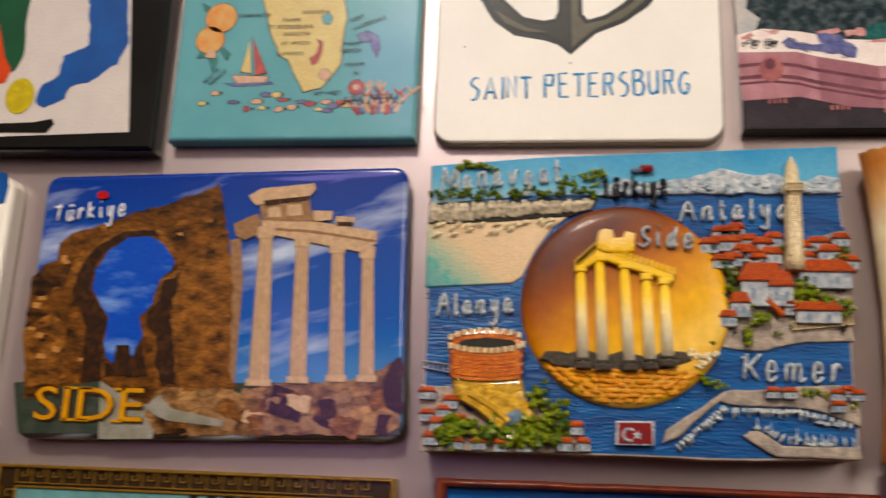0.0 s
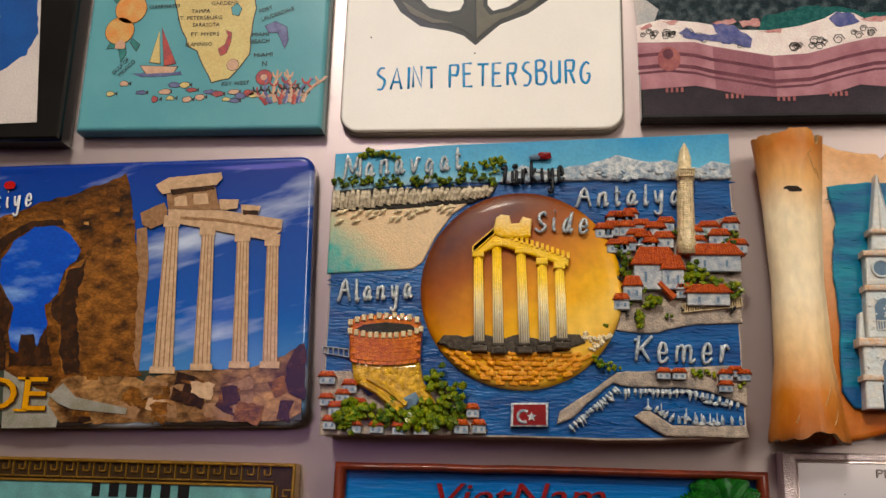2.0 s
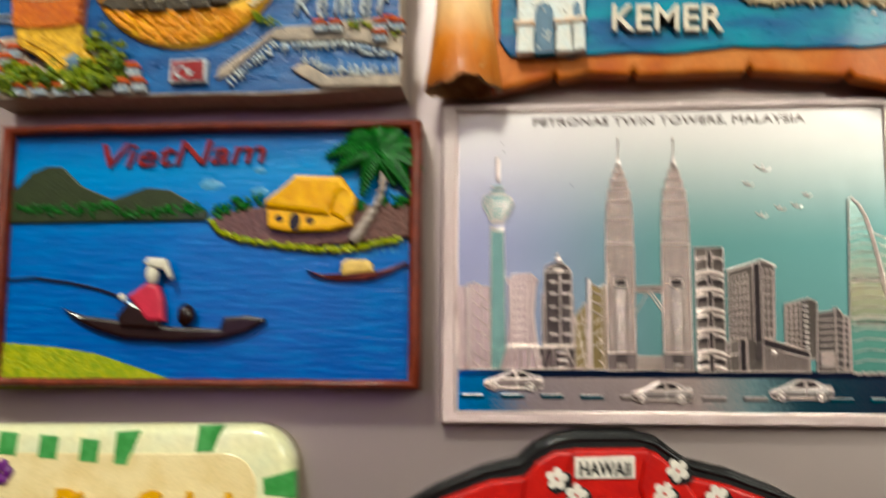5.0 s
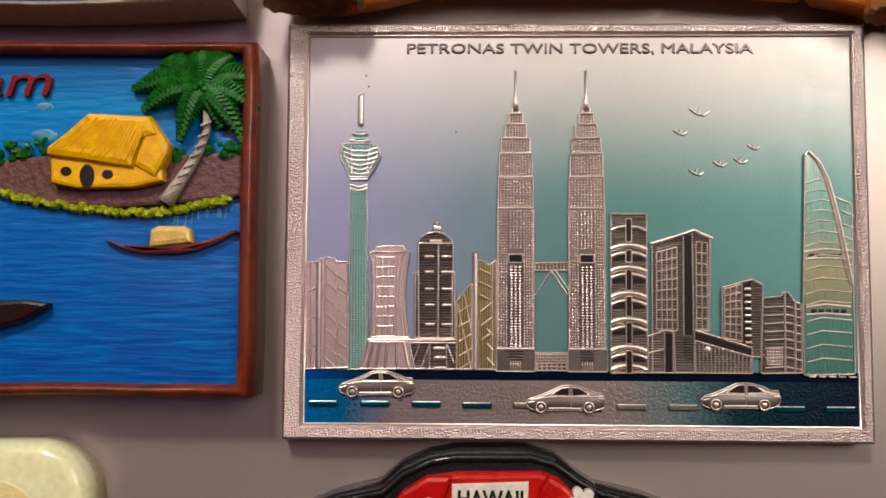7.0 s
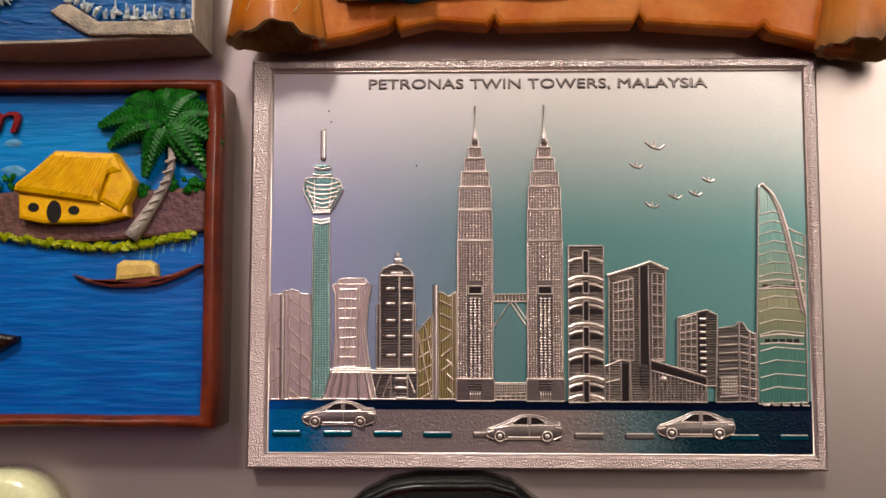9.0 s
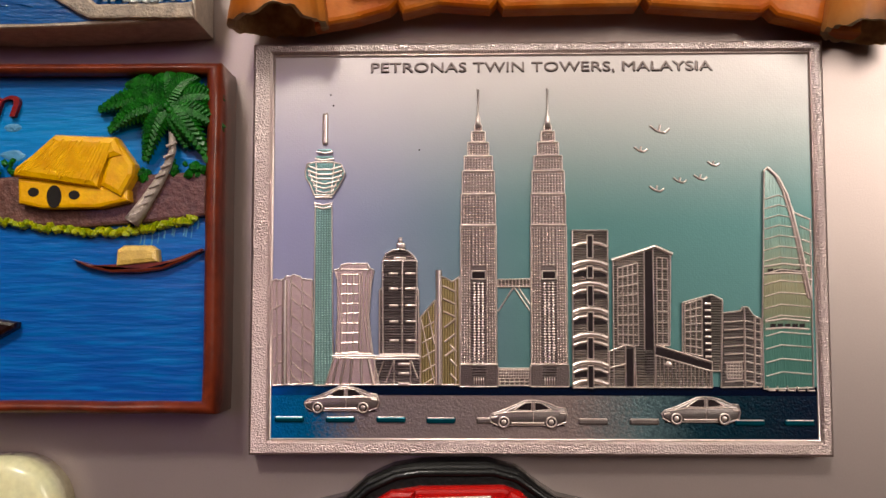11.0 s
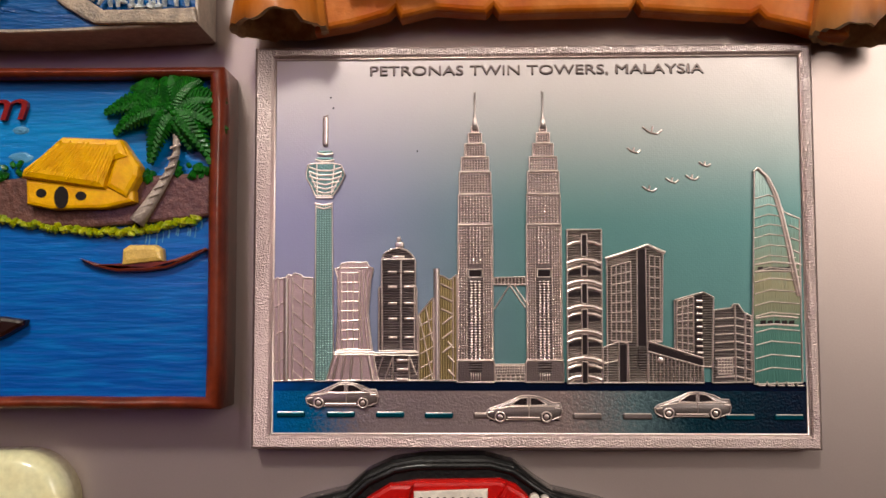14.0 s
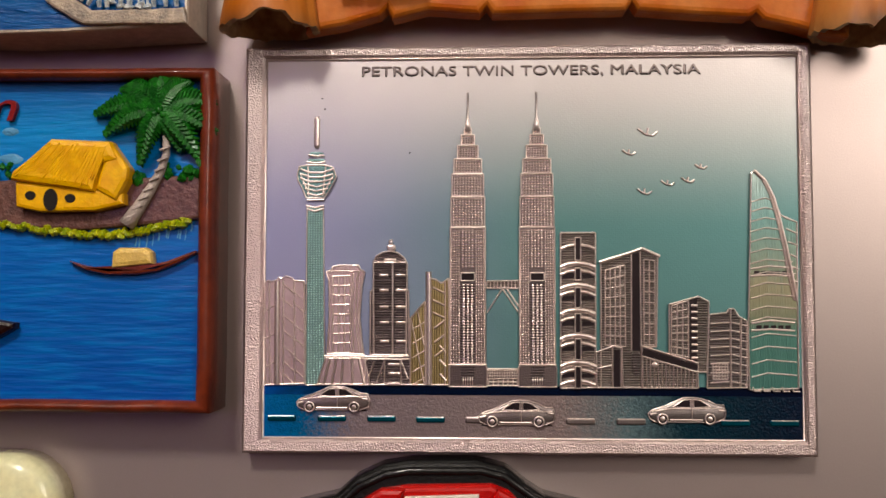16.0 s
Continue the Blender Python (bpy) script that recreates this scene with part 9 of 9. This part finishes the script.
def key(x, z, ux, uz, vx, vz, s):
    p = lambda a, b: (x + (ux * a + vx * b) * s, z + (uz * a + vz * b) * s)
    for a, b in (((0, 0), (4, 0)), ((0, 0), (0, 4)), ((0, 4), (3, 4)), ((3, 4), (3, 1.6)), ((3, 1.6), (1.5, 1.6)), ((1.5, 1.6), (1.5, 2.8))):
        strip(kb, p(*a), p(*b), 0.36, 3.35, 0.5)
n = 22
for k in range(n):
    s = (GR - GL - 8) / n
    key(GL + 4 + k * s, GT - 3.5, 1, 0, 0, 1, s / 4.2)
    key(GL + 4 + k * s, GB + 1.1, 1, 0, 0, 1, s / 4.2)
for k in range(12):
    s = (GT - GB - 8) / 12
    key(GR - 3.5, GB + 4 + k * s, 0, 1, 1, 0, s / 4.2)
    key(GL + 1.1, GB + 4 + k * s, 0, 1, 1, 0, s / 4.2)
tagged(part("key_pattern", kb, M_goldf, gold, "raised gold key pattern"), kind="stuff")
layer("printed_sky", rect(GL + 4.4, GB + 4.4, GR - 4.4, GT - 4.4), 3.5, M_bay, gold)
layer("printed_hill", rough_edge([(GL + 20, GB + 22), (GL + 34, GB + 27), (GL + 50, GB + 26), (GL + 60, GB + 33), (GR - 4.6, GB + 35), (GR - 4.6, GB + 24)], 2, 0.3, 2), 3.56, M_bayhill, gold)
layer("printed_town", [(GL + 4.6, GB + 4.6), (GR - 4.6, GB + 4.6), (GR - 4.6, GB + 24), (GR - 18, GB + 27), (GL + 30, GB + 22), (GL + 4.6, GB + 24)], 3.6, M_baytown, gold)
wx, wz = -128.2, 45.6
for k in range(6):
    part("blurred_mark", slab(rect(wx + k * 3.4, wz, wx + k * 3.4 + 1.6 + 0.3 * (k % 3), wz + 2.6 + 0.25 * (k % 4)), 3.62, 3.68), M_ink, gold)

# ---- cocktail magnet ----
M_pcream = mat("cream_glazed_resin", (0.72, 0.68, 0.46), 0.22, other=(0.66, 0.66, 0.48), size=6, bump=0.1, grain=1, coat=0.5)
M_ptan = mat("pale_peach_glaze", (0.72, 0.62, 0.40), 0.3, other=(0.66, 0.54, 0.32), size=6, bump=0.1, coat=0.3)
M_pstripe = mat("green_glaze_stripe", (0.08, 0.27, 0.08), 0.3, other=(0.14, 0.36, 0.14), size=2, bump=0.15, coat=0.4)
M_ptext = mat("yellow_raised_letters", (0.70, 0.40, 0.01), 0.35, bump=0.2, coat=0.3)
M_violet = mat("violet_petal_paint", (0.18, 0.04, 0.22), 0.4, bump=0.2)
PR, PT = -25.0, -0.1
PL, PB = PR - 72, PT - 52
part("plate", slab(turned(rrect(PL, PB, PR, PT, 7.5, 8), PR, PT, 0.6), 0.3, 6.4, 2.4, rings=5), M_pcream, pina, "cream rounded plate", True)
part("inner_panel", slab(turned(rrect(PL + 5.5, PB + 5.5, PR - 6.4, PT - 5.0, 6, 8), PR, PT, 0.6), 6.2, 6.5, 0.28), M_ptan, pina, "pale peach inner panel")
for q in ([(-57.2, -7.6), (-54.5, -7.7), (-52.2, -1.5), (-56.7, -1.8)], [(-42.5, -5.3), (-39.2, -5.1), (-37.5, -0.4), (-41.9, -0.6)], [(-30.4, -9.4), (-30.1, -12.3), (-24.5, -12.7), (-24.7, -7.9)]):
    part("stripe", slab(q, 4.2, 6.52, 0.25), M_pstripe, pina, "green glazed stripe")
for k in range(5):
    part("stripe", slab(turned(rect(PL + 4 + k * 7.5, PT - 4.6, PL + 7.5 + k * 7.5, PT - 0.5), PL, PT, -4), 4.2, 6.57, 0.25), M_pstripe, pina)
for k in range(4):
    part("stripe", slab(rect(PR - 5.6, PT - 24 - k * 9, PR - 0.5, PT - 20 - k * 9), 4.2, 6.57, 0.25), M_pstripe, pina)
tq = [(-66.2, -17.7), (-32.6, -17.2)]
text("lettering", "Pina Colada", tq[0][0] - 0.5, tq[0][1] - 1.2, tq[1][0] - tq[0][0] + 1, 7.4, 6.5, 1.1, M_ptext, pina, bold=0.025, turn=-0.5, label="yellow raised lettering")
fx, fz = -77.3, -8.9
for k in range(5):
    part("petal", blob(fx + 1.3 * math.cos(k * 1.256), fz + 1.3 * math.sin(k * 1.256), 1.1, 6.8, 0.7, None, k, 0.2, 2), M_violet, pina)

# ---- shirt magnet ----
M_rubber = mat("black_rubber", (0.010, 0.010, 0.011), 0.42, size=3, bump=0.4, grain=0.5, fine=0.1)
M_redcloth = mat("red_painted_cloth", (0.50, 0.035, 0.030), 0.4, other=(0.42, 0.022, 0.022), size=3, bump=0.2, grain=0.7, coat=0.15)
M_petalw = mat("white_flower_paint", (0.72, 0.66, 0.60), 0.4, bump=0.15)
edge_o = [(-17.3, -18.9), (-9.8, -15.4), (-0.6, -10.1), (7.8, -6.7), (13.3, -5.4), (16.0, -3.0), (19.7, -1.3), (23.4, -0.7), (32.4, -0.6), (36.5, -1.6), (39.6, -3.9), (41.8, -5.3), (48.4, -6.8), (56.2, -9.7), (65.6, -14.9), (70.6, -17.8)]
edge_i = [(-10.9, -18.6), (-5.9, -15.5), (1.4, -12.0), (8.8, -9.2), (14.4, -8.5), (17.0, -6.0), (20.2, -4.3), (23.3, -3.8), (34.6, -3.6), (36.8, -4.4), (39.4, -6.9), (42.5, -8.2), (48.2, -9.4), (54.2, -11.5), (61.0, -14.9), (65.2, -17.8)]
part("rubber_edge", slab(edge_o + [(edge_o[-1][0] - 4, -24), (edge_o[-1][0] - 8, -60), (edge_o[0][0] + 8, -60), (edge_o[0][0] + 4, -24)], 0.3, 5.0, 1.0, rings=3), M_rubber, shirt, "black rubber edge")
part("rubber_rib", tube([(-9.6, -16.3), (-0.4, -11.3), (7.8, -7.9), (13.8, -6.7), (16.5, -4.3), (20.2, -2.6), (23.3, -2.1), (33.2, -2.0), (36.4, -2.8), (39.9, -5.3), (42.5, -6.6), (48.2, -8.0), (56.0, -10.8), (63.6, -15.0)], 0.55, 5.0), M_rubber, shirt, "", True)
part("cloth", slab(edge_i + [(edge_i[-1][0] - 4, -24), (edge_i[-1][0] - 8, -57), (edge_i[0][0] + 8, -57), (edge_i[0][0] + 4, -24)], 3.5, 6.4, 0.8, rings=3), M_redcloth, shirt, "red flowered cloth")
part("collar", slab([(14.5, -8.6), (16.5, -6.1), (19.7, -4.2), (22.9, -4.2), (21.5, -8.5), (22.8, -12.9), (17.9, -15.6), (13.9, -13.0)], 5.5, 7.4, 0.6), M_redcloth, shirt)
part("collar", slab([(35.4, -4.0), (37.5, -5.1), (40.2, -7.7), (43.6, -12.5), (39.1, -16.0), (34.8, -14.4), (33.5, -10.0), (34.4, -5.6)], 5.5, 7.4, 0.6), M_redcloth, shirt)
lab = part("label_tag", slab([(22.9, -8.7), (32.8, -8.5), (32.9, -4.8), (22.9, -5.2)], 5.8, 6.9, 0.15), M_petalw, shirt, "white neck label")
tq = [(23.7, -8.2), (32.2, -7.9)]
text("lettering", "HAWAII", tq[0][0], tq[0][1], tq[1][0] - tq[0][0], 2.3, 6.88, 0.1, M_rubber, lab, bold=0.03, label="black capital lettering")
rnd = random.Random(12)
for x, z in [(19.9, -8.7), (6.3, -14.8), (23.1, -11.3), (20.4, -15.2), (39.7, -7.1), (46.0, -11.2), (41.4, -14.1), (30.4, -15.0), (53.1, -13.7), (13.4, -14.6), (-0.2, -16.0), (37.5, -10.8)]:
    a0 = rnd.uniform(0, 72)
    part("flower_shadow", slab(rough_edge(oval(x + 0.5, z - 0.6, 2.2, 1.9, 14), 0.9, 0.25, int(x * 7)), 6.3, 7.42, 0.1), M_rubber, shirt, "black leaf shape behind the flower")
    pts = []
    for k in range(40):
        g = 2 * math.pi * k / 40
        rr = 1.15 + 0.75 * abs(math.cos(2.5 * g)) ** 0.8
        pts.append((x + rr * math.cos(g + a0), z + rr * math.sin(g + a0)))
    part("flower", slab(pts, 6.3, 7.62, 0.12), M_petalw, shirt, "white five-petalled flower")
    part("flower_eye", blob(x, z, 0.4, 7.55, 0.2, None, x, 0.2, 1), M_redcloth, shirt)
# pale magnet print
part("blue_print", slab([(-185.2, 113.7), (-176.0, 112.9), (-174.7, 109.8), (-175.1, 106.1), (-183.4, 103.5)], 4.4, 5.06), M_pblue, pale)
